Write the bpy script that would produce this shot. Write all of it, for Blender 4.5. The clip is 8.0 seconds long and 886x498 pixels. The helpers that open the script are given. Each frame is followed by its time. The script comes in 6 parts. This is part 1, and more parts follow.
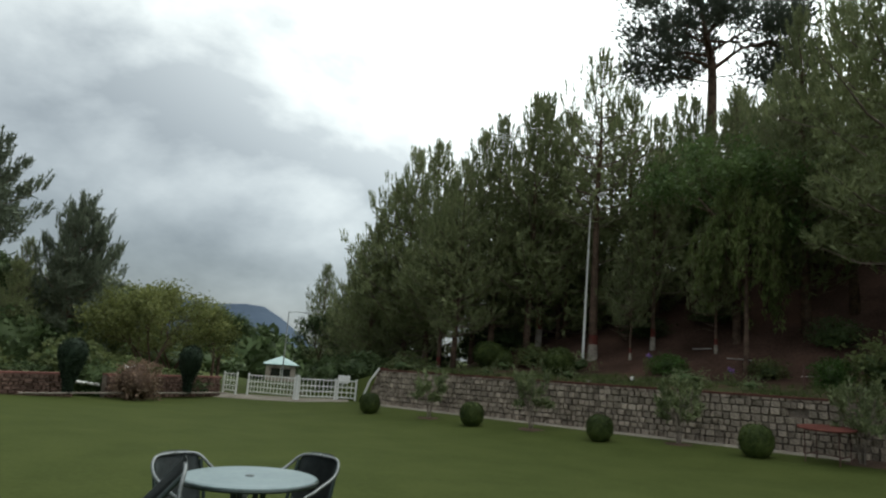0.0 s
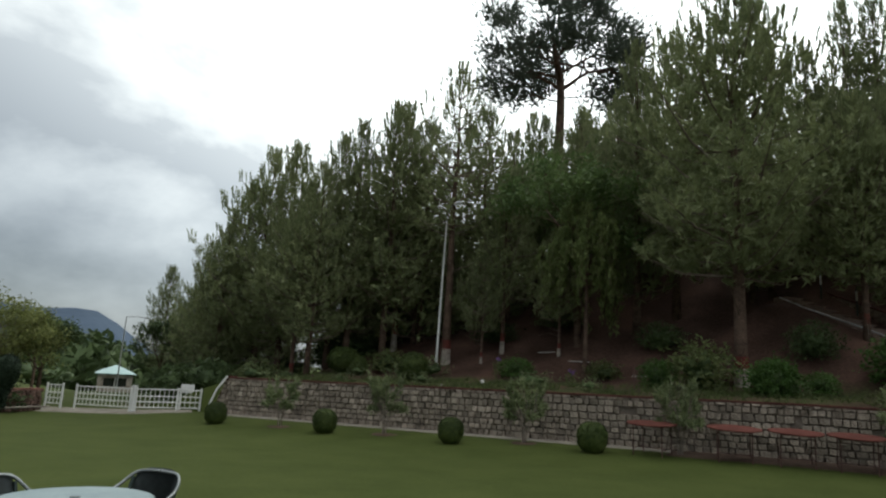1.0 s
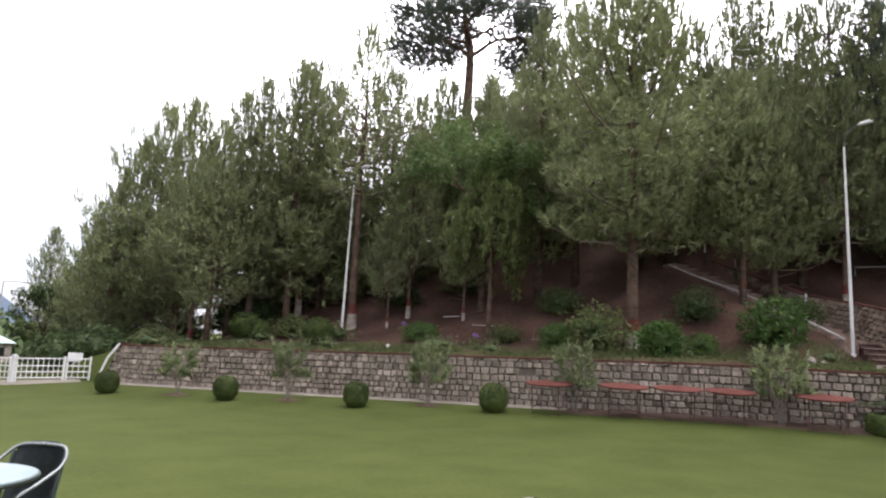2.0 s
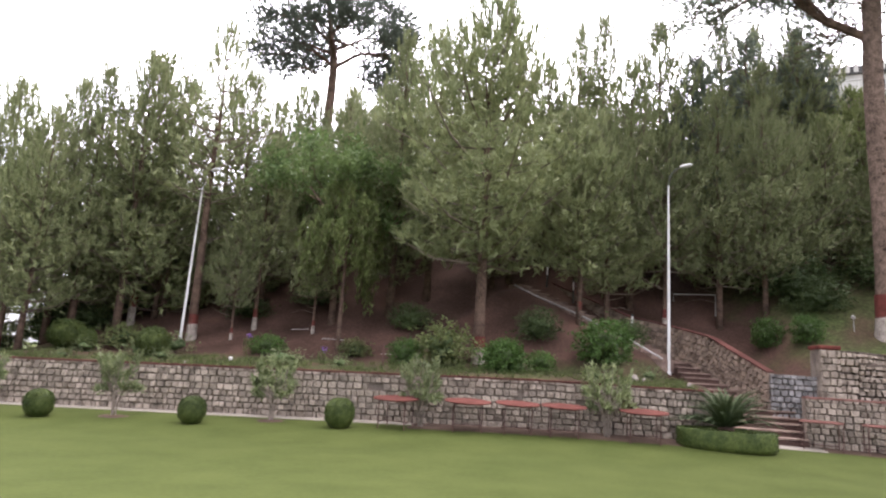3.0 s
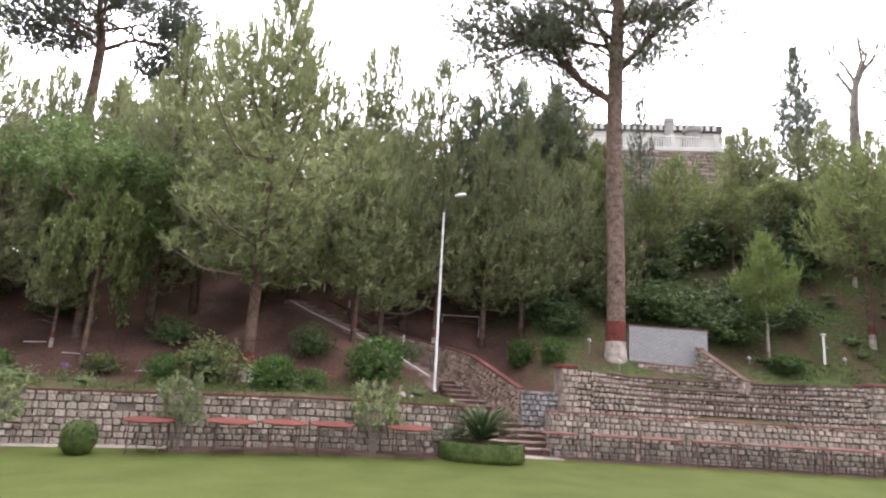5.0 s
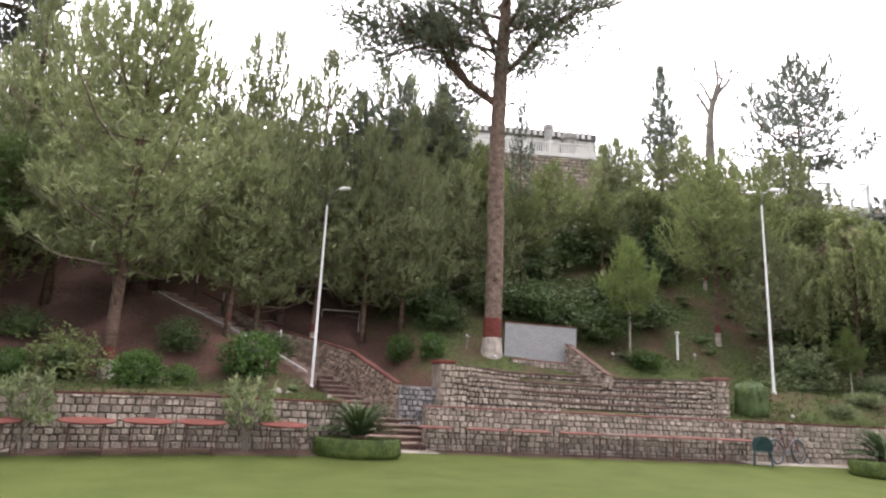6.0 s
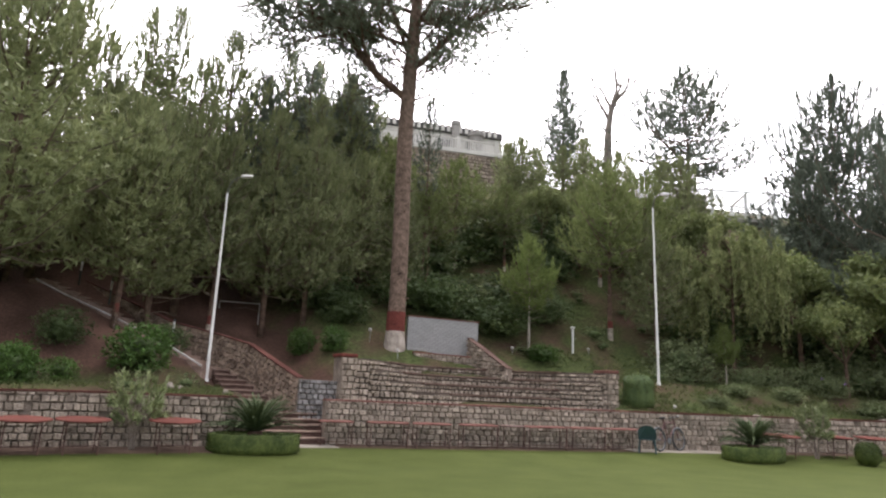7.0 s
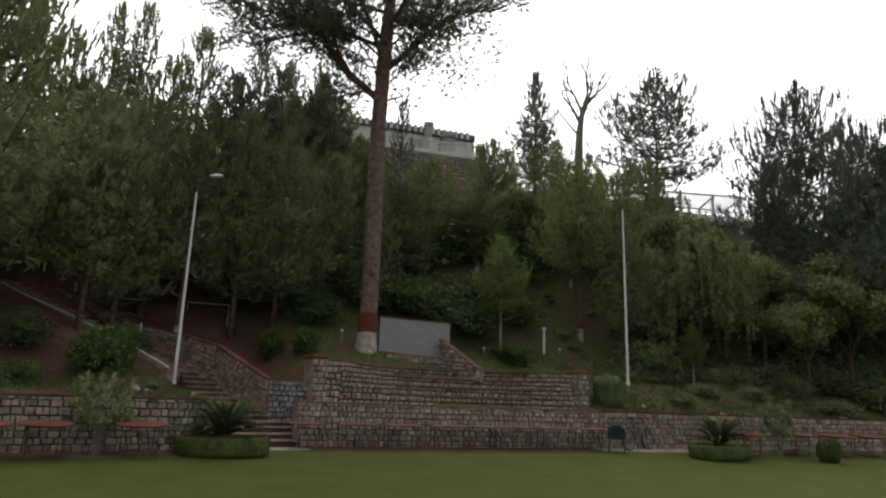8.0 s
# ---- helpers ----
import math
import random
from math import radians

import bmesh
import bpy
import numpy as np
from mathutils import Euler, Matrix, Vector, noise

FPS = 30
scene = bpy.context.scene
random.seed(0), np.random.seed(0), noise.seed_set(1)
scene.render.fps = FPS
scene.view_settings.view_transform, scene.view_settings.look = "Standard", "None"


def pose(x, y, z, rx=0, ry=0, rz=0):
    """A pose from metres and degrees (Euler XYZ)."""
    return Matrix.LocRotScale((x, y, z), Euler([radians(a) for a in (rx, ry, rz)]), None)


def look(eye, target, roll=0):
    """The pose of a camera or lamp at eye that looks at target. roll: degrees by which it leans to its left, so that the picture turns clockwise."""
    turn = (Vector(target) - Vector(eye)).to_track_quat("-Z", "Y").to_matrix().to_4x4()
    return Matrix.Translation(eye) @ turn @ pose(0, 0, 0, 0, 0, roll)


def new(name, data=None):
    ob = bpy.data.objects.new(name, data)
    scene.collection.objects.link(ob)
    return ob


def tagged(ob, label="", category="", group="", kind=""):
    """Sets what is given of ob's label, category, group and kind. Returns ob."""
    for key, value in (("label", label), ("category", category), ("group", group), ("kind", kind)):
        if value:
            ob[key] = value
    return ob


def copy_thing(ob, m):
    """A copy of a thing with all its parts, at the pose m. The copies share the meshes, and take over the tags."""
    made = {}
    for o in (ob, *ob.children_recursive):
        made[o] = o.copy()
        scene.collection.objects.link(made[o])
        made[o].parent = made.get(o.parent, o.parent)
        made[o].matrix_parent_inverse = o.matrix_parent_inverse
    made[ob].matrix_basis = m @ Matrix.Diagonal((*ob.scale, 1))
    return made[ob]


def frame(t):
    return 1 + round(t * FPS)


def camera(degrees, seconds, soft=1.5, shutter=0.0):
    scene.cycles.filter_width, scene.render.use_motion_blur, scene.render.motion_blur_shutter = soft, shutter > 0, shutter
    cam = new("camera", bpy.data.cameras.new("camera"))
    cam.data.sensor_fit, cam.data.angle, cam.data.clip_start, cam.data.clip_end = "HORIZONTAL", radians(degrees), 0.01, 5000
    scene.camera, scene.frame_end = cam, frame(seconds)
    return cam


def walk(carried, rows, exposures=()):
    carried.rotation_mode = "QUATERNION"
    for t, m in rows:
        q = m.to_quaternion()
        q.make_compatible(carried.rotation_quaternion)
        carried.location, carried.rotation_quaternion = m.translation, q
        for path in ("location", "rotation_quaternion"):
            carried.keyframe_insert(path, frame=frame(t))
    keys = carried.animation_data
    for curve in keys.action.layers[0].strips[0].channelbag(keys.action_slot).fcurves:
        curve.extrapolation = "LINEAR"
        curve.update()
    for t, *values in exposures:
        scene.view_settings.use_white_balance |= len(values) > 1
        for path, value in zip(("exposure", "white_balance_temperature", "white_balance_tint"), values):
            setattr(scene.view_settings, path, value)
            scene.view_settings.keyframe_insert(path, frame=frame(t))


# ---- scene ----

# ---- camera ----
cam = camera(68.43, 8.0, soft=2.25)
EYE = (0.0, 0.0, 1.55)
PATH = [
    (0.0, 99.37, -4.23, 41.86),
    (0.5, 100.78, -4.46, 36.06),
    (1.0, 100.66, -3.38, 29.31),
    (1.2, 100.30, -3.00, 27.20),
    (2.3, 97.75, -3.05, 17.48),
    (2.5, 99.01, -3.39, 14.10),
    (3.0, 100.02, -3.61, 8.07),
    (3.5, 100.43, -3.66, 4.26),
    (4.0, 101.23, -3.47, -0.59),
    (4.5, 102.06, -3.33, -5.89),
    (4.7, 102.48, -3.30, -8.12),
    (5.8, 102.65, -3.14, -20.06),
    (6.0, 102.86, -2.85, -21.97),
    (6.5, 102.70, -2.66, -27.04),
    (7.0, 102.69, -2.42, -30.40),
    (7.5, 102.85, -1.94, -33.75),
    (8.0, 102.88, -2.05, -32.82),
]
EXPOSURE = [  # seconds, stops, kelvin, tint
    (0.0, -0.12, 6200, 1), (1.0, -0.1, 6200, 3), (1.2, 0.1, 6250, 5), (2.3, 1.6, 6260, 20), (3.5, 1.9, 6260, 21), (4.5, 2.05, 6260, 21), (6.0, 1.9, 6400, 19),
    (6.6, 1.57, 6400, 18), (7.2, 1.36, 6400, 16), (7.5, 1.02, 6420, 14), (7.65, 0.1, 6500, 11), (8.0, 0.05, 6500, 11)]
walk(cam, [(t, pose(*EYE, *turn)) for t, *turn in PATH], EXPOSURE)

# ---- world and sun: bright overcast, the sun hidden behind cloud over the hill ----
SUN_AZ, SUN_EL = radians(-22.0), radians(50.0)
SUN_DIR = Vector((-math.sin(SUN_AZ) * math.cos(SUN_EL), math.cos(SUN_AZ) * math.cos(SUN_EL), math.sin(SUN_EL)))


def make_world():
    world = bpy.data.worlds.new("overcast_sky")
    scene.world = world
    world.use_nodes = True
    nt = world.node_tree
    nt.nodes.clear()
    n = nt.nodes.new
    link = nt.links.new
    out, bg = n("ShaderNodeOutputWorld"), n("ShaderNodeBackground")
    sky = n("ShaderNodeTexSky")
    sky.sky_type, sky.sun_disc = "NISHITA", False
    sky.sun_elevation, sky.sun_rotation = SUN_EL, -SUN_AZ
    coord = n("ShaderNodeTexCoord")
    squash = n("ShaderNodeMapping")
    squash.inputs["Scale"].default_value = (1.0, 1.0, 1.7)
    squash.inputs["Location"].default_value = (2.3, 1.1, 0.7)
    clouds = n("ShaderNodeTexNoise")
    clouds.inputs["Scale"].default_value = 3.6
    clouds.inputs["Detail"].default_value = 7.0
    clouds.inputs["Roughness"].default_value = 0.54
    clouds.inputs["Distortion"].default_value = 0.1
    thick = n("ShaderNodeMapRange")
    thick.inputs["From Min"].default_value = 0.36
    thick.inputs["From Max"].default_value = 0.66
    thick.inputs["To Min"].default_value = 0.72
    thick.inputs["To Max"].default_value = 1.42
    toward = n("ShaderNodeVectorMath")
    toward.operation = "DOT_PRODUCT"
    toward.inputs[1].default_value = SUN_DIR
    glow = n("ShaderNodeMapRange")
    glow.interpolation_type = "SMOOTHSTEP"
    glow.inputs["From Min"].default_value = 0.05
    glow.inputs["From Max"].default_value = 0.85
    glow.inputs["To Min"].default_value = 0.60
    glow.inputs["To Max"].default_value = 2.0
    split, low = n("ShaderNodeSeparateXYZ"), n("ShaderNodeMapRange")
    low.inputs["From Max"].default_value = 0.42
    low.inputs["To Min"].default_value = 0.42
    low.inputs["To Max"].default_value = 1.08
    link(coord.outputs["Generated"], split.inputs[0])
    link(split.outputs["Z"], low.inputs["Value"])
    veil = n("ShaderNodeMath")
    veil.operation = "MULTIPLY"
    mul = n("ShaderNodeMath")
    mul.operation = "MULTIPLY"
    tint = n("ShaderNodeMix")
    tint.data_type = "RGBA"
    tint.inputs["A"].default_value = (0.86, 0.91, 1.0, 1)
    tint.inputs["B"].default_value = (1.0, 0.99, 0.97, 1)
    scale = n("ShaderNodeVectorMath")
    scale.operation = "SCALE"
    blue = n("ShaderNodeVectorMath")
    blue.operation = "SCALE"
    blue.inputs["Scale"].default_value = 0.02
    add = n("ShaderNodeVectorMath")
    add.operation = "ADD"
    link(coord.outputs["Generated"], squash.inputs["Vector"])
    link(squash.outputs[0], clouds.inputs["Vector"])
    link(clouds.outputs["Fac"], thick.inputs["Value"])
    link(coord.outputs["Generated"], toward.inputs[0])
    link(toward.outputs["Value"], glow.inputs["Value"])
    link(thick.outputs[0], veil.inputs[0])
    link(low.outputs[0], veil.inputs[1])
    link(veil.outputs[0], mul.inputs[0])
    link(glow.outputs[0], mul.inputs[1])
    link(mul.outputs[0], tint.inputs["Factor"])
    link(tint.outputs["Result"], scale.inputs[0])
    link(mul.outputs[0], scale.inputs["Scale"])
    link(sky.outputs[0], blue.inputs[0])
    link(scale.outputs[0], add.inputs[0])
    link(blue.outputs[0], add.inputs[1])
    link(add.outputs[0], bg.inputs["Color"])
    link(bg.outputs[0], out.inputs["Surface"])


make_world()
sun = new("sun", bpy.data.lights.new("sun", "SUN"))
sun.data.energy, sun.data.angle, sun.data.color = 0.8, radians(20), (1.0, 0.96, 0.9)
sun.matrix_world = look(SUN_DIR * 200, (0, 0, 0))


# ---- materials ----
def material(name, dark, light, rough=0.85, scale=6.0, fine=40.0, bump=0.3, metal=0.0, vary=0.0, leaf=0.0, island=0.0, mid=None):
    """Two-scale noise between two base colours, fine relief, and a shift of brightness from piece to piece."""
    m = bpy.data.materials.new(name)
    m.use_nodes = True
    nt = m.node_tree
    n, link = nt.nodes.new, nt.links.new
    bsdf = nt.nodes["Principled BSDF"]
    out = nt.nodes["Material Output"]
    coord = n("ShaderNodeTexCoord")
    big, small = n("ShaderNodeTexNoise"), n("ShaderNodeTexNoise")
    big.inputs["Scale"].default_value, big.inputs["Detail"].default_value = scale, 4
    small.inputs["Scale"].default_value, small.inputs["Detail"].default_value = fine, 3
    link(coord.outputs["Object"], big.inputs["Vector"])
    link(coord.outputs["Object"], small.inputs["Vector"])
    mix = n("ShaderNodeMath")
    mix.operation = "MULTIPLY_ADD"
    mix.inputs[1].default_value = 0.45
    link(small.outputs["Fac"], mix.inputs[0])
    half = n("ShaderNodeMath")
    half.operation = "MULTIPLY"
    half.inputs[1].default_value = 0.6
    link(big.outputs["Fac"], half.inputs[0])
    link(half.outputs[0], mix.inputs[2])
    ramp = n("ShaderNodeValToRGB")
    ramp.color_ramp.elements[0].position, ramp.color_ramp.elements[1].position = 0.36, 0.68
    ramp.color_ramp.elements[0].color, ramp.color_ramp.elements[1].color = (*dark, 1), (*light, 1)
    if mid:
        e = ramp.color_ramp.elements.new(0.5)
        e.color = (*mid, 1)
    link(mix.outputs[0], ramp.inputs["Fac"])
    colour = ramp.outputs["Color"]
    for amount, node, socket in ((vary, "ShaderNodeObjectInfo", "Random"), (island, "ShaderNodeNewGeometry", "Random Per Island")):
        if amount:
            info, rng, hsv = n(node), n("ShaderNodeMapRange"), n("ShaderNodeHueSaturation")
            rng.inputs["To Min"].default_value, rng.inputs["To Max"].default_value = 1 - amount, 1 + amount
            link(info.outputs[socket], rng.inputs["Value"])
            link(rng.outputs[0], hsv.inputs["Value"])
            link(colour, hsv.inputs["Color"])
            colour = hsv.outputs["Color"]
    link(colour, bsdf.inputs["Base Color"])
    bsdf.inputs["Roughness"].default_value = rough
    bsdf.inputs["Specular IOR Level"].default_value = 0.5 if rough < 0.85 else 0.06
    bsdf.inputs["Metallic"].default_value = metal
    if bump:
        b = n("ShaderNodeBump")
        b.inputs["Strength"].default_value, b.inputs["Distance"].default_value = bump, 0.02
        link(mix.outputs[0], b.inputs["Height"])
        link(b.outputs[0], bsdf.inputs["Normal"])
    if leaf:
        bsdf.inputs["Specular IOR Level"].default_value = 0.45 if rough <= 0.5 else 0.2
        tr, ms = n("ShaderNodeBsdfTranslucent"), n("ShaderNodeMixShader")
        ms.inputs[0].default_value = leaf
        link(colour, tr.inputs["Color"])
        link(bsdf.outputs[0], ms.inputs[1])
        link(tr.outputs[0], ms.inputs[2])
        link(ms.outputs[0], out.inputs["Surface"])
    return m


M_LAWN = material("mown_grass", (0.036, 0.047, 0.0112), (0.053, 0.064, 0.017), 0.95, 0.9, 14.0, 0.5)
M_LITTER = material("needle_litter", (0.03, 0.018, 0.013), (0.105, 0.06, 0.045), 0.95, 0.5, 14.0, 0.8, mid=(0.056, 0.033, 0.025))


def hillside_material():
    """Needle litter under the pines, giving way to grass and weeds on the open slope and behind the walls."""
    m = M_LITTER
    nt = m.node_tree
    n, link = nt.nodes.new, nt.links.new
    bsdf = nt.nodes["Principled BSDF"]
    brown = bsdf.inputs["Base Color"].links[0].from_socket
    coord, split = n("ShaderNodeTexCoord"), n("ShaderNodeSeparateXYZ")
    link(coord.outputs["Object"], split.inputs[0])
    east, low, patch = n("ShaderNodeMapRange"), n("ShaderNodeMapRange"), n("ShaderNodeTexNoise")
    east.inputs["From Min"].default_value, east.inputs["From Max"].default_value = 5.0, 9.5
    low.inputs["From Min"].default_value, low.inputs["From Max"].default_value = 26.0, 22.0
    low.inputs["To Max"].default_value = 0.6
    east.inputs["To Max"].default_value = 0.66
    patch.inputs["Scale"].default_value, patch.inputs["Detail"].default_value = 0.55, 6
    link(coord.outputs["Object"], patch.inputs["Vector"])
    link(split.outputs["X"], east.inputs["Value"])
    link(split.outputs["Y"], low.inputs["Value"])
    most, cut, edge = n("ShaderNodeMath"), n("ShaderNodeMath"), n("ShaderNodeMapRange")
    most.operation, cut.operation = "MAXIMUM", "ADD"
    link(east.outputs[0], most.inputs[0])
    link(low.outputs[0], most.inputs[1])
    link(most.outputs[0], cut.inputs[0])
    link(patch.outputs["Fac"], cut.inputs[1])
    edge.inputs["From Min"].default_value, edge.inputs["From Max"].default_value = 0.95, 1.25
    link(cut.outputs[0], edge.inputs["Value"])
    weeds, ramp, mix = n("ShaderNodeTexNoise"), n("ShaderNodeValToRGB"), n("ShaderNodeMix")
    weeds.inputs["Scale"].default_value, weeds.inputs["Detail"].default_value = 7.0, 5
    link(coord.outputs["Object"], weeds.inputs["Vector"])
    ramp.color_ramp.elements[0].position, ramp.color_ramp.elements[1].position = 0.35, 0.7
    ramp.color_ramp.elements[0].color, ramp.color_ramp.elements[1].color = (0.021, 0.031, 0.011, 1), (0.068, 0.08, 0.029, 1)
    link(weeds.outputs["Fac"], ramp.inputs["Fac"])
    mix.data_type = "RGBA"
    link(edge.outputs[0], mix.inputs["Factor"])
    link(brown, mix.inputs["A"])
    link(ramp.outputs["Color"], mix.inputs["B"])
    link(mix.outputs["Result"], bsdf.inputs["Base Color"])


hillside_material()
M_STONE = material("grey_stone", (0.105, 0.084, 0.066), (0.36, 0.302, 0.245), 0.9, 4.0, 30.0, 0.8, vary=0.28)
M_STONE_J = material("grey_stone_far", (0.105, 0.084, 0.066), (0.36, 0.302, 0.245), 0.9, 4.0, 30.0, 0.8, island=0.28)
M_STONE_RED = material("reddish_stone", (0.06, 0.037, 0.029), (0.155, 0.10, 0.08), 0.9, 4.0, 30.0, 0.8, island=0.3)
M_STONE_BLUE = material("blue_grey_stone", (0.10, 0.095, 0.091), (0.285, 0.272, 0.262), 0.9, 4.0, 30.0, 0.8, island=0.3)
M_STONE_BROWN = material("brownish_stone", (0.105, 0.076, 0.058), (0.275, 0.21, 0.165), 0.9, 4.0, 30.0, 0.8, island=0.22)
M_MORTAR = material("dark_mortar", (0.095, 0.076, 0.063), (0.25, 0.205, 0.17), 0.95, 3.0, 30.0, 0.6)
# terrace mortar darkened, with the shadow of the open gaps in its colour
M_OPEN_JOINT = material("shadowed_open_joints", (0.04, 0.031, 0.025), (0.12, 0.096, 0.08), 0.95, 3.0, 30.0, 0.6)
M_TREAD = material("brown_worn_tread", (0.07, 0.045, 0.036), (0.17, 0.118, 0.095), 0.9, 2.0, 22.0, 0.5)
M_COPING = material("red_painted_coping", (0.05, 0.021, 0.017), (0.108, 0.046, 0.037), 0.88, 2.0, 22.0, 0.4)
M_COPING_OLD = material("faded_red_coping", (0.10, 0.044, 0.036), (0.215, 0.108, 0.09), 0.88, 2.0, 22.0, 0.4)
M_SOIL = material("bare_soil", (0.04, 0.027, 0.02), (0.10, 0.068, 0.052), 0.95, 1.2, 16.0, 0.6)
M_PATH = material("concrete_strip", (0.13, 0.113, 0.093), (0.25, 0.22, 0.187), 0.9, 1.5, 25.0, 0.4)
M_BARK = material("pine_bark", (0.035, 0.024, 0.018), (0.15, 0.10, 0.075), 0.95, 3.0, 18.0, 1.0)
M_BARK_PALE = material("pale_young_bark", (0.19, 0.165, 0.14), (0.38, 0.34, 0.29), 0.9, 3.0, 18.0, 0.4)
M_TWIG = material("pale_dry_twigs", (0.07, 0.052, 0.041), (0.22, 0.175, 0.14), 0.95, 3.0, 18.0, 0.3)
M_BARK_BIG = material("plated_pine_bark", (0.0516, 0.037, 0.0292), (0.202, 0.142, 0.112), 0.95, 4.0, 16.0, 1.0)
M_NEEDLE = material("pine_needles", (0.128, 0.151, 0.065), (0.228, 0.248, 0.121), 0.6, 0.7, 3.0, 0, vary=0.22, leaf=0.28, island=0.15)
M_NEEDLE_FAR = material("pine_needles_blue", (0.066, 0.084, 0.062), (0.122, 0.142, 0.104), 0.6, 0.7, 3.0, 0, vary=0.2, leaf=0.3, island=0.15)
M_NEEDLE_OLD = material("old_pine_needles", (0.085, 0.105, 0.07), (0.165, 0.185, 0.125), 0.6, 0.7, 3.0, 0, leaf=0.35, island=0.15)
M_NEEDLE_LIGHT = material("young_pine_needles", (0.085, 0.108, 0.038), (0.158, 0.182, 0.07), 0.6, 0.7, 3.0, 0, vary=0.15, leaf=0.45, island=0.15)
M_NEEDLE_YOUNG = material("fresh_pine_needles", (0.092, 0.128, 0.034), (0.172, 0.21, 0.07), 0.6, 0.7, 3.0, 0, vary=0.1, leaf=0.5, island=0.15)
M_LEAF = material("broad_leaves", (0.072, 0.096, 0.034), (0.17, 0.19, 0.075), 0.6, 0.7, 3.0, 0, vary=0.2, leaf=0.4, island=0.3)
M_LEAF_DARK = material("dark_leaves_and_cores", (0.03, 0.05, 0.018), (0.08, 0.11, 0.04), 0.6, 1.0, 5.0, 0, vary=0.2, leaf=0.25, island=0.3)
M_LEAF_BRIGHT = material("bright_shrub_leaves", (0.036, 0.074, 0.016), (0.085, 0.15, 0.037), 0.55, 1.0, 5.0, 0, vary=0.2, leaf=0.35, island=0.3)
M_LEAF_GREY = material("grey_green_leaves", (0.11, 0.135, 0.06), (0.235, 0.265, 0.13), 0.55, 1.0, 5.0, 0, vary=0.15, leaf=0.3, island=0.3)
M_LEAF_WILLOW = material("willow_leaves", (0.098, 0.135, 0.042), (0.205, 0.245, 0.085), 0.6, 1.0, 5.0, 0, vary=0.1, leaf=0.4, island=0.25)
M_LEAF_BANK = material("olive_bank_leaves", (0.08, 0.104, 0.046), (0.18, 0.205, 0.10), 0.6, 1.0, 5.0, 0, vary=0.2, leaf=0.3, island=0.3)
M_LEAF_FRESH = material("fresh_green_leaves", (0.055, 0.092, 0.028), (0.128, 0.178, 0.06), 0.6, 0.7, 3.0, 0, leaf=0.4, island=0.25)
M_LEAF_OLIVE = material("olive_leaves", (0.10, 0.115, 0.034), (0.21, 0.225, 0.075), 0.6, 0.7, 3.0, 0, vary=0.15, leaf=0.4, island=0.25)
M_LEAF_DULL = material("dull_willow_leaves", (0.12, 0.145, 0.055), (0.23, 0.255, 0.11), 0.6, 1.0, 5.0, 0, vary=0.1, leaf=0.45, island=0.25)
M_LEAF_RUST = material("rusty_flowering_leaves", (0.10, 0.07, 0.045), (0.25, 0.17, 0.12), 0.7, 1.0, 5.0, 0, leaf=0.3, island=0.3)
M_TOPIARY = material("clipped_leaves", (0.026, 0.042, 0.0095), (0.074, 0.096, 0.024), 0.6, 3.0, 12.0, 0.6, vary=0.15, leaf=0.2, island=0.3)
M_WHITE = material("white_paint", (0.50, 0.49, 0.47), (0.68, 0.67, 0.65), 0.5, 2.0, 20.0, 0.1)
M_WHITEWASH = material("whitewash", (0.15, 0.12, 0.10), (0.42, 0.37, 0.32), 0.9, 3.0, 22.0, 0.4)
M_RED = material("red_band_paint", (0.075, 0.023, 0.019), (0.145, 0.044, 0.035), 0.88, 5.0, 22.0, 0.4)


# ---- mesh helpers ----
def part(name, bm, mat, parent=None, label="", smooth=False):
    me = bpy.data.meshes.new(name)
    bm.to_mesh(me)
    bm.free()
    me.materials.append(mat)
    if smooth:
        me.polygons.foreach_set("use_smooth", [True] * len(me.polygons))
    ob = new(name, me)
    if parent:
        ob.parent = parent
    if label:
        ob["label"] = label
    return ob


def mesh_from(name, verts, faces, mat, parent=None, label="", smooth=False):
    me = bpy.data.meshes.new(name)
    me.from_pydata(verts, [], faces)
    me.materials.append(mat)
    if smooth:
        me.polygons.foreach_set("use_smooth", [True] * len(me.polygons))
    ob = new(name, me)
    if parent:
        ob.parent = parent
    if label:
        ob["label"] = label
    return ob


def thing(name, at, label, category, group="", kind="", rz=0.0, size=1.0):
    ob = new(name)
    ob.empty_display_size = 0.2
    ob.matrix_basis = pose(*at, 0, 0, rz) @ Matrix.Diagonal((size, size, size, 1))
    return tagged(ob, label, category, group, kind)


def box(bm, lo, hi, bevel=0.0, m=None):
    lo, hi = Vector(lo), Vector(hi)
    g = bmesh.ops.create_cube(bm, size=1.0)
    bmesh.ops.scale(bm, vec=hi - lo, verts=g["verts"])
    bmesh.ops.translate(bm, vec=(lo + hi) / 2, verts=g["verts"])
    vs = g["verts"]
    if bevel:
        es = list({e for v in vs for e in v.link_edges})
        r = bmesh.ops.bevel(bm, geom=es, offset=bevel, segments=1, affect="EDGES")
        vs = list({v for f in r["faces"] for v in f.verts} | {v for v in vs if v.is_valid})
    if m:
        bmesh.ops.transform(bm, matrix=m, verts=vs)
    return bm


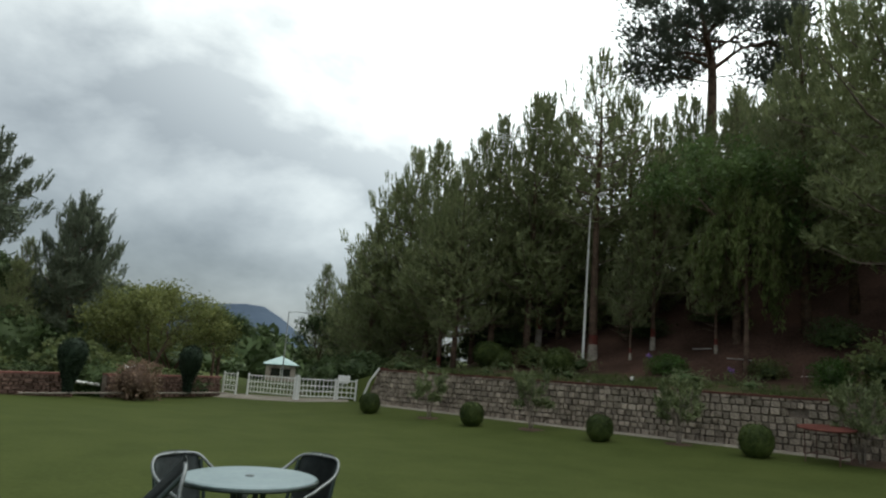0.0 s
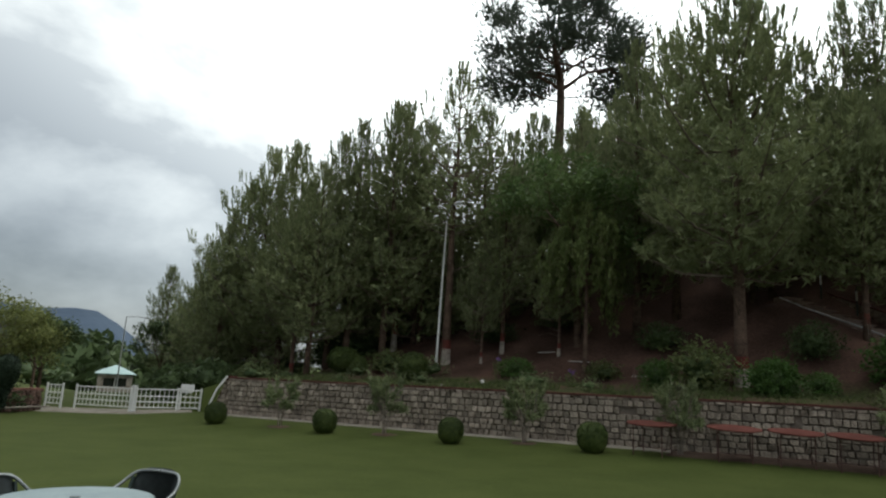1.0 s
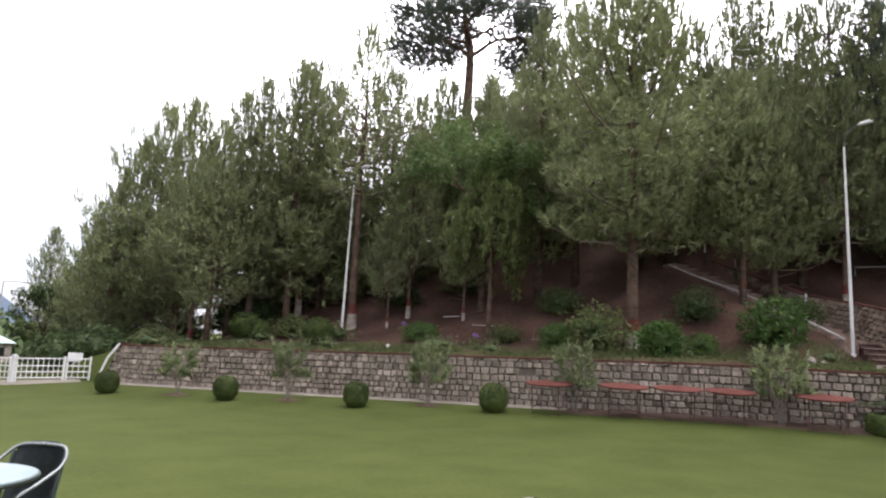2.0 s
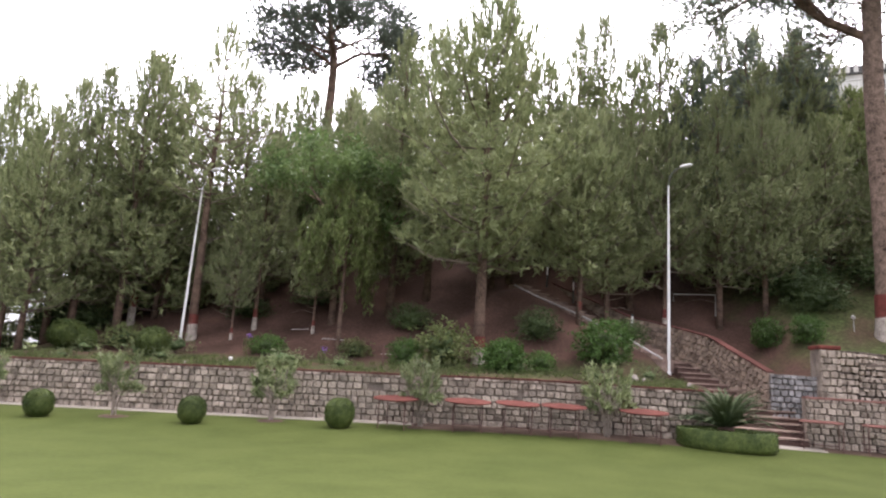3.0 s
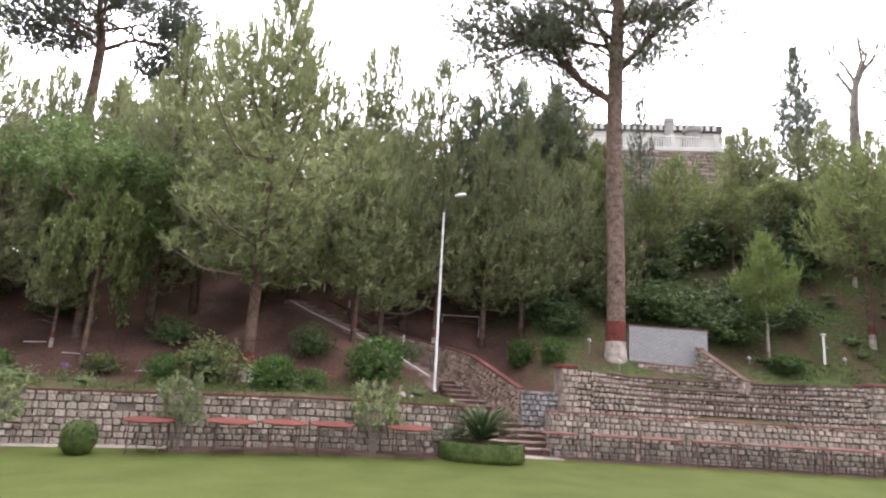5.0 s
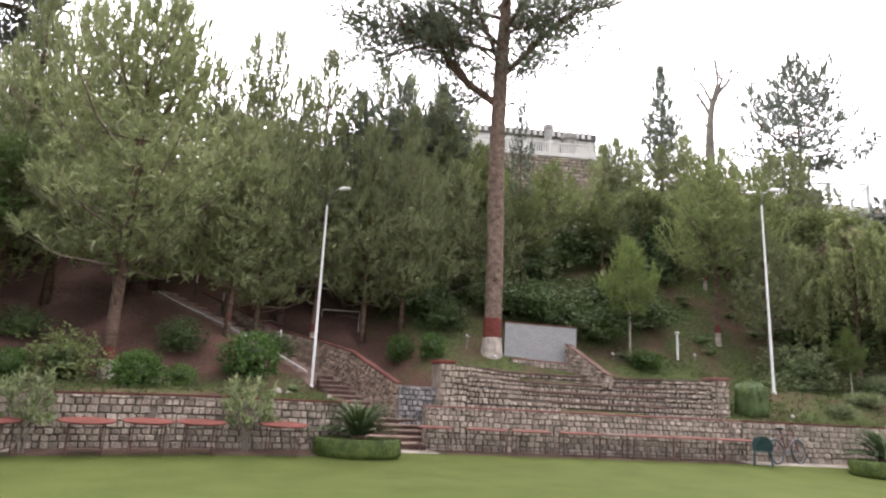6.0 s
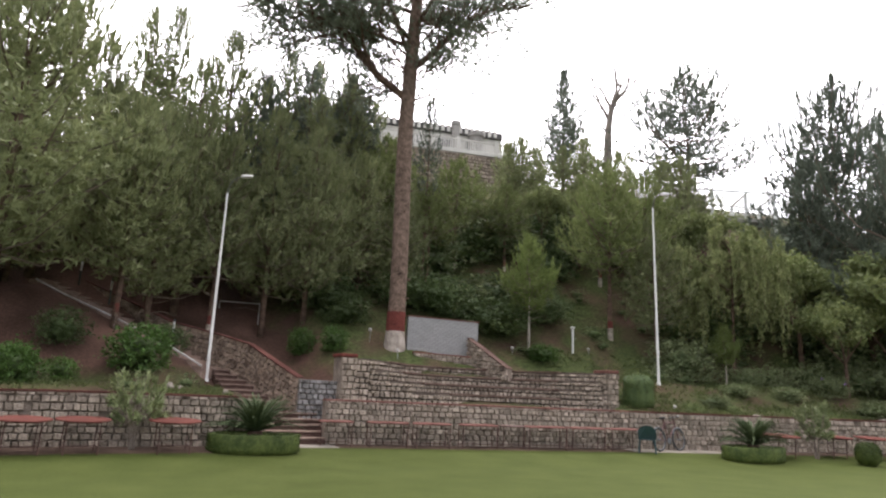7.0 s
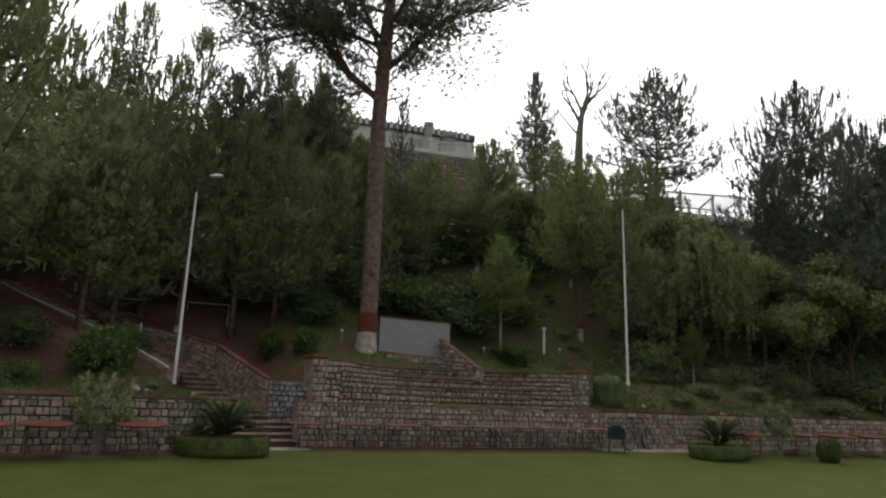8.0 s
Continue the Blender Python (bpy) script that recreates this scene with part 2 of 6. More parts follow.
def tube(bm, pts, radii, sides=8, caps=True):
    pts = [Vector(p) for p in pts]
    if not hasattr(radii, "__len__"):
        radii = [radii] * len(pts)
    rings, ref = [], None
    for i, p in enumerate(pts):
        d = (pts[min(i + 1, len(pts) - 1)] - pts[max(i - 1, 0)]).normalized()
        if ref is None:
            ref = d.orthogonal().normalized()
        ref = (ref - d * ref.dot(d)).normalized()
        side = d.cross(ref)
        rings.append([bm.verts.new(p + (ref * math.cos(a) + side * math.sin(a)) * radii[i])
                      for a in (2 * math.pi * k / sides for k in range(sides))])
    for a, b in zip(rings, rings[1:]):
        for k in range(sides):
            bm.faces.new((a[k], a[(k + 1) % sides], b[(k + 1) % sides], b[k]))
    if caps:
        bm.faces.new(rings[0][::-1])
        bm.faces.new(rings[-1])
    return bm


def lathe(bm, profile, sides=24, at=(0, 0, 0)):
    """Turns a profile of (radius, height) about the vertical."""
    rings = []
    for r, z in profile:
        rings.append([bm.verts.new((at[0] + r * math.cos(2 * math.pi * k / sides), at[1] + r * math.sin(2 * math.pi * k / sides), at[2] + z)) for k in range(sides)])
    for a, b in zip(rings, rings[1:]):
        for k in range(sides):
            bm.faces.new((a[k], a[(k + 1) % sides], b[(k + 1) % sides], b[k]))
    bm.faces.new(rings[0][::-1])
    bm.faces.new(rings[-1])
    return bm


def arc_points(pts, steps=6):
    """A smooth line through the points (Catmull-Rom)."""
    p = [Vector(a) for a in pts]
    p = [2 * p[0] - p[1]] + p + [2 * p[-1] - p[-2]]
    out = []
    for i in range(1, len(p) - 2):
        for k in range(steps):
            t = k / steps
            out.append(0.5 * (2 * p[i] + (p[i + 1] - p[i - 1]) * t + (2 * p[i - 1] - 5 * p[i] + 4 * p[i + 1] - p[i + 2]) * t * t
                              + (3 * p[i] - p[i - 1] - 3 * p[i + 1] + p[i + 2]) * t ** 3))
    return out + [p[-2]]


# ---- the lie of the land ----
FOOT = [(-60, 16.0), (-18.6, 17.3), (4.82, 18.21), (7.1, 19.0), (17.6, 17.1), (30.0, 14.2), (60.0, 7.0)]


def foot(x):
    """Where the retaining walls run: y for x."""
    if x <= FOOT[0][0]:
        return FOOT[0][1]
    for (a, b), (c, d) in zip(FOOT, FOOT[1:]):
        if x <= c:
            return b + (d - b) * (x - a) / (c - a)
    return FOOT[-1][1]


def ease(a, b, v):
    v = min(1.0, max(0.0, (v - a) / (b - a)))
    return v * v * (3 - 2 * v)


def lawn_z(x):
    return 0.022 * min(0.0, max(x, -45.0))


def lawn_at(x, y):
    """The lawn: a shallow hollow before the walls, falling gently to the west."""
    s = y - foot(x)
    crest = 0.085 * (1 - ease(1.3, 2.9, math.hypot(x + 3.9, y - 2.3)))
    return lawn_z(x) + crest - 0.22 * ease(0.0, 4.2, -s) * (1 - ease(6.0, 14.0, -s))


STEPS, RISE, RUN = 13, 0.16, 0.43
FLIGHT_Y = 18.75
WALL_END = 4.82


def flight_left(y):
    """The left-hand edge of the lower steps, from the wall's end to the lamp."""
    return WALL_END + 0.06 + (4.68 - WALL_END) * max(0.0, min(1.0, (y - 18.7) / 4.6))


def flight_right(y):
    """The right-hand edge of the lower steps, along their side wall."""
    for (y0, x0), (y1, x1) in zip(((18.0, 7.08), (19.0, 7.1), (20.42, 7.6), (20.62, 6.72), (21.6, 6.28), (23.2, 5.72)), ((19.0, 7.1), (20.42, 7.6), (20.62, 6.72), (21.6, 6.28), (23.2, 5.72), (24.6, 4.95))):
        if y < y1:
            return x0 + (x1 - x0) * (y - y0) / (y1 - y0)
    return 4.95


def in_stairwell(x, y):
    t = (y - FLIGHT_Y) / (STEPS * RUN)
    if not -0.3 < t < 1.0:
        return None
    return flight_left(y) - 0.03 < x < flight_right(y) + 0.12


def hill_z(x, y):
    s = (y - foot(x)) * 0.97
    step = (1.2 + 0.085 * max(0.0, min(s, 8.0))) * ease(-23.5, -18.2, x)
    k = ease(-34, -2, x)
    r = max(0.0, s - 5.0) / (19.0 - 6.0 * ease(15, 40, x))
    up = 20.0 * k * (1 - math.exp(-r ** 1.35))
    mound = 1.15 * ease(7.6, 9.5, x) * (1 - ease(17, 21, x)) * ease(2.6, 5.5, s) * (1 - ease(8, 16, s))
    bank = 0.9 * ease(18.0, 20.0, x) * ease(0.5, 4.0, s) * (1 - ease(10, 20, s))
    drop = -5 * ease(-18, -50, x) * ease(6, 40, s) if x < -18 else 0.0
    bench = -0.2 * ease(7.3, 8.0, x) * (1 - ease(17.8, 18.4, x)) * (1 - ease(1.5, 2.4, s))
    return lawn_z(x) + step + up + mound + drop + bank + bench


def ground_z(x, y):
    """The height of the one sheet of ground."""
    s = y - foot(x)
    if s < 0.26:
        return lawn_at(x, y)
    if in_stairwell(x, y):
        return min(hill_z(x, y), max(0.0, (y - FLIGHT_Y) / RUN * RISE - 0.25))
    u = (4.75 - x) * 0.737 + (y - 24.0) * 0.676
    out = -((4.75 - x) * -0.676 + (y - 24.0) * 0.737)
    if 0 < u < 7.4 and 0.3 < out < 4.5:
        return hill_z(x, y) + max(0.0, 2.05 + 0.426 * u - hill_z(x, y)) * (1 - ease(0.9, 4.5, out)) * (1 - ease(6.8, 7.4, u))
    beside = max(0.0, (y - FLIGHT_Y) / RUN * RISE - 0.02 - hill_z(x, y)) * ease(1.5, 4.3, x) * (1 - ease(24.2, 26.5, y))
    rough = beside + 0.10 * noise.noise(Vector((x * 0.5, y * 0.5, 0))) + 0.28 * noise.noise(Vector((x * 0.13, y * 0.13, 3)))
    return hill_z(x, y) + rough * ease(0.6, 4.0, s)


def build_ground():
    xs = [-900, -600, -400, -260, -180, -130, -100, -80, -65] + [-55 + 1.5 * i for i in range(24)]
    xs += [-19 + 0.6 * i for i in range(39)] + [4.5 + 0.15 * i for i in range(20)] + [7.6 + 0.6 * i for i in range(60)]
    xs += [44 + 3 * i for i in range(12)] + [90, 120, 180, 260, 400, 600, 900]
    ss = [-900, -500, -250, -120, -60, -35, -26, -22, -20, -19, -18, -17.2, -16.4, -15.7, -15, -14.5] + [-14 + 0.5 * i for i in range(28)] + [0.0, 0.25, 0.27] + [0.5 + 0.5 * i for i in range(30)]
    ss += [16 + 1.2 * i for i in range(30)] + [54, 60, 70, 85, 110, 160, 250, 400, 700, 1100]
    verts, faces, cover = [], [], []
    for s in ss:
        for x in xs:
            y = foot(x) + s
            verts.append((x, y, ground_z(x, y)))
    w = len(xs)
    for j in range(len(ss) - 1):
        for i in range(w - 1):
            faces.append((j * w + i, j * w + i + 1, (j + 1) * w + i + 1, (j + 1) * w + i))
            cover.append(0 if ss[j] < 0.26 or xs[i] < -26 else 1)
    ob = mesh_from("ground", verts, faces, M_LAWN, smooth=True)
    ob.data.materials.append(M_LITTER)
    ob.data.polygons.foreach_set("material_index", cover)
    tagged(ob, "level mown green lawn rising into a brown needle-strewn hillside", "ground", kind="structure")


build_ground()


# ---- rubble stone walls ----
rng = random.Random(5)


def stone_shapes(count=8):
    """Roughly squared blocks, one metre wide, deep and high, with a pillowed uneven front (-y)."""
    out = []
    for k in range(count):
        r = random.Random(100 + k)
        j = lambda a: r.uniform(-a, a)
        back = [(-0.5 + j(.03), 0.5, -0.5 + j(.04)), (0.5 + j(.03), 0.5, -0.5 + j(.04)), (0.5 + j(.03), 0.5, 0.5 + j(.04)), (-0.5 + j(.03), 0.5, 0.5 + j(.04))]
        rim = [(x * r.uniform(0.88, 1.0), -0.2 + j(.08), z * r.uniform(0.88, 1.0)) for x, y, z in back]
        face = [(x * r.uniform(0.72, 0.9), -0.5 + j(.12), z * r.uniform(0.70, 0.88)) for x, y, z in back]
        faces = [(8, 9, 10, 11)]
        for a in (0, 4):
            for q in range(4):
                faces.append((a + q, a + (q + 1) % 4, a + 4 + (q + 1) % 4, a + 4 + q))
        me = bpy.data.meshes.new("stone")
        me.from_pydata(back + rim + face, [], faces)
        me.materials.append(M_STONE)
        out.append(me)
    return out


STONES = stone_shapes()


def stone_face(owner, a, b, base, top, near=None, course=0.158, holes=(), name="stone", depth=0.13, wide=(0.12, 0.27), rows=None, mat=None, joint=1.0):
    """Lays courses of stones on the face from a to b (plan points, seen from the right-hand side of a to b). base and top are heights as
    functions of the distance along it. Pieces whose distance lies within near are objects of their own, the rest one mesh."""
    a, b = Vector((*a, 0)), Vector((*b, 0))
    along = (b - a).normalized()
    length = (b - a).length
    turn = math.atan2(along.y, along.x)
    verts, faces, singles = [], [], 0
    c = 0
    z = 0.0
    high = max(top(0) - base(0), top(length) - base(length), top(length / 2) - base(length / 2))
    while z < high - 0.05:
        h = rows[c % len(rows)] if rows else course * rng.uniform(0.8, 1.22)
        c += 1
        u = -rng.uniform(0, 0.2)
        while u < length:
            w = rng.uniform(*wide)
            if rng.random() < 0.12:
                w *= 0.6
            u0, u1 = max(u, 0.0), min(u + w, length)
            u += w
            if u1 - u0 < 0.05:
                continue
            mid = (u0 + u1) / 2
            zb = base(mid) + z
            hh = min(h, top(mid) - zb)
            if hh < 0.05 or any(abs(mid - hx) < 0.13 and abs(zb + hh / 2 - hz) < 0.12 for hx, hz in holes):
                continue
            gap = rng.uniform(0.004, 0.014) * joint
            size = (u1 - u0 - gap, depth * rng.uniform(0.75, 1.2), hh - rng.uniform(0.008, 0.02) * joint)
            place = a + along * mid + Vector((0, 0, zb + hh / 2))
            m = Matrix.LocRotScale(place, Euler((rng.uniform(-.07, .07), rng.uniform(-.07, .07), turn + rng.uniform(-.08, .08))), size)
            me = STONES[rng.randrange(len(STONES))]
            if near and near[0] < mid < near[1] and singles < 300:
                ob = new(name, me)
                ob.parent = owner
                ob.matrix_parent_inverse = owner.matrix_basis.inverted()
                ob.matrix_basis = m
                singles += 1
            else:
                n = len(verts)
                verts += [m @ v.co for v in me.vertices]
                faces += [tuple(n + i for i in p.vertices) for p in me.polygons]
        z += h
    if verts:
        ob = mesh_from("stonework", verts, faces, mat or M_STONE_J, owner)
        ob.matrix_parent_inverse = owner.matrix_basis.inverted()
        tagged(ob, kind="stuff")


def slab_run(bm, line, z0, z1, out_a, out_b):
    """A band along a plan line, from out_a to out_b across it, between heights z0 and z1 (functions of the index)."""
    n = len(line)
    rings = []
    for i, p in enumerate(line):
        p = Vector((*p, 0))
        q, r = Vector((*line[max(i - 1, 0)], 0)), Vector((*line[min(i + 1, n - 1)], 0))
        d = (r - q).normalized()
        side = Vector((-d.y, d.x, 0))
        rings.append([bm.verts.new(p + side * o + Vector((0, 0, z(i)))) for o, z in ((out_a, z0), (out_b, z0), (out_b, z1), (out_a, z1))])
    for a, b in zip(rings, rings[1:]):
        for k in range(4):
            bm.faces.new((a[k], a[(k + 1) % 4], b[(k + 1) % 4], b[k]))
    bm.faces.new(rings[0][::-1])
    bm.faces.new(rings[-1])
    return bm


WALL_H = 1.31


def retaining_wall(name, a, b, label, near, coping, holes=(), copelabel="red painted coping", course=0.168):
    ob = thing(name, (0, 0, 0), label, "stone wall", kind="structure")
    steps = 24
    line = [(a[0] + (b[0] - a[0]) * i / steps, a[1] + (b[1] - a[1]) * i / steps) for i in range(steps + 1)]
    base = lambda i: lawn_z(line[i][0]) - 0.15
    top = lambda i: lawn_z(line[i][0]) + WALL_H - 0.05
    part("core", slab_run(bmesh.new(), line, base, top, 0.035, 0.45), M_MORTAR, ob)
    part("coping", slab_run(bmesh.new(), line, lambda i: top(i) + 0.004, lambda i: top(i) + 0.05, -0.06, 0.47), coping, ob, copelabel)
    length = math.hypot(b[0] - a[0], b[1] - a[1])
    x_at = lambda u: a[0] + (b[0] - a[0]) * u / length
    stone_face(ob, a, b, lambda u: lawn_z(x_at(u)) + 0.0, lambda u: lawn_z(x_at(u)) + WALL_H - 0.05, near, course, holes, wide=(.13, .28))
    return ob


wall_1 = retaining_wall("wall_1", (-18.6, 17.3), (WALL_END, 18.21), "long grey rubble-stone retaining wall with red coping", (12.4, 22.0), M_COPING,
                        holes=[(14.23, 0.78), (18.2, 0.80), (19.82, 0.80)])
wall_2 = retaining_wall("wall_2", (7.1, 19.0), (17.6, 17.1), "grey rubble-stone front wall of the terrace", (0.0, 9.0), M_COPING_OLD, copelabel="faded red coping", course=0.185)
wall_3 = retaining_wall("wall_3", (17.62, 17.095), (33.0, 13.47), "grey rubble-stone retaining wall beside the lawn", (0.0, 7.0), M_COPING, holes=[(9.6, 0.8)], course=0.18)


# ---- needle and leaf clouds ----
def blades(rs, centres, axes, count, length, width, spread, run):
    """Thin needles round each twig end: count to a tuft, set along run metres of its axis."""
    c = np.repeat(np.asarray(centres), count, 0)
    ax = np.repeat(np.asarray(axes), count, 0)
    k = len(c)
    root = c + ax * (rs.rand(k, 1) * run)
    d = ax + rs.normal(size=(k, 3)) * spread
    d /= np.linalg.norm(d, axis=1, keepdims=True)
    tip = root + d * (length * rs.uniform(0.65, 1.1, (k, 1)))
    side = np.cross(d, rs.normal(size=(k, 3)))
    side /= np.linalg.norm(side, axis=1, keepdims=True) + 1e-9
    side *= width * rs.uniform(0.7, 1.2, (k, 1)) / 2
    v = np.stack([root - side, root + side, tip], 1)
    return v.reshape(-1, 3), np.arange(3 * k).reshape(-1, 3)


def leaf_cloud(rs, centres, per, radius, size, squash=0.8, droop=0.0, slim=0.42):
    """Small four-cornered leaves strewn round the centres."""
    c = np.repeat(np.asarray(centres), per, 0)
    k = len(c)
    off = rs.normal(size=(k, 3)) * radius * 0.55
    off[:, 2] *= squash
    p = c + off
    d = rs.normal(size=(k, 3))
    d[:, 2] -= droop
    d /= np.linalg.norm(d, axis=1, keepdims=True)
    s = np.cross(d, rs.normal(size=(k, 3)))
    s /= np.linalg.norm(s, axis=1, keepdims=True) + 1e-9
    a = size * rs.uniform(0.6, 1.2, (k, 1))
    v = np.stack([p - d * a, p + s * a * slim, p + d * a, p - s * a * slim], 1)
    return v.reshape(-1, 3), np.arange(4 * k).reshape(-1, 4)


def cloud_mesh(name, pieces, mat, parent):
    verts, faces, n = [], [], 0
    for v, f in pieces:
        verts.append(v)
        faces += (f.reshape(-1, f.shape[-1]) + n).tolist()
        n += len(v)
    return mesh_from(name, np.concatenate(verts).tolist(), faces, mat, parent)


def pine(seed, high, wide, start, density=1.0, mat=None, bark=None, trunk_r=None, band=False, needle=0.18, count=12, width=0.12, taper=0.72):
    """A young pine: whorls of upswept branches, each set with upright needle tufts. Returns its empty at the origin."""
    r, rs = random.Random(seed), np.random.RandomState(seed)
    ob = thing("pine_tree", (0, 0, 0), "pine", "tree")
    tr = trunk_r or 0.011 * high + 0.02
    lean = [Vector((r.uniform(-.012, .012) * high * t, r.uniform(-.012, .012) * high * t, high * t)) for t in (0, .12, .3, .5, .7, .85, 1)]
    lean[0] = Vector((0, 0, -0.3))
    bm = bmesh.new()
    tube(bm, lean, [tr * 1.25, tr, tr * .85, tr * .66, tr * .42, tr * .22, 0.012], 9)
    wood = bmesh.new()
    centres, axes, inner = [], [], []
    z = start * high
    while z < high * 0.985:
        u = (z - start * high) / (high * (1 - start))
        reach = wide * (0.55 + 0.45 * ease(0, 0.22, u)) * (1 - u) ** taper + 0.12 * wide * (1 - u) + 0.12
        n = r.choice((4, 5, 5, 6))
        a0 = r.uniform(0, 6.28)
        i = min(int(z / high * 6), 5)
        root = Vector((0, 0, z)) + Vector((lean[i].x, lean[i].y, 0))
        for q in range(n):
            a = a0 + 6.283 * q / n + r.uniform(-.35, .35)
            ln = reach * r.uniform(0.55, 1.22)
            rise = radians(r.uniform(-8, 16) + 38 * u)
            d = Vector((math.cos(a) * math.cos(rise), math.sin(a) * math.cos(rise), math.sin(rise)))
            mid, end = root + d * ln * 0.55, root + d * ln + Vector((0, 0, ln * r.uniform(0.10, 0.28)))
            br = 0.012 + 0.012 * ln
            tube(wood, [root, mid, end], [br, br * .65, .008], 3, caps=False)
            for _ in range(int(ln * 3.4 * density * (1 - 0.75 * ease(.45, .85, u)))):
                inner.append(root.lerp(end, r.uniform(.15, .8)) + Vector((-d.y, d.x, 0)) * r.uniform(-.3, .3) * ln + Vector((0, 0, r.uniform(-.15, .15) * ln)))
            k = max(4, int(ln * 6.8 * density))
            for _ in range(k):
                t = r.uniform(0.25, 1.0) ** 0.8
                p = (root.lerp(mid, t / .55) if t < .55 else mid.lerp(end, (t - .55) / .45))
                side = Vector((-d.y, d.x, 0)) * r.uniform(-1, 1) * ln * 0.36 * (1.15 - t * 0.7)
                p = p + side + Vector((0, 0, r.uniform(-.12, .26) * (0.4 + 0.4 * ln)))
                centres.append(p)
                axes.append((d * 0.35 + side.normalized() * 0.2 + Vector((0, 0, r.choice((0.5, 0.9, 1.3)) + 1.2 * u))).normalized())
        z += r.uniform(0.36, 0.6) * (high / 12) ** 0.5
    for _ in range(12):
        centres.append(lean[-1] + Vector((r.uniform(-.14, .14), r.uniform(-.14, .14), r.uniform(-1.3, -.05))))
        axes.append(Vector((r.uniform(-.2, .2), r.uniform(-.2, .2), 1)).normalized())
    part("trunk", bm, bark or M_BARK, ob, smooth=True)
    for _ in range(9):  # dry bare branches under and within the crown
        z, a = high * r.uniform(start * .55, start + .3), r.uniform(0, 6.28)
        d, ln = Vector((math.cos(a), math.sin(a), 0)), wide * r.uniform(.3, .75)
        tube(wood, [Vector((0, 0, z)), d * ln * .5 + Vector((0, 0, z + .12 * ln)), d * ln + Vector((0, 0, z + r.uniform(-.15, .45) * ln))], [.022, .016, .007], 3, caps=False)
    tagged(part("branchwork", wood, M_TWIG, ob), kind="stuff")
    pick = lambda keep: ([centres[k] for k in keep], [axes[k] for k in keep])
    low = [k for k, p in enumerate(centres) if p.z < high * 0.58]
    top = [k for k, p in enumerate(centres) if p.z >= high * 0.58]
    pieces = [blades(rs, *pick(low), max(6, count - 2), needle * 1.65, width * 0.42, 0.6, 0.35),
              blades(rs, *pick(top), count + 1, needle * 1.4, width * 0.46, 0.26, 0.55),
              blades(rs, inner, [Vector((r.uniform(-1, 1), r.uniform(-1, 1), r.uniform(-.3, .8))).normalized() for _ in inner], 4, needle * 2.2, width * 0.85, 0.9, 0.4)]
    cloud_mesh("crown", pieces, mat or M_NEEDLE, ob)
    if band:
        part("painted_band", tube(bmesh.new(), [(0, 0, .62), (0, 0, 1.0)], [tr * 1.16, tr * 1.12], 10), M_RED, ob, "dull red painted band")
        part("painted_foot", tube(bmesh.new(), [(0, 0, -.2), (0, 0, .3), (0, 0, .62)], [tr * 1.36, tr * 1.22, tr * 1.15], 10), M_WHITEWASH, ob, "whitewashed foot")
    return ob


def set_tree(ob, x, y, size, label, group, turn=0.0, category="tree", wide=1.0):
    c = copy_thing(ob, pose(x, y, ground_z(x, y) - 0.05, 0, 0, turn) @ Matrix.Diagonal((size * wide, size * wide, size, 1)))
    return tagged(c, label, category, group)


def discard(ob):
    for o in (*ob.children_recursive, ob):
        bpy.data.objects.remove(o)


PINES = [pine(11, 12, 3.1, 0.18), pine(12, 12, 2.7, 0.22), pine(13, 12, 3.5, 0.16), pine(14, 12, 2.2, 0.14)]
BLUE_WIDE = pine(20, 12, 5.9, 0.25, 0.95, mat=M_NEEDLE_FAR, taper=0.66, needle=.22, count=12, width=.14)
BLUE = [pine(18, 12, 3.4, 0.2, mat=M_NEEDLE_FAR, needle=.21, width=.15), pine(19, 12, 2.6, 0.16, mat=M_NEEDLE_FAR, needle=.21, width=.15)]
FILL = [pine(15, 7, 2.6, 0.08, 0.75, needle=.2, count=8, width=.15), pine(16, 7, 2.2, 0.1, 0.75, needle=.2, count=8, width=.15), pine(17, 7, 3.0, 0.06, 0.7, needle=.2, count=8, width=.16)]

AIRY = pine(39, 12, 2.7, 0.44, 0.62)  # a bare-stemmed pine that lets the daylight through
HILL_PINES = [  # x, y, height, kind
    (-22.7, 24.0, 12.5, 1), (-24.2, 23.9, 12.4, 2), (-25.7, 23.8, 10.7, 0), (-25.4, 22.6, 8.6, 1), (-27.5, 23.3, 7.4, 2),
    (-16.9, 24.4, 11.9, 1), (-20.3, 24.7, 11.4, 0), (-18.4, 23.7, 11.2, 3), (-19.0, 21.9, 9.1, 2), (-16.2, 26.4, 10.7, 0), (-15.0, 28.3, 10.1, 1),
    (-12.9, 26.0, 10.6, 3), (-12.2, 27.4, 9.1, 1), (-11.5, 29.9, 9.2, 0), (-10.5, 33.4, 8.4, 2), (-12.5, 30.6, 9.7, 3), (-10.2, 31.6, 9.0, 1),
]
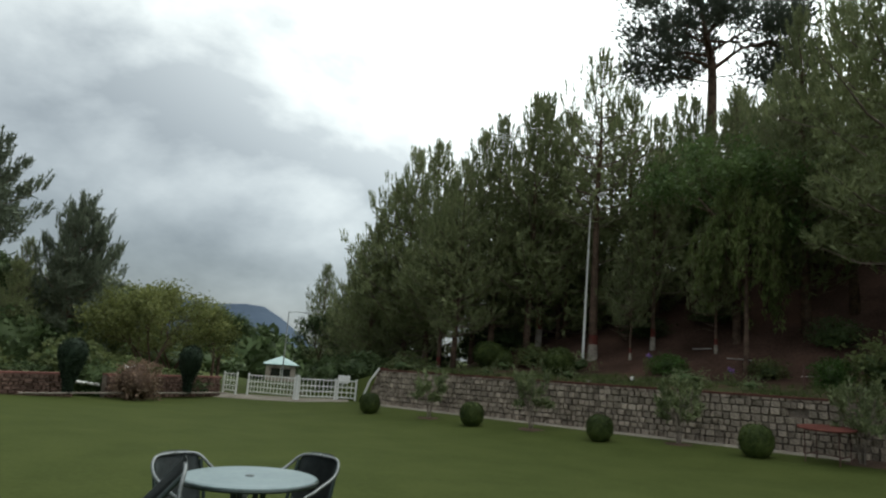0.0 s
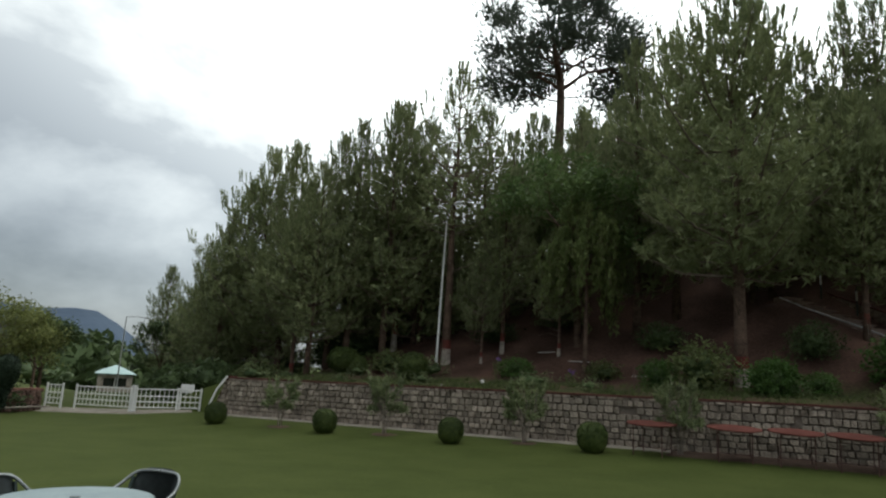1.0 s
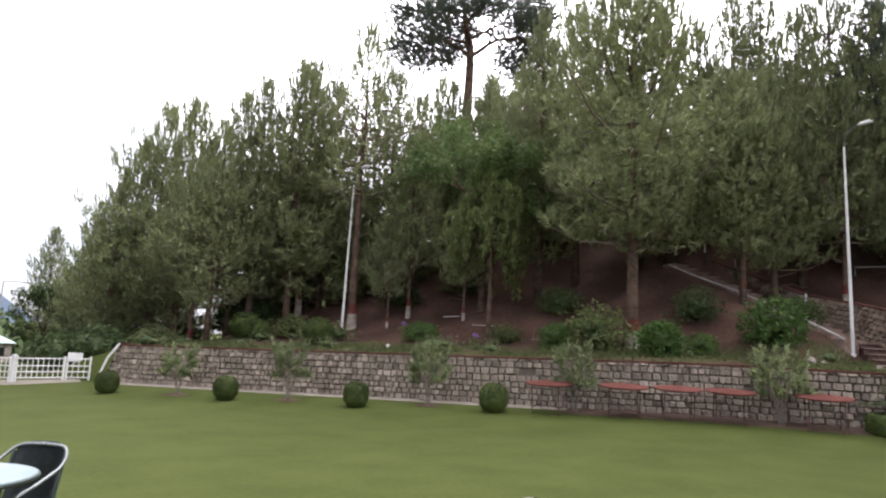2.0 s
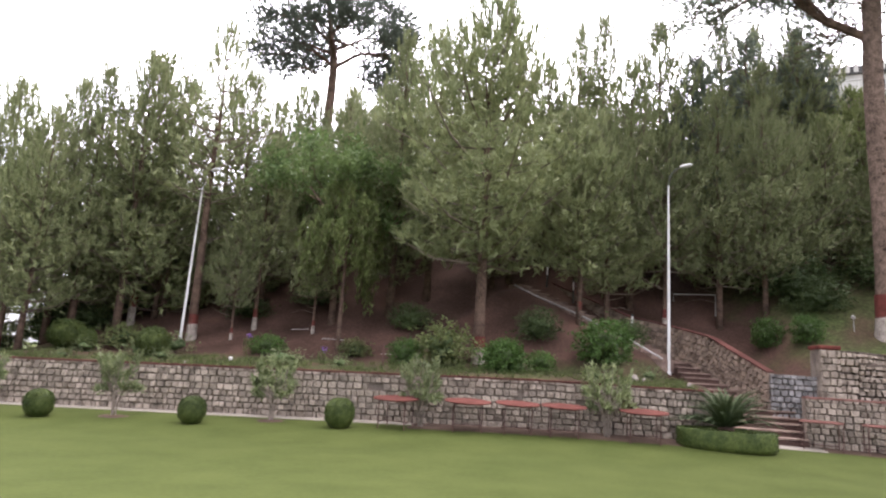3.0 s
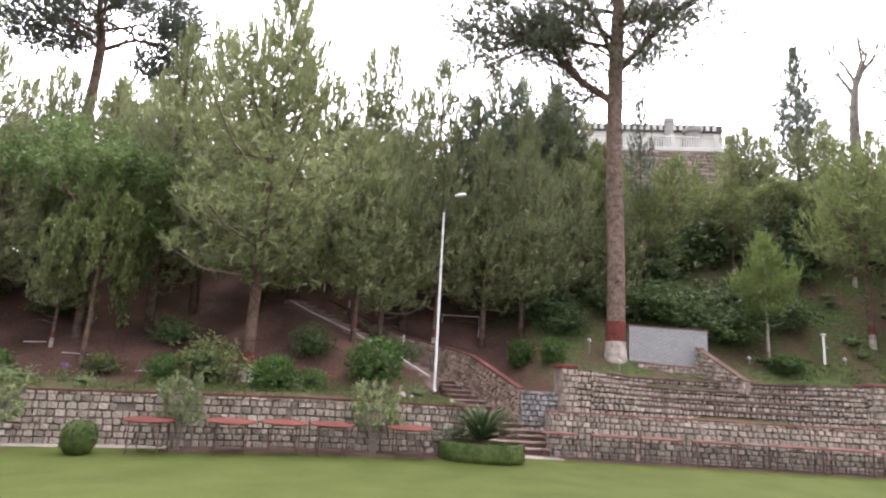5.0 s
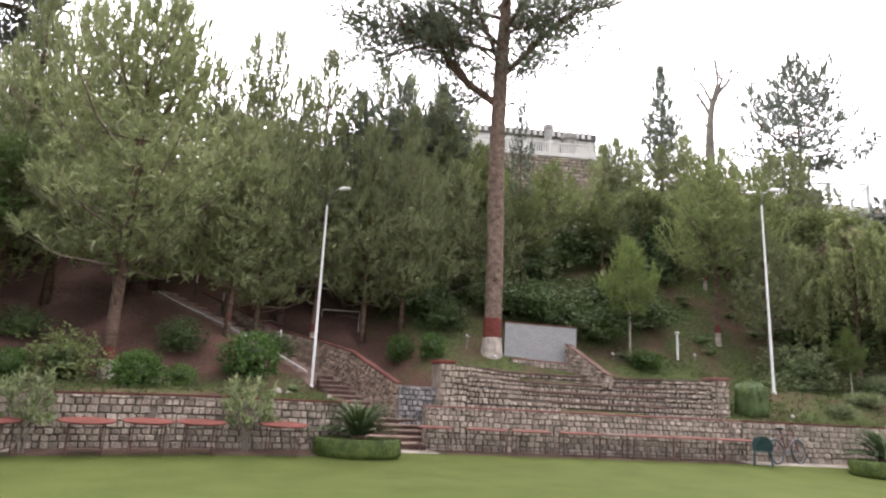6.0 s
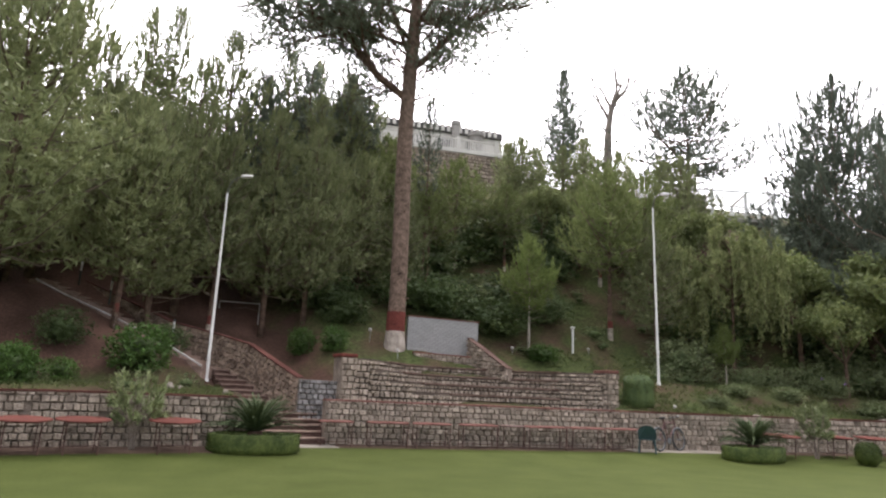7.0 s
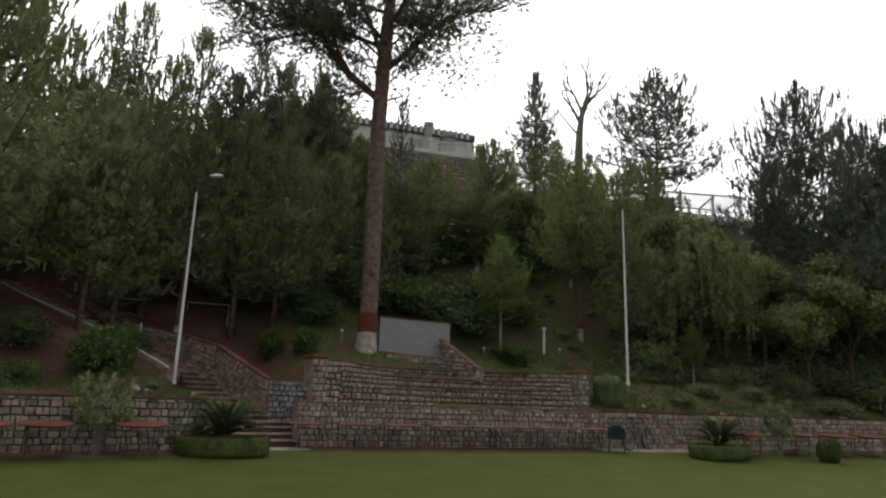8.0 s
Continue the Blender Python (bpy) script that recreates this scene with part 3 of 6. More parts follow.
HILL_PINES_2 = [
    (-7.9, 30.0, 9.2, 1), (-6.1, 26.3, 12.2, 3), (-4.8, 27.6, 12.1, 1), (-1.4, 29.0, 10.9, 3), (0.1, 30.0, 9.9, 1),
    (1.8, 34.0, 11.1, 3), (3.1, 34.9, 11.5, 3), (3.7, 27.8, 10.6, 2), (5.2, 29.5, 12.0, 0), (6.9, 30.2, 10.6, 2),
    (9.3, 34.8, 11.2, 3), (10.3, 31.4, 9.2, 0), (12.7, 33.7, 10.5, 3), (13.3, 35.6, 10.2, 1), (11.4, 36.0, 10.6, 3), (15.6, 37.0, 8.4, 0), (14.2, 37.2, 9.0, 2), (13.0, 36.4, 8.2, 0), (1.5, 25.1, 8.2, 1), (7.2, 27.6, 9.8, 0), (8.8, 27.1, 8.6, 2), (2.6, 26.2, 8.8, 0),
]
HILL_PINES_3 = [
    (32.5, 38.0, 10.6, 3), (39.0, 31.3, 11.5, 2), (38.9, 20.6, 15.0, 1), (36.7, 15.9, 13.9, 0), (28.6, 36.0, 4.5, 2), (32.5, 35.3, 5.6, 3),
    (34.0, 32.5, 4.0, 2), (33.2, 28.9, 6.0, 2), (35.2, 22.9, 5.0, 0), (36.4, 21.0, 10.4, 2), (37.1, 15.0, 13.0, 2), (14.5, 35.1, 6.8, 2), (17.5, 36.0, 5.7, 0),
]
LEFT_PINES = [(-31.8, 8.3, 5.0, 0), (-33.6, 11.6, 5.6, 0), (-33.3, 8.9, 6.2, 1), (-33.3, 25.6, 7.3, 1), (-30.0, 27.0, 5.0, 2)]
rng = random.Random(21)
for row, group in ((HILL_PINES, "pines on the hillside"), (HILL_PINES_2, "pines on the hillside"), (HILL_PINES_3, "pines on the hillside"), (LEFT_PINES, "pines beyond the low wall")):
    for x, y, h, k in row:
        set_tree(AIRY if (x, y) in ((-12.2, 27.4), (-15.0, 28.3), (-16.2, 26.4), (-12.9, 26.0)) else BLUE_WIDE if (x, y) in ((39.0, 31.3), (38.9, 20.6), (36.7, 15.9)) else BLUE[k % 2] if x > 30 and h > 7 or (x, y) in ((14.2, 37.2), (13.0, 36.4), (6.9, 30.2)) else PINES[k], x, y, h / 12, "green pine with upswept needle tufts on the slope" if group.endswith("side") else "green pine beyond the low stone wall", group, rng.uniform(0, 360), wide=.76 if x > 36 and y < 21 and h > 13.5 else 1.0)
# the fill of the wood: smaller pines higher up the slope
for lo, hi, y0, y1, n in ((-27, -14, 25, 36, 18), (-14, 2, 28, 38, 18), (2, 14, 28, 38, 13)):
    for _ in range(n):
        x, y = rng.uniform(lo, hi), rng.uniform(y0, y1)
        if .80 < -x / y < .87:  # daylight shows between the trunks here
            continue
        thin = 0.55 if .45 < -x / y < .63 else 1.0  # and here over their heads
        set_tree(FILL[rng.randrange(3)], x, y, thin * rng.uniform(0.75, 1.1), "small bushy pine in the shade of the wood", "pines on the hillside", rng.uniform(0, 360))
for k in range(10):
    a, d = radians(24.5 + .95 * k), 31.0 + 1.3 * (k * 7 % 4)
    x, y = -d * math.sin(a), d * math.cos(a)
    set_tree(FILL[k % 3], x, y, (1.55 + d * (.165 + .03 * (k % 3)) - ground_z(x, y)) / 7, "small bushy pine in the shade of the wood", "pines on the hillside", 37.0 * k, wide=1.5)
for x, y, k in ((-34.0, 9.0, .7), (-37.0, 6.0, .8), (-39.0, 12.0, .8), (-41.0, 8.0, .9), (-31.5, 3.0, .9), (-43, 14, .7), (-30.5, 25.0, .7), (-28.8, 24.0, .8), (-27.0, 25.5, .85)):
    set_tree(FILL[rng.randrange(3)], x, y, k, "small bushy pine beyond the low stone wall", "pines beyond the low wall", rng.uniform(0, 360))
for x, y, k in ((17.5, 36.5, .6), (21, 37.5, .45), (24.5, 38, .42), (26.8, 36.6, .5), (26.3, 35.3, .85), (25.6, 35.8, .8), (27.2, 34.9, .75), (29.5, 34.5, .75), (31.5, 31, .8), (33.5, 27.5, .9), (31, 34, .8), (36, 29, .45), (15.5, 33, .8), (40, 23, .8), (41.5, 19, 1.3), (43.5, 24, .45)):
    set_tree(FILL[rng.randrange(3)], x, y, k, "small bushy pine high on the slope", "pines on the hillside", rng.uniform(0, 360))

BANDED = [pine(31, 14.4, 4.3, 0.25, 1.15, band=True, trunk_r=0.2, needle=.2, count=14, width=.14), pine(32, 13.1, 3.0, 0.42, 0.55, band=True, trunk_r=0.17), pine(33, 9.0, 2.4, 0.3, 0.9, band=True, trunk_r=0.1)]
set_tree(BANDED[0], -2.07, 23.3, 1.0, "spreading pine with a red and white painted trunk foot", "pines behind the wall", 20)
set_tree(BANDED[1], -13.5, 24.2, 1.0, "tall pine with a red and white painted trunk foot", "pines behind the wall", 75)
for x, y, s in ((-8.8, 24.9, .55), (-11.3, 25.0, .85), (-17.1, 25.6, 1.3), (-11.8, 24.1, .5), (4.9, 26.6, 0.9), (1.5, 25.1, .9), (-20.5, 22.6, 1.0), (24.6, 22.0, 0.8)):
    set_tree(BANDED[2], x, y, s, "thin young pine with a whitewashed foot", "pines behind the wall", rng.uniform(0, 360))
slim = pine(37, 9.5, .6, 0.5, 0.75, mat=M_NEEDLE_FAR, trunk_r=.06, needle=.16, count=6, width=.1)
set_tree(slim, 15.7, 29.4, (17.3 - ground_z(15.7, 29.4)) / 9.5, "thin spindly pine sapling behind the old pine", "pines on the hillside")
for x, y, top in ((10.4, 34.2, 19.6), (12.4, 34.2, 18.6), (13.5, 34.1, 18.8)):
    set_tree(slim, x, y, (top - ground_z(x, y)) / 9.5, "thin spindly pine sapling behind the old pine", "pines on the hillside", 40 * x, wide=2.4)
discard(slim)
for ob in PINES + BANDED + FILL + BLUE + [BLUE_WIDE, AIRY]:
    discard(ob)


# ---- branching trees ----
def grow(bm, r, p, d, length, rad, depth, tips, spread=0.55, lift=0.15, shrink=0.72, forks=(2, 3), sides=5, thin=0.72):
    """A limb that bends, forks and thins; its last twigs are noted in tips."""
    pts, rads = [p], [rad]
    for k in range(3):
        d = (d + Vector((r.uniform(-1, 1), r.uniform(-1, 1), r.uniform(-.6, .8))) * 0.16 + Vector((0, 0, lift * 0.3))).normalized()
        p = p + d * length / 3
        pts.append(p)
        rads.append(rad * (1 - 0.13 * (k + 1)))
    tube(bm, pts, rads, sides if rad > 0.03 else 3, caps=False)
    if depth == 1:
        tips += [(q, d) for q in pts[2:]]
    if depth == 0:
        tips.append((p, d))
        tips.append((pts[2], d))
        return
    for k in range(r.choice(forks)):
        a, b = r.uniform(0, 6.28), r.uniform(0.5, 1.0) * spread
        o = d.orthogonal().normalized()
        o = Matrix.Rotation(a, 3, d) @ o
        grow(bm, r, p, (d * math.cos(b) + o * math.sin(b) + Vector((0, 0, lift * 0.4))).normalized(), length * shrink * r.uniform(0.8, 1.15), rads[-1] * thin, depth - 1, tips, spread, lift, shrink, forks, sides, thin)
    if depth >= 2:
        o = Matrix.Rotation(r.uniform(0, 6.28), 3, d) @ d.orthogonal().normalized()
        grow(bm, r, pts[2], (d * 0.5 + o * 0.8).normalized(), length * 0.6, rad * 0.45, depth - 2, tips, spread, lift, shrink, forks, sides, thin)


def crown_of_tufts(rs, tips, per, reach, needle=0.26, count=9, width=0.04):
    c, a = [], []
    for p, d in tips:
        for _ in range(per):
            o = Vector(rs.normal(size=3)).normalized() * reach * 1.7 * rs.rand()
            o.z *= 0.7
            c.append(p + o)
            a.append((d * 0.4 + o.normalized() * 0.6 + Vector((0, 0, 0.5))).normalized())
    return blades(rs, c, a, count, needle, width, 0.5, 0.2)


def old_pine():
    """The tall old pine behind the terrace."""
    x, y = 11.9, 24.4
    r, rs = random.Random(41), np.random.RandomState(41)
    ob = thing("tall_pine", (x, y, ground_z(x, y)), "tall old pine with bare reddish trunk and painted foot", "tree")
    bm = bmesh.new()
    bend = [(0.0, 0.0, -0.4), (0, 0, 0.5), (0.02, 0, 3), (0.0, 0.05, 6), (-0.05, 0.05, 9), (-0.02, 0, 11.5), (0.05, 0, 14), (0.2, 0, 17), (0.3, 0.1, 21)]
    tube(bm, arc_points(bend, 4), [0.385 - 0.09 * (i / 32) ** 0.8 - 0.15 * ease(.72, 1, i / 32) for i in range(33)], 14)
    for _ in range(26):
        z, a = r.uniform(1.6, 11), r.uniform(0, 6.28)
        q = 0.37 - 0.012 * z
        tube(bm, [(math.cos(a) * q * .8, math.sin(a) * q * .8, z), (math.cos(a) * (q + r.uniform(.05, .22)), math.sin(a) * (q + .15), z + .04)], [.05, .02], 5)
    part("trunk", bm, M_BARK_BIG, ob, smooth=True)
    part("painted_band", tube(bmesh.new(), [(0, 0, .62), (0, 0, 1.0), (0, 0, 1.42)], [.4, .393, .388], 16), M_RED, ob, "dull red painted band")
    part("painted_foot", lathe(bmesh.new(), [(.5, -.3), (.45, .05), (.415, .35), (.403, .62)], 16), M_WHITEWASH, ob, "worn whitewashed foot")
    tips = []
    right = Vector((0.9, -0.42, 0))
    back = Vector((0.42, 0.9, 0))
    up = Vector((0, 0, 1))
    F = 11.0  # the height of the first fork
    boughs = [  # reach to the side, reach away, rise from the fork; the thickness at the root
        ([(-.1, 0, 0), (-1.7, -.2, 1.2), (-2.7, -.2, 2.4), (-3.9, 0, 3.5), (-6.6, .2, 4.1)], .18),
        ([(.1, 0, 1.5), (1.1, .1, 2.6), (2.0, .2, 3.6), (3.4, .3, 4.9), (4.9, .2, 5.2)], .16),
        ([(-.1, 0, 2.2), (-1.0, -.4, 4.2), (-1.8, -.6, 5.6), (-3.2, -1.0, 7.0)], .13),
        ([(0, 0, 2.6), (-1.6, 1.0, 3.6), (-3.4, 1.8, 4.4), (-4.8, 2.2, 4.6)], .11),
        ([(0, 0, 2.9), (-1.8, -1.2, 3.9), (-3.6, -2.0, 4.6), (-5.2, -2.3, 4.7)], .11),
        ([(0, 0, 1.0), (-.7, -.7, 1.7), (-1.5, -1.3, 2.6)], .05), ([(0, 0, 1.4), (-1.0, .5, 2.0), (-2.2, .8, 2.5)], .05), ([(0, 0, 2.0), (-.9, -.2, 2.6), (-2.0, -.3, 3.2)], .06),
        ([(0, 0, 2.4), (.8, -.5, 3.1), (1.5, -.9, 4.0)], .05), ([(0, 0, 3.0), (-1.3, .3, 3.8), (-2.6, .6, 4.9)], .07), ([(0, 0, .8), (.5, .2, 1.2), (.9, .3, 1.9)], .04),
        ([(-2.7, -.2, 2.4), (-3.6, -.3, 2.6), (-4.6, -.2, 2.5), (-5.4, -.1, 2.2)], .05), ([(-3.9, 0, 3.5), (-5.0, .3, 3.2), (-6.2, .3, 2.9)], .05), ([(0, 0, .6), (-.6, .3, .9), (-1.2, .5, .7)], .035),
        ([(0, 0, .3), (-.9, .6, .6), (-1.9, .9, .6)], .035), ([(0, 0, 1.0), (.5, -.2, 1.3), (.9, -.3, 1.2)], .03),
        ([(0, 0, 3.4), (1.0, -1.2, 4.6), (2.2, -2.0, 5.4), (3.4, -2.4, 5.7)], .1),
        ([(0, 0, 3.6), (1.0, 1.4, 4.8), (2.0, 2.4, 5.6), (3.2, 3.0, 5.9)], .1)]
    for line, rad in boughs:
        wood = bmesh.new()
        pts = arc_points([right * a + back * b + up * (F + c) for a, b, c in line], 4)
        tube(wood, pts, [rad * (1 - .8 * i / len(pts)) for i in range(len(pts))], 7, caps=False)
        for i in range(3, len(pts)):
            d = (pts[i] - pts[i - 1]).normalized()
            for sg in (-1, 1):
                o = (d * .6 + d.cross(up).normalized() * sg * r.uniform(.2, .9) + up * r.uniform(-.5, .9)).normalized()
                grow(wood, r, pts[i], o, r.uniform(.8, 1.7), max(rad * .36, .025), 2 if rad > .1 else 1, tips, 0.95, 0.0, 0.76, (2,), thin=.78)
        part("limb", wood, M_BARK, ob)
    stub = bmesh.new()
    grow(stub, r, Vector((0, 0, F - .1)), (right * .9 + up * .35).normalized(), 1.1, .06, 0, [], 0.85, 0.0, 0.72)
    part("limb", stub, M_BARK, ob, "short bare stub")
    for k in range(12):  # the upper limbs go round the trunk
        a = k * 2.4 + 0.6
        wood = bmesh.new()
        grow(wood, r, Vector((0, 0, F + 3.9 + .45 * k)), (right * math.cos(a) + back * math.sin(a) + up * (.45 + .04 * k)).normalized(), 2.6 - .09 * k, .1, 3, tips, 0.85, 0.0, 0.72)
        part("limb", wood, M_BARK, ob)
    cloud_mesh("crown", [crown_of_tufts(rs, tips, 4, 0.45, 0.2, 7, 0.055)], M_NEEDLE_OLD, ob)


def umbrella_pine():
    x, y = -17.1, 47.0
    r, rs = random.Random(43), np.random.RandomState(43)
    z0 = ground_z(x, y)
    ob = thing("umbrella_pine", (x, y, z0), "tall round-crowned pine high on the slope", "tree")
    bm = bmesh.new()
    h = 24.3 - z0
    tube(bm, arc_points([(0, 0, -.4), (0, 0, h * .5), (0.1, 0, h), (-.4, 0, h + 3), (-.8, 0, h + 6.0)], 4), [0.52 - 0.4 * (i / 16) for i in range(17)], 10)
    part("trunk", bm, M_BARK, ob, smooth=True)
    tips = []
    right = Vector((0.94, 0.33, 0))
    back = Vector((-.33, .94, 0))
    up = Vector((0, 0, 1))
    limbs = [(h, right * .9 + up * .7, 3.6, .2, 3), (h + .2, -right * .9 + up * .5, 3.2, .16, 3), (h + .6, back * .9 + up * .4, 2.8, .14, 3), (h + .8, -back * .9 + up * .4, 2.8, .14, 3),
             (h + 1.2, -right * .9 + back * .3 + up * .3, 3.4, .14, 3), (h + 1.6, right * .9 - back * .3 + up * .25, 3.2, .14, 3), (h + 2.0, -right * .7 - back * .6 + up * .3, 3.2, .13, 3), (h + 2.4, right * .7 + back * .6 + up * .3, 3.2, .13, 3),
             (h + 3.0, -right * .9 + up * .4, 3.2, .12, 3), (h + 3.4, right * .9 + up * .4, 3.0, .12, 3), (h + 4.2, -right * .6 + back * .5 + up * .7, 2.6, .12, 3), (h + 4.6, right * .5 - back * .5 + up * .8, 2.6, .12, 3), (h + 5.6, Vector((-.2, 0, 1)), 2.0, .12, 3),
             (h - .9, -right + up * .3, 2.6, .07, 2), (h - .6, right + up * .15, 2.6, .07, 2)]
    for z, d, ln, rad, depth in limbs:
        wood = bmesh.new()
        grow(wood, r, Vector((0, 0, z)), d.normalized(), ln * 0.82, rad, depth, tips, 0.9, -0.02, 0.74)
        part("limb", wood, M_BARK, ob)
    cloud_mesh("crown", [crown_of_tufts(rs, tips, 17, 0.85, 0.26, 8, 0.09)], M_NEEDLE_FAR, ob)


def broadleaf(seed, high, wide, label, mat, leaf=0.075, per=26, trunk=0.09, stems=1, fork=0.35, category="tree", clump=0.34, depth=3):
    """A tree with a forked skeleton and a loose crown of small leaves; empty at the origin."""
    r, rs = random.Random(seed), np.random.RandomState(seed)
    ob = thing("broadleaf_tree", (0, 0, 0), label, category)
    bm, tips = bmesh.new(), []
    for k in range(stems):
        q = Vector((r.uniform(-.2, .2), r.uniform(-.2, .2), 0)) * (stems > 1)
        tube(bm, [q - Vector((0, 0, .2)), q + Vector((0, 0, high * fork * .5)), q * 1.5 + Vector((0, 0, high * fork))], [trunk * 1.2, trunk, trunk * .85], 8, caps=False)
        for n in range(5 if stems == 1 else 3):
            a = r.uniform(0, 6.28) if n else 0
            flat = r.uniform(.4, 1.0) * wide / high * 1.7
            grow(bm, r, q * 1.5 + Vector((0, 0, high * fork * r.uniform(.8, 1))), Vector((math.cos(a + n * 1.26) * flat, math.sin(a + n * 1.26) * flat, 1)).normalized(),
                 high * (1 - fork) * 0.40, trunk * .55, depth, tips, 0.8, 0.1, 0.66)
    part("trunk", bm, M_BARK, ob)
    cloud_mesh("crown", [leaf_cloud(rs, [t[0] for t in tips], per, clump * high / 5, leaf)], mat, ob)
    return ob


def willow(seed, high, wide, x, y, label, limbs=9, hang=(.08, .3), mat=M_LEAF_WILLOW):
    """A weeping tree: arching limbs up a thin trunk, with drooping leafy strands from their ends."""
    r, rs = random.Random(seed), np.random.RandomState(seed)
    ob = thing("willow_tree", (x, y, ground_z(x, y) - .05), label, "tree", rz=r.uniform(0, 360))
    bm, tips = bmesh.new(), []
    spine = arc_points([(0, 0, -.2), (.06, 0, high * .3), (.22, .05, high * .62), (.3, .0, high * .96)], 4)
    tube(bm, spine, [.1 - .007 * i for i in range(len(spine))], 8, caps=False)
    for n in range(limbs):
        a, u = n * 2.4 + r.uniform(-.3, .3), .45 + .52 * n / limbs
        reach = wide * (1.25 - u) * r.uniform(.8, 1.3)
        grow(bm, r, Vector((.26 * u, .04, high * u)), Vector((math.cos(a), math.sin(a), .75)).normalized(), max(reach * .62, .3), .04, 2, tips, .8, -.12, .66)
    strands = bmesh.new()
    c = []
    for p, d in tips:
        q = p + Vector((r.uniform(-.12, .12), r.uniform(-.12, .12), 0))
        out = Vector((q.x, q.y, 0)).normalized() * r.uniform(.1, .4)
        ln = max(.3, min(r.uniform(*hang) * high, q.z - .7))
        pts = [q, q + out * .7 + Vector((0, 0, -.08 * ln)), q + out + Vector((0, 0, -.5 * ln)), q + out * 1.05 + Vector((0, 0, -ln))]
        tube(strands, pts, .006, 3, caps=False)
        c += [a.lerp(b, r.random()) for a, b in zip(pts, pts[1:]) for _ in range(max(3, int(ln * 3.2)))]
    part("trunk", bm, M_BARK, ob)
    tagged(part("twigwork", strands, M_BARK, ob), kind="stuff")
    cloud_mesh("leaves", [leaf_cloud(rs, c, 4, .09, .11, 1.0, 2.6, .28)], mat, ob)


def dead_tree(x, y):
    r = random.Random(47)
    z0 = ground_z(x, y)
    ob = thing("dead_tree", (x, y, z0), "bare dead tree with broken upright limbs", "tree")
    bm, tips = bmesh.new(), []
    h = 1.55 + 52 * math.tan(radians(27.5)) - z0
    right = Vector((0.72, -0.69, 0))
    trunk = arc_points([(0, 0, -.3), (0, 0, h * .35), right * .1 + Vector((0, 0, h * .55)), right * .35 + Vector((0, 0, h * .72))], 4)
    tube(bm, trunk, [.42 - .018 * i for i in range(len(trunk))], 8, caps=False)
    for at, q, ln, rad in ((.60, -.42, 2.4, .17), (.64, .5, 2.2, .15), (.70, .12, 2.6, .18), (.72, .62, 2.5, .16), (.68, -.2, 2.4, .15), (.71, .3, 2.5, .15)):
        grow(bm, r, right * (.1 + 1.47 * max(0, at - .55)) + Vector((0, 0, h * at)), (right * q + Vector((0, 0, 1))).normalized(), ln * h / 14.5, rad, 3, tips, .62, .1, .78, thin=.9)
    side = [right * .05 + Vector((0, 0, h * .5)), -right * .9 + Vector((0, 0, h * .62)), -right * 1.75 + Vector((0, 0, h * .74)), -right * 1.9 + Vector((0, 0, h * .83))]
    tube(bm, arc_points(side, 4), [.09 - .0055 * i for i in range(13)], 5, caps=False)
    part("trunk", bm, M_DEADWOOD, ob)


M_DEADWOOD = material("grey_dead_wood", (0.10, 0.085, 0.07), (0.24, 0.21, 0.18), 0.9, 3.0, 18.0, 0.5)
old_pine()
umbrella_pine()
dead_tree(36.5, 37.1)
willow(51, 7.0, 1.7, -7.4, 23.8, "light green weeping willow behind the wall", 12)
willow(52, 7.3, 3.6, 28.4, 20.6, "weeping willow on the grassy bank", 20, (.2, .55), M_LEAF_DULL)


def plant(ob, spots, label, group, category="tree"):
    for x, y, s in spots:
        set_tree(ob, x, y, s, label, group, rng.uniform(0, 360), category)
    discard(ob)


plant(broadleaf(61, 5.0, 3.2, "tree", M_LEAF_OLIVE, 0.09, 30, 0.1, fork=.16, clump=.46), [(-28.2, 12.8, 1.0), (-30.0, 14.6, .95), (-36.0, 14.0, 1.15)], "yellow-green broadleaf tree beyond the low wall", "trees beyond the low wall")
plant(broadleaf(62, 5.0, 2.6, "tree", M_LEAF_DARK, 0.1, 20, 0.1), [(-29.9, 16.9, .78), (-33.4, 13.5, 1.0), (-34.5, 7.0, 1.25), (-31.5, 24.2, .9), (-29.0, 26.5, 1.0), (-36.0, 20.0, .8)], "dark green layered tree beyond the gate", "trees beyond the low wall")
tall = pine(35, 13, 3.2, 0.48, 2.8, mat=M_NEEDLE_OLD, needle=.2, count=12, width=.14, taper=0.5)
set_tree(tall, -29.5, 5.3, 0.72, "tall full-crowned pine beyond the low stone wall", "pines beyond the low wall", wide=1.25)
discard(tall)
full = pine(36, 8.2, 2.3, 0.1, 1.9, mat=M_NEEDLE_OLD, needle=.19, count=12, width=.13, taper=0.62)
set_tree(full, -32.3, 10.6, 1.0, "dense dark green pine beyond the low stone wall", "pines beyond the low wall")
discard(full)
LIGHT = pine(34, 9.0, 2.7, 0.42, 1.1, mat=M_NEEDLE_LIGHT, band=True, trunk_r=0.1)
for x, y, k, w in ((23.7, 24.1, .93, 1.25), (18.9, 31.6, .7, 1.5), (26.2, 27.4, .8, 1.1), (16.2, 29.8, .6, 1.4), (21.6, 30.4, .55, 1.4), (15.0, 32.5, .8, 1.3), (28.5, 26.0, .75, 1.4)):
    set_tree(LIGHT, x, y, k, "slim yellow-green young pine on the open slope", "young pines on the open slope", rng.uniform(0, 360), wide=w)
discard(LIGHT)
YOUNG = pine(38, 5.0, 1.25, 0.42, 1.9, mat=M_NEEDLE_YOUNG, bark=M_BARK_PALE, trunk_r=0.06, needle=.15, count=10, width=.09)
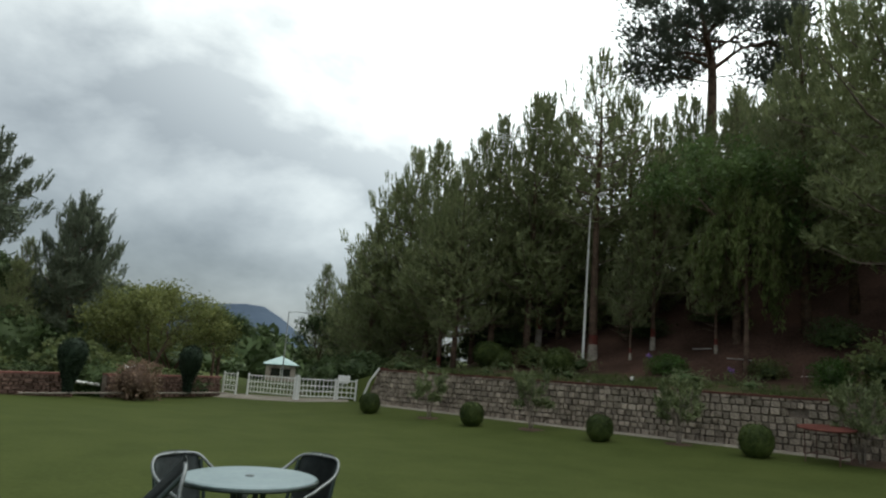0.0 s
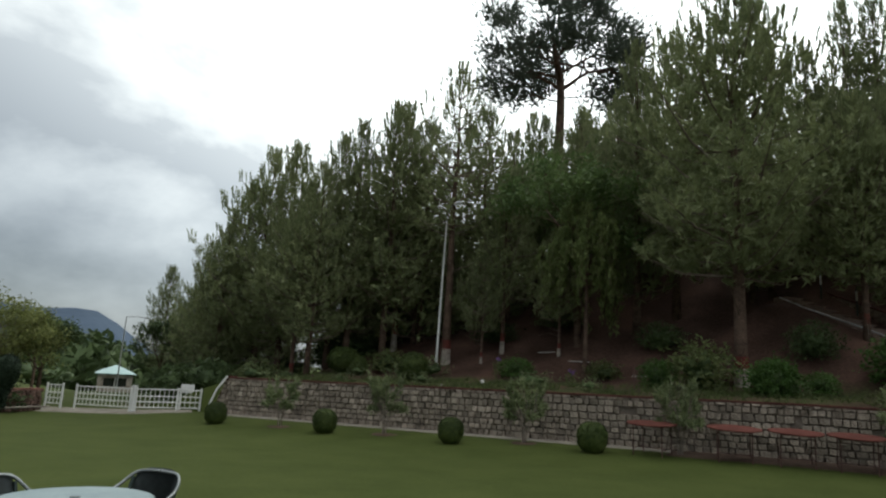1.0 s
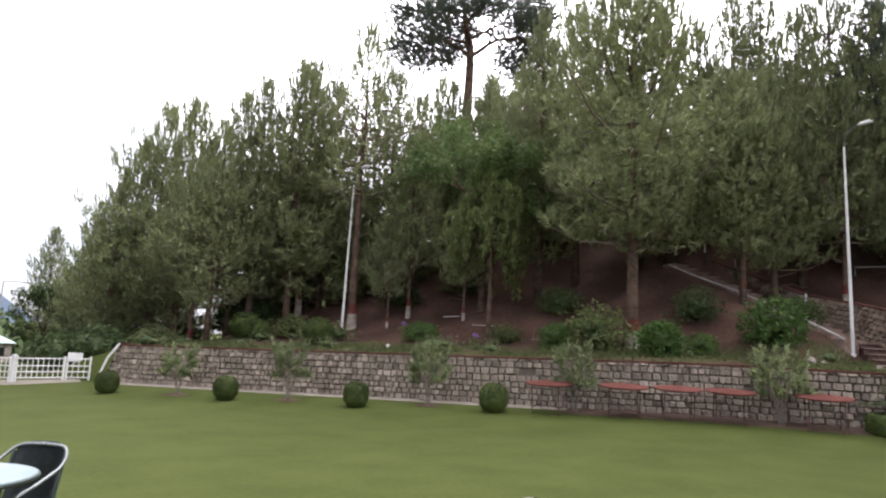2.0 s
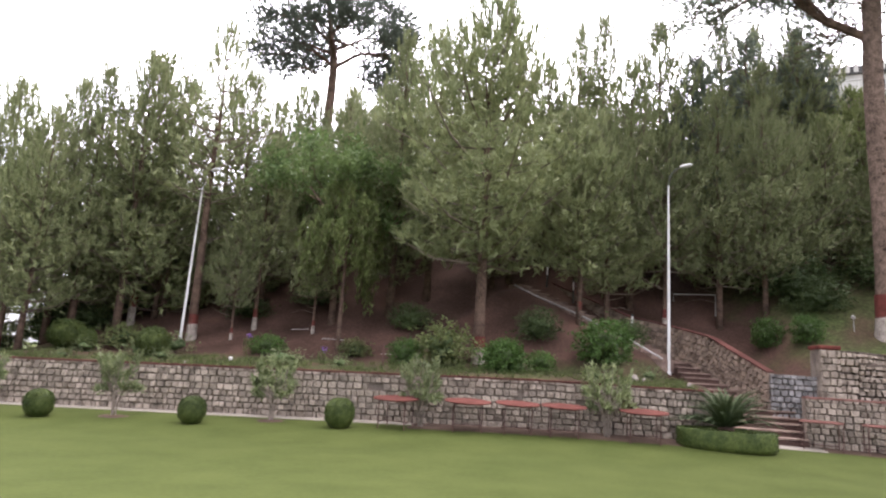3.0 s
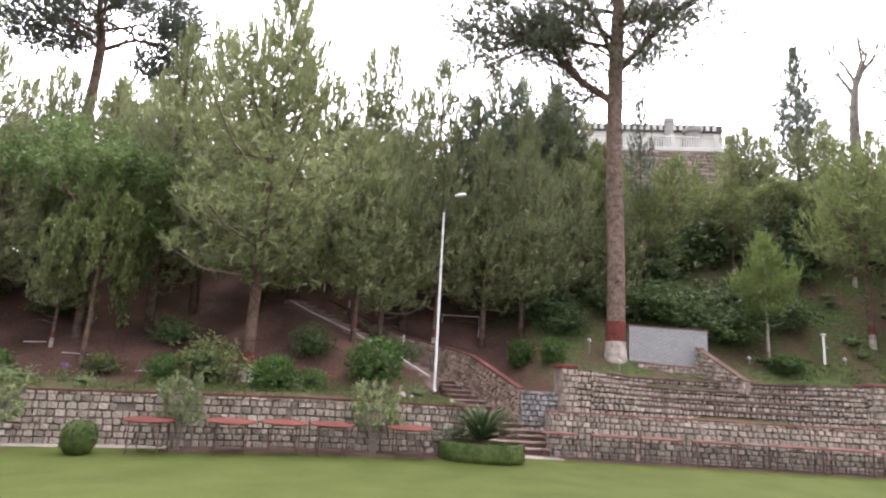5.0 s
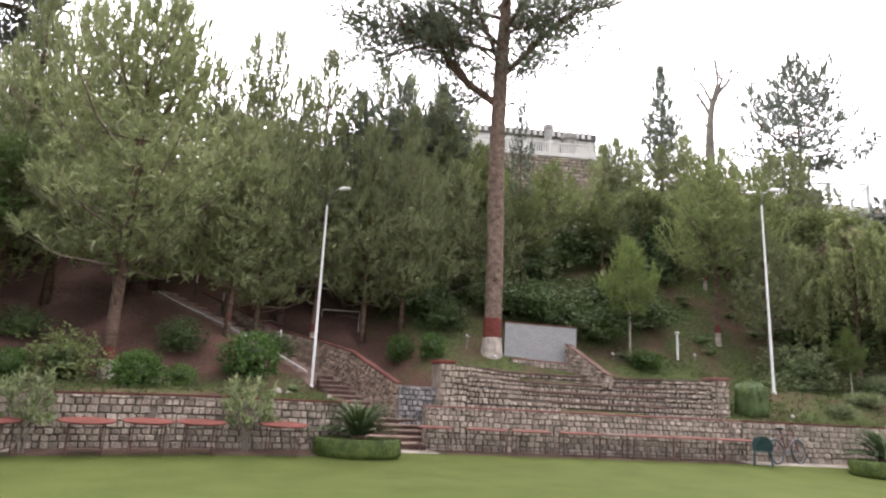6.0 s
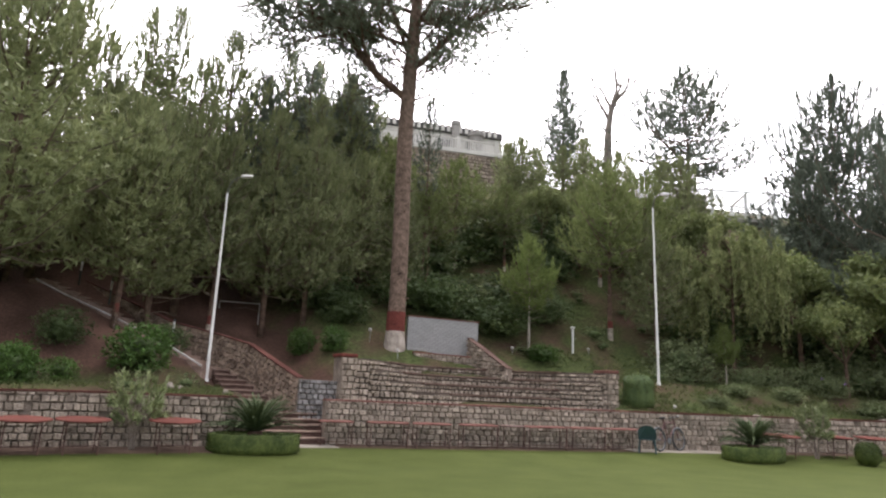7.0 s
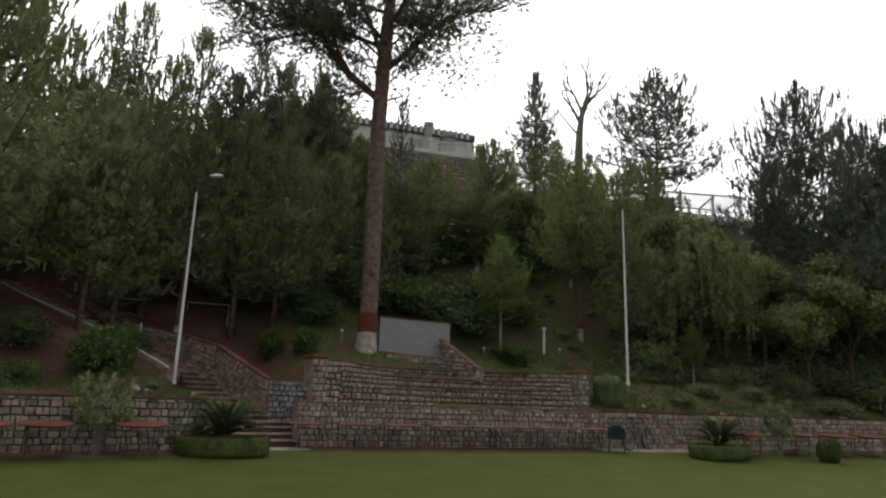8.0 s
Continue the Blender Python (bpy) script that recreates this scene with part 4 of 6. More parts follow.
for x, y, k in ((18.5, 24.0, 1.0), (26.3, 19.5, .52)):
    set_tree(YOUNG, x, y, k, "fresh yellow-green young pine with a pale thin trunk", "young pines on the open slope", 30 * k)
discard(YOUNG)
plant(broadleaf(64, 8.0, 2.6, "tree", M_LEAF, 0.13, 20, 0.1, fork=.4), [(24.4, 30.5, .6), (36.8, 18.5, .8)], "yellow-green tree on the slope", "trees on the open slope")
plant(broadleaf(66, 8.0, 3.4, "tree", M_LEAF_FRESH, 0.11, 30, 0.12, fork=.35, clump=.3), [(-8.3, 25.6, 1.1)], "round-crowned fresh green tree behind the willow", "trees on the open slope")
plant(broadleaf(65, 6.0, 2.8, "tree", M_LEAF, 0.13, 23, 0.1), [(30.5, 24.5, 1.0), (33.0, 20.0, 1.15), (34.5, 16.5, 1.1), (31.5, 17.0, .8), (27.5, 29.0, .9), (36.0, 18.0, 1.3), (37.0, 13.0, 1.2)], "dense green tree on the bank", "trees on the bank")


# ---- terrace, stairs and slab ----
def stairs():
    ob = thing("stairs", (0, 0, 0), "worn reddish-brown stone steps up the bank", "stairs", kind="structure")
    for i in range(STEPS):
        y0, y1 = FLIGHT_Y + i * RUN, FLIGHT_Y + (i + 1.3) * RUN
        l0, l1, r0, r1 = flight_left(y0), flight_left(y1), flight_right(y0), flight_right(y1)
        bm = bmesh.new()
        z1 = (i + 1) * RISE
        low = [bm.verts.new((x, y, max(-.1, z1 - .45))) for x, y in ((l0, y0), (r0, y0), (r1, y1), (l1, y1))]
        up = [bm.verts.new((x, y, z1 - .012)) for x, y in ((l0, y0), (r0, y0), (r1, y1), (l1, y1))]
        for k in range(4):
            bm.faces.new((low[k], low[(k + 1) % 4], up[(k + 1) % 4], up[k]))
        bm.faces.new(up)
        bmesh.ops.bevel(bm, geom=[e for e in bm.edges if e.verts[0] in up and e.verts[1] in up], offset=.02, segments=1, affect="EDGES")
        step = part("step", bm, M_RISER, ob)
        slab = bmesh.new()
        wob = rng.uniform(-.012, .012)
        lo = [slab.verts.new((x, y, z1 + .004 + wob)) for x, y in ((l0, y0 - .035), (r0, y0 - .035), (r1, y1), (l1, y1))]
        hi = [slab.verts.new((v.co.x, v.co.y, z1 + .045 + wob)) for v in lo]
        for k in range(4):
            slab.faces.new((lo[k], lo[(k + 1) % 4], hi[(k + 1) % 4], hi[k]))
        slab.faces.new(hi)
        slab.faces.new(lo[::-1])
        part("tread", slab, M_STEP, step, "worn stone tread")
    # upper flight, running up the slope
    a, b = Vector((4.75, 24.0, 0)), Vector((-0.7, 29.0, 0))
    d = (b - a).normalized()
    turn = math.degrees(math.atan2(d.y, d.x))
    n = 17
    for i in range(n):
        p = a.lerp(b, i / n)
        z = 2.1 + (5.25 - 2.1) * (i / n)
        part("step", box(bmesh.new(), (0, -.75, -.9), (.62, .75, 0), .015, pose(p.x, p.y, z + .1, 0, 0, turn)), M_STEP, ob)
    return ob


# step colour darkened to paint the risers' shade; also on wall_10's coping
M_RISER = material("darkened_step", (0.045, 0.027, 0.022), (0.12, 0.075, 0.062), 0.9, 2.0, 22.0, 0.5)
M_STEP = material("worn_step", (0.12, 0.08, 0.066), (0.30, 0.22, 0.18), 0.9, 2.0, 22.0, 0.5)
stairs()


def lone_wall(name, line, base, top, label, coping=None, thick=0.3, stones=True, mat=None, category="stone wall", course=.165, stone=None, depth=.13):
    """A free wall along a plan line; base and top are heights at its points. The stones face the right-hand side."""
    ob = thing(name, (0, 0, 0), label, category, kind="structure")
    part("core", slab_run(bmesh.new(), line, lambda i: base[i], lambda i: top[i], .035, thick), mat or M_MORTAR, ob)
    if coping:
        part("coping", slab_run(bmesh.new(), line, lambda i: top[i] + .004, lambda i: top[i] + .05, -.05, thick + .03), coping, ob, "red painted coping")
    if stones:
        for i in range(len(line) - 1):
            ln = math.hypot(line[i + 1][0] - line[i][0], line[i + 1][1] - line[i][1])
            f = lambda v, i=i, ln=ln: (lambda u: v[i] + (v[i + 1] - v[i]) * u / ln)
            stone_face(ob, line[i], line[i + 1], f(base), f(top), course=course, mat=stone, depth=depth)
    return ob


# side wall of the stairs, curving up the bank, and the square corner beside the terrace
lone_wall("wall_4", [(3.6, 26.0), (4.9, 24.6), (5.7, 23.2), (6.25, 21.6), (6.7, 20.6)], [2.2, 1.9, 1.5, .9, .5], [3.75, 3.35, 3.0, 2.35, 1.9],
          "low curving stone side wall of the steps with red coping", M_COPING, .2, stone=M_STONE_BROWN, depth=.085)
lone_wall("wall_5", [(6.75, 20.55), (8.1, 20.45)], [.6, .6], [1.87, 1.87], "short blue-grey stone wall beside the steps", stone=M_STONE_BLUE)
lone_wall("wall_6", [(0.3, 29.4), (3.55, 26.1)], [4.4, 2.3], [5.5, 3.75], "stone side wall of the upper steps", M_COPING, stone=M_STONE_BROWN)
# cheeks where the steps cut through the retaining wall
lone_wall("wall_7", [(4.68, 22.0), (4.82, 18.7)], [.6, .0], [1.12, 1.2], "stone cheek of the steps", None, .28)
lone_wall("wall_8", [(7.72, 20.46), (7.16, 19.05)], [.2, .0], [1.26, 1.26], "stone cheek wall of the terrace", None, .28)


def terrace():
    ob = thing("terrace", (0, 0, 0), "curved tiers of stone seating above the front wall", "terrace", kind="structure")
    left, right = Vector((8.95, 20.15, 0)), Vector((18.0, 18.75, 0))
    tops = [1.62, 1.96, 2.30, 2.64]
    for k, z1 in enumerate(tops):
        start, stop, depth = (.27, .15, .07, .01)[k], (.89, .92, .95, .99)[k], .8 + .7 * k
        line, n = [], 9
        for u, back in [(0, 0), (start, 0)] + [(start + (stop - start) * i / n, depth * min(1, math.sin(math.pi * i / n) * 1.25)) for i in range(1, n)] + [(stop, 0), (1, 0)]:
            p = left.lerp(right, u)
            line.append((p.x + .14 * back, p.y + .99 * back))
        z0 = 1.2 if k == 0 else tops[k - 1] - .1
        part("tier", slab_run(bmesh.new(), line, lambda i: z0, lambda i: z1, .05, .95), M_OPEN_JOINT, ob)
        part("tread", slab_run(bmesh.new(), line[2:-2], lambda i: z1 - .045, lambda i: z1 + .02, -.09, .7), M_TREAD, ob, "worn brown tread edge")
        courses = [.2, .22] if k == 0 else [.1, .165, .175]
        for p, q in zip(line, line[1:]):
            stone_face(ob, p, q, lambda u: z0, lambda u: z1 - .055, wide=(.12, .24), rows=courses, joint=2.6)
    for x, y, nm in ((8.2, 20.1, "left"), (18.38, 18.6, "right")):
        pil = part("pillar", box(bmesh.new(), (x - .25, y, 1.1), (x + .25, y + .7, 2.68), .02), M_MORTAR, ob, "square stone pillar")
        stone_face(ob, (x - .27, y - .01), (x + .27, y - .01), lambda u: 1.25, lambda u: 2.66, wide=(.18, .3), rows=[.2, .17, .23, .19])
        part("cap", box(bmesh.new(), (x - .29, y - .06, 2.65), (x + .29, y + .75, 2.76), .015), M_RED if nm == "left" else M_COPING_OLD, ob, "red painted cap")
    for a, b in (((8.45, 20.16), (8.95, 20.14)), ((17.99, 18.76), (18.13, 18.68))):
        part("wing", slab_run(bmesh.new(), [a, b], lambda i: 1.2, lambda i: 2.64, .05, .6), M_OPEN_JOINT, ob)
        stone_face(ob, a, b, lambda u: 1.25, lambda u: 2.64, rows=[.2, .22, .165, .175], joint=2.0)


terrace()


def slab():
    ob = thing("brick_slab", (0, 0, 0), "whitewashed brick screen wall behind the terrace", "wall", kind="structure")
    a, b = Vector((12.35, 24.15, 0)), Vector((15.35, 23.45, 0))
    line = [(a.x, a.y), (b.x, b.y)]
    part("core", slab_run(bmesh.new(), line, lambda i: 2.6, lambda i: 4.72 if i == 0 else 4.66, -.018, .24), M_GROUT, ob)
    part("cap", slab_run(bmesh.new(), [(12.33, 24.155), (15.4, 23.44)], lambda i: 4.73 if i == 0 else 4.67, lambda i: 4.76 if i == 0 else 4.70, -.05, .26), M_COPING_OLD, ob, "thin dull red cap")
    turn = math.atan2(b.y - a.y, b.x - a.x)
    length = (b - a).length
    me = bpy.data.meshes.new("brick")
    bm = box(bmesh.new(), (-.5, -.5, -.5), (.5, .5, .5))
    bm.to_mesh(me)
    bm.free()
    me.materials.append(M_WASHBRICK)
    for c in range(18):
        u = -.12 * (c % 2)
        while u < length - .02:
            u0, u1 = max(0, u), min(length, u + .235)
            if u1 - u0 > .04:
                p = a.lerp(b, (u0 + u1) / 2 / length)
                q = new("brick", me)
                q.parent = ob
                q.matrix_basis = Matrix.LocRotScale(p + Vector((0, 0, 3.2 + c * .083 - .06 * (u0 / length) * c / 18 + .04)), Euler((0, 0, turn)), (u1 - u0 - .005, .06 + rng.uniform(-.005, .005), .078))
            u += .245


M_GROUT = material("pale_grout", (0.13, 0.13, 0.13), (0.28, 0.28, 0.275), 0.95, 3.0, 25.0, 0.4)
M_WASHBRICK = material("whitewashed_brick", (0.15, 0.15, 0.15), (0.34, 0.335, 0.33), 0.9, 1.6, 16.0, 0.4, vary=0.07)
slab()
lone_wall("wall_9", [(12.4, 23.6), (15.1, 22.95)], [2.5, 2.5], [3.2, 3.12], "low stone wall under the whitewashed screen", M_COPING_OLD, course=.14)
lone_wall("wall_10", [(14.75, 23.3), (15.25, 21.1)], [2.4, 2.2], [3.93, 2.66], "sloping stone parapet with a broad flat coping", M_RISER, .27)


# ---- mountain ----
def mountain():
    verts, faces = [], []
    n, rows = 60, 10
    for j in range(rows):
        v = j / (rows - 1)
        for i in range(n):
            az = radians(30 + 90 * i / (n - 1))
            a = math.degrees(az)
            ridge = 134 * ease(51.2, 58.2, a) + 25 * ease(62, 80, a) + 14 * noise.noise(Vector((a * .25, 0, 0))) + 5 * noise.noise(Vector((a * 1.1, 2, 0)))
            d = 1500 + 700 * v
            z = -60 + (ridge + 45) * (1 - (1 - v) ** 1.6) + 9 * noise.noise(Vector((a * .6, v * 5, 0))) * v * (1 - v) * 4
            verts.append((-d * math.sin(az), d * math.cos(az), z))
    for j in range(rows - 1):
        for i in range(n - 1):
            faces.append((j * n + i, j * n + i + 1, (j + 1) * n + i + 1, (j + 1) * n + i))
    tagged(mesh_from("backdrop", verts, faces, M_MOUNTAIN, smooth=True), "distant mountain under cloud, coloured haze blue-grey", "mountain", kind="structure")


# the blue of the distant air is painted into the slopes' colour
M_MOUNTAIN = material("haze_blue_slopes", (0.04, 0.056, 0.083), (0.058, 0.078, 0.108), 1.0, 0.004, 0.03, 0)
mountain()


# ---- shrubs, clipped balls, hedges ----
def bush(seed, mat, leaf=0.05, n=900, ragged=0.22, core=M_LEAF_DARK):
    """A leafy bush one metre wide and high, on the ground at the origin: many leaves over an inner body, whose dark
    default core paints the shade inside.
    """
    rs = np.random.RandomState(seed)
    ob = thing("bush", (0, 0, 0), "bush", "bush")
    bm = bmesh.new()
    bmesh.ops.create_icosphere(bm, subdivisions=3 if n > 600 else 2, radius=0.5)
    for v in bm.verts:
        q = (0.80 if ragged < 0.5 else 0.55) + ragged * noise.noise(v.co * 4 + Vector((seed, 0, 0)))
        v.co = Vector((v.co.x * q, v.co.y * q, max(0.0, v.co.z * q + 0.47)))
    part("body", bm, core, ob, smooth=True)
    d = rs.normal(size=(n, 3))
    d /= np.linalg.norm(d, axis=1, keepdims=True)
    lump = np.array([noise.noise(Vector(q) * 4 + Vector((seed, 0, 0))) for q in d])[:, None]
    c = d * (0.42 + ragged * 0.5 * lump + rs.rand(n, 1) * ragged * 0.45) + [0, 0, 0.48]
    c = c[c[:, 2] > 0.02]
    cloud_mesh("leaves", [leaf_cloud(rs, c, 2, 0.06, leaf)], mat, ob)
    return ob


def set_bushes(ob, spots, label, group, z=None):
    for x, y, w, h in spots:
        c = copy_thing(ob, pose(x, y, (ground_z(x, y) if z is None else z) - 0.03, 0, 0, rng.uniform(0, 360)) @ Matrix.Diagonal((w, w, h, 1)))
        tagged(c, label, "bush", group)
    discard(ob)


set_bushes(bush(71, M_TOPIARY, 0.03, 2200, 0.06, M_TOPIARY), [(-17.3, 22.2, 1.42, 1.19), (-16.3, 22.0, .76, .9), (-13.0, 20.9, 1.24, 1.14)], "rounded clipped green bush behind the wall", "clipped bushes behind the wall")
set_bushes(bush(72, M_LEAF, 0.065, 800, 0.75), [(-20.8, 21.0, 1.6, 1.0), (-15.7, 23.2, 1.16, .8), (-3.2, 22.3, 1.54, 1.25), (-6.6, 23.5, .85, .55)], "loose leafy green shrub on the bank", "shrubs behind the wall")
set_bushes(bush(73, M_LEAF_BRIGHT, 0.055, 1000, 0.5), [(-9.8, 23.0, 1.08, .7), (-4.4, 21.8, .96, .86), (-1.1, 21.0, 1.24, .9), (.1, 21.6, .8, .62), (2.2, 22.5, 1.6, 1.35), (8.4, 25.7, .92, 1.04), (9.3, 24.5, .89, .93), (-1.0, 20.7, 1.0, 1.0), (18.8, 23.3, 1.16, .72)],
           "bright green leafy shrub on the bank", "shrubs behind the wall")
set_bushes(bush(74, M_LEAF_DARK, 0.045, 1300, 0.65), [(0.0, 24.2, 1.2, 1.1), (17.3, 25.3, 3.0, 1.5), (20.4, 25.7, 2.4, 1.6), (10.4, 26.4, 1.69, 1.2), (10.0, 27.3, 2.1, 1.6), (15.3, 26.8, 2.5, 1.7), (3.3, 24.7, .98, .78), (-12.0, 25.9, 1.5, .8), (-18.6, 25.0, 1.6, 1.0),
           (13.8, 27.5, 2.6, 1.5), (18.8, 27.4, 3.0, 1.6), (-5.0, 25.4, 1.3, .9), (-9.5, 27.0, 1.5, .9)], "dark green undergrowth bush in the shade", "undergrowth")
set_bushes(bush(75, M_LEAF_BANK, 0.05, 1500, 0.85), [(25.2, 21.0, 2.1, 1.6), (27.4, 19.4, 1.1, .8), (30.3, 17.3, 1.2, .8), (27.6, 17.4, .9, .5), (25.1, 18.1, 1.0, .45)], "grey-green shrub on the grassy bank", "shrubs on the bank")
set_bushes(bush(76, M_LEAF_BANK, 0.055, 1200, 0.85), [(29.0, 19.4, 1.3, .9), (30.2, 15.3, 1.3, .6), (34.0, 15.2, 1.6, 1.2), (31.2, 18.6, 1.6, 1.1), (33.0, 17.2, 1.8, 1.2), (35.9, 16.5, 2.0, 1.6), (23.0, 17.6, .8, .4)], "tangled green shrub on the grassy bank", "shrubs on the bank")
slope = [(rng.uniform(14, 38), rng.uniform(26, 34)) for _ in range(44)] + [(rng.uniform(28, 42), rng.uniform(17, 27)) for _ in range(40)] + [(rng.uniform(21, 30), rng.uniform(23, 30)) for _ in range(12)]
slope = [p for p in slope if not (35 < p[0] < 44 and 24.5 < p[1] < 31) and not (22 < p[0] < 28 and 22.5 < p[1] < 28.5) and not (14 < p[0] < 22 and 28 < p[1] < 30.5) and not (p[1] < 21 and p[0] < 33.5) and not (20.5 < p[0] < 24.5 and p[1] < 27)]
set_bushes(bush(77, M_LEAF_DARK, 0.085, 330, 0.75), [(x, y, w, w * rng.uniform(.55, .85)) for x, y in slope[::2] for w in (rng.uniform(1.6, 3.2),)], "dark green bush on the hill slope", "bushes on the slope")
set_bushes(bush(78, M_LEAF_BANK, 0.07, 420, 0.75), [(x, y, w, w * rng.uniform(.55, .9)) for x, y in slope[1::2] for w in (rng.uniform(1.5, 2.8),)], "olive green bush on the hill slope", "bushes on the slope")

M_BANK_GRASS = material("rough_bank_grass", (0.05, 0.07, 0.022), (0.115, 0.135, 0.05), 0.7, 1.0, 6.0, 0, leaf=0.4, island=0.35)


def rough_grass(spots):
    """Tufts of rough grass, thick in some places and thin in others, on the open banks behind the walls."""
    rs = np.random.RandomState(147)
    ob = thing("rough_grass", (0, 0, 0), "rough green grass tufts on the open bank", "grass", kind="stuff")
    feet = []
    for x0, x1, deep, n in spots:
        for _ in range(n):
            x = rs.uniform(x0, x1)
            y = foot(x) + .75 + deep * rs.rand() ** 1.4
            if noise.noise(Vector((x * .7, y * .7, 3.0))) > rs.uniform(-.35, .25) and not in_stairwell(x, y):
                feet.append(Vector((x, y, ground_z(x, y) - .01)))
    cloud_mesh("tufts", [blades(rs, feet, [Vector((rs.uniform(-.3, .3), rs.uniform(-.3, .3), 1)).normalized() for _ in feet], 7, .2, .022, .7, .01)], M_BANK_GRASS, ob)


rough_grass([(18.6, 34.0, 6.5, 6500), (-18.0, 4.4, 3.0, 3600)])
weeds = [(rng.uniform(18, 33), rng.uniform(19.5, 28)) for _ in range(60)] + [(rng.uniform(-20, 4), rng.uniform(19.6, 22.5)) for _ in range(14)]
set_bushes(bush(84, M_LEAF_BANK, 0.075, 200, 0.9), [(x, y, w, w * rng.uniform(.4, .7)) for x, y in weeds if y > foot(x) + 1.2 and not (19 < x < 22.5 and y < 25.5) for w in (rng.uniform(.4, 1.1),)], "low straggling weed clump on the bank", "weeds on the bank")


def clipped_ball():
    """A clipped round bush, flattened where it meets the lawn."""
    rs = np.random.RandomState(81)
    ob = thing("topiary_ball", (0, 0, 0), "clipped round dark green bush on the lawn edge", "bush")
    bm = bmesh.new()
    prof = [(.16, -.02), (.25, .05), (.325, .17), (.343, .32), (.325, .46), (.262, .58), (.15, .65), (.02, .672)]
    lathe(bm, prof, 28)
    for v in bm.verts:
        q = noise.noise(v.co * 9) * .018
        v.co += Vector((v.co.x, v.co.y, v.co.z - .33)).normalized() * q
    part("body", bm, M_TOPIARY, ob, smooth=True)
    n = 5200
    run = np.cumsum([0] + [math.hypot(b[0] - a[0], b[1] - a[1]) for a, b in zip(prof, prof[1:])])
    u, a = np.sqrt(rs.rand(n)) * .6 * run[-1] + rs.rand(n) * .4 * run[-1], rs.rand(n) * 6.283
    rad, zz = np.interp(u, run, [p[0] for p in prof]) + .008 * rs.rand(n), np.interp(u, run, [p[1] for p in prof])
    c = np.stack([rad * np.cos(a), rad * np.sin(a), np.maximum(zz, .02)], 1)
    cloud_mesh("leaves", [leaf_cloud(rs, c, 1, .02, .02)], M_TOPIARY, ob)
    return ob


ball = clipped_ball()
for x, y, s in ((-16.67, 15.11, .98), (-12.47, 15.38, 1.0), (-8.48, 15.71, .97), (-4.86, 16.34, 1.06), (24.4, 12.7, 1.15)):
    tagged(copy_thing(ball, pose(x, y, lawn_at(x, y), 0, 0, rng.uniform(0, 360)) @ Matrix.Diagonal((s, s, s, 1))), group="clipped balls on the lawn edge")
discard(ball)


def cycad_bed(x, y, radius=1.18):
    """A sago palm and the low clipped hedge that rings it: two things."""
    rs, r = np.random.RandomState(91), random.Random(91)
    z = lawn_at(x, y)
    ob = thing("ring_hedge", (x, y, z), "low clipped green hedge in a ring on the lawn", "hedge", "ring hedges")
    ob.rotation_euler = (radians(.6), 0, radians(-6))
    ob.scale = (1.0, .62, 1.0)
    bm = bmesh.new()
    lathe(bm, [(radius - .36, -.02), (radius - .02, -.02), (radius + .02, .1), (radius + .02, .415), (radius - .015, .44), (radius - .35, .44), (radius - .38, .38)], 48)
    for v in bm.verts:
        v.co += Vector((noise.noise(v.co * 6), noise.noise(v.co * 6 + Vector((9, 0, 0))), noise.noise(v.co * 6 + Vector((0, 9, 0))))) * .012
    part("body", bm, M_TOPIARY, ob, smooth=True)
    n = 6000
    a, u = rs.rand(n) * 6.283, rs.rand(n)
    rr = np.where(u < .62, radius + .02, radius - .36 * rs.rand(n))
    zz = np.where(u < .62, .03 + .40 * rs.rand(n), .44)
    cloud_mesh("leaves", [leaf_cloud(rs, np.stack([rr * np.cos(a), rr * np.sin(a), zz], 1), 1, .02, .024)], M_TOPIARY, ob)
    palm = thing("sago_palm", (x, y, z), "dark green sago palm with arching feathered fronds", "palm", "sago palms")
    part("trunk", lathe(bmesh.new(), [(.22, -.05), (.24, .2), (.2, .45), (.1, .55)], 12), M_BARK, palm)
    for k in range(140):
        az = k * 2.4 + r.uniform(-.2, .2)
        up = radians(r.uniform(14, 78))
        ln = r.uniform(1.0, 1.32)
        d = Vector((math.cos(az), math.sin(az), 0))
        pts = []
        for i in range(9):
            t = i / 8
            pitch = up - t * t * radians(52) * (1 if up > .4 else .5)
            step = (d * math.cos(pitch) + Vector((0, 0, math.sin(pitch)))) * ln / 8
            pts.append((pts[-1] + step) if pts else Vector((0, 0, .48)) + d * .06)
        bm = bmesh.new()
        tube(bm, pts, [.012 - .001 * i for i in range(9)], 3, caps=False)
        side = Vector((-d.y, d.x, 0))
        for i in range(1, 56):
            t = i / 56 * 8
            j = int(t)
            p = pts[j].lerp(pts[j + 1], t - j) if j < 8 else pts[8]
            fw = (pts[min(j + 1, 8)] - pts[j]).normalized() if j < 8 else d
            lf = .085 * math.sin(math.pi * (.12 + .86 * i / 56)) + .02
            for sg in (-1, 1):
                tip = p + (side * sg * .86 + fw * .45 + Vector((0, 0, .12))).normalized() * lf
                vs = [bm.verts.new(p - fw * .0085), bm.verts.new(p + fw * .0085), bm.verts.new(tip)]
                bm.faces.new(vs)
        part("frond", bm, M_FROND, palm)


M_FROND = material("sago_fronds", (0.034, 0.052, 0.022), (0.085, 0.11, 0.05), 0.75, 2.0, 12.0, 0, vary=0.2, leaf=0.2)
cycad_bed(4.62, 17.25, 1.12)
cycad_bed(20.5, 14.3)


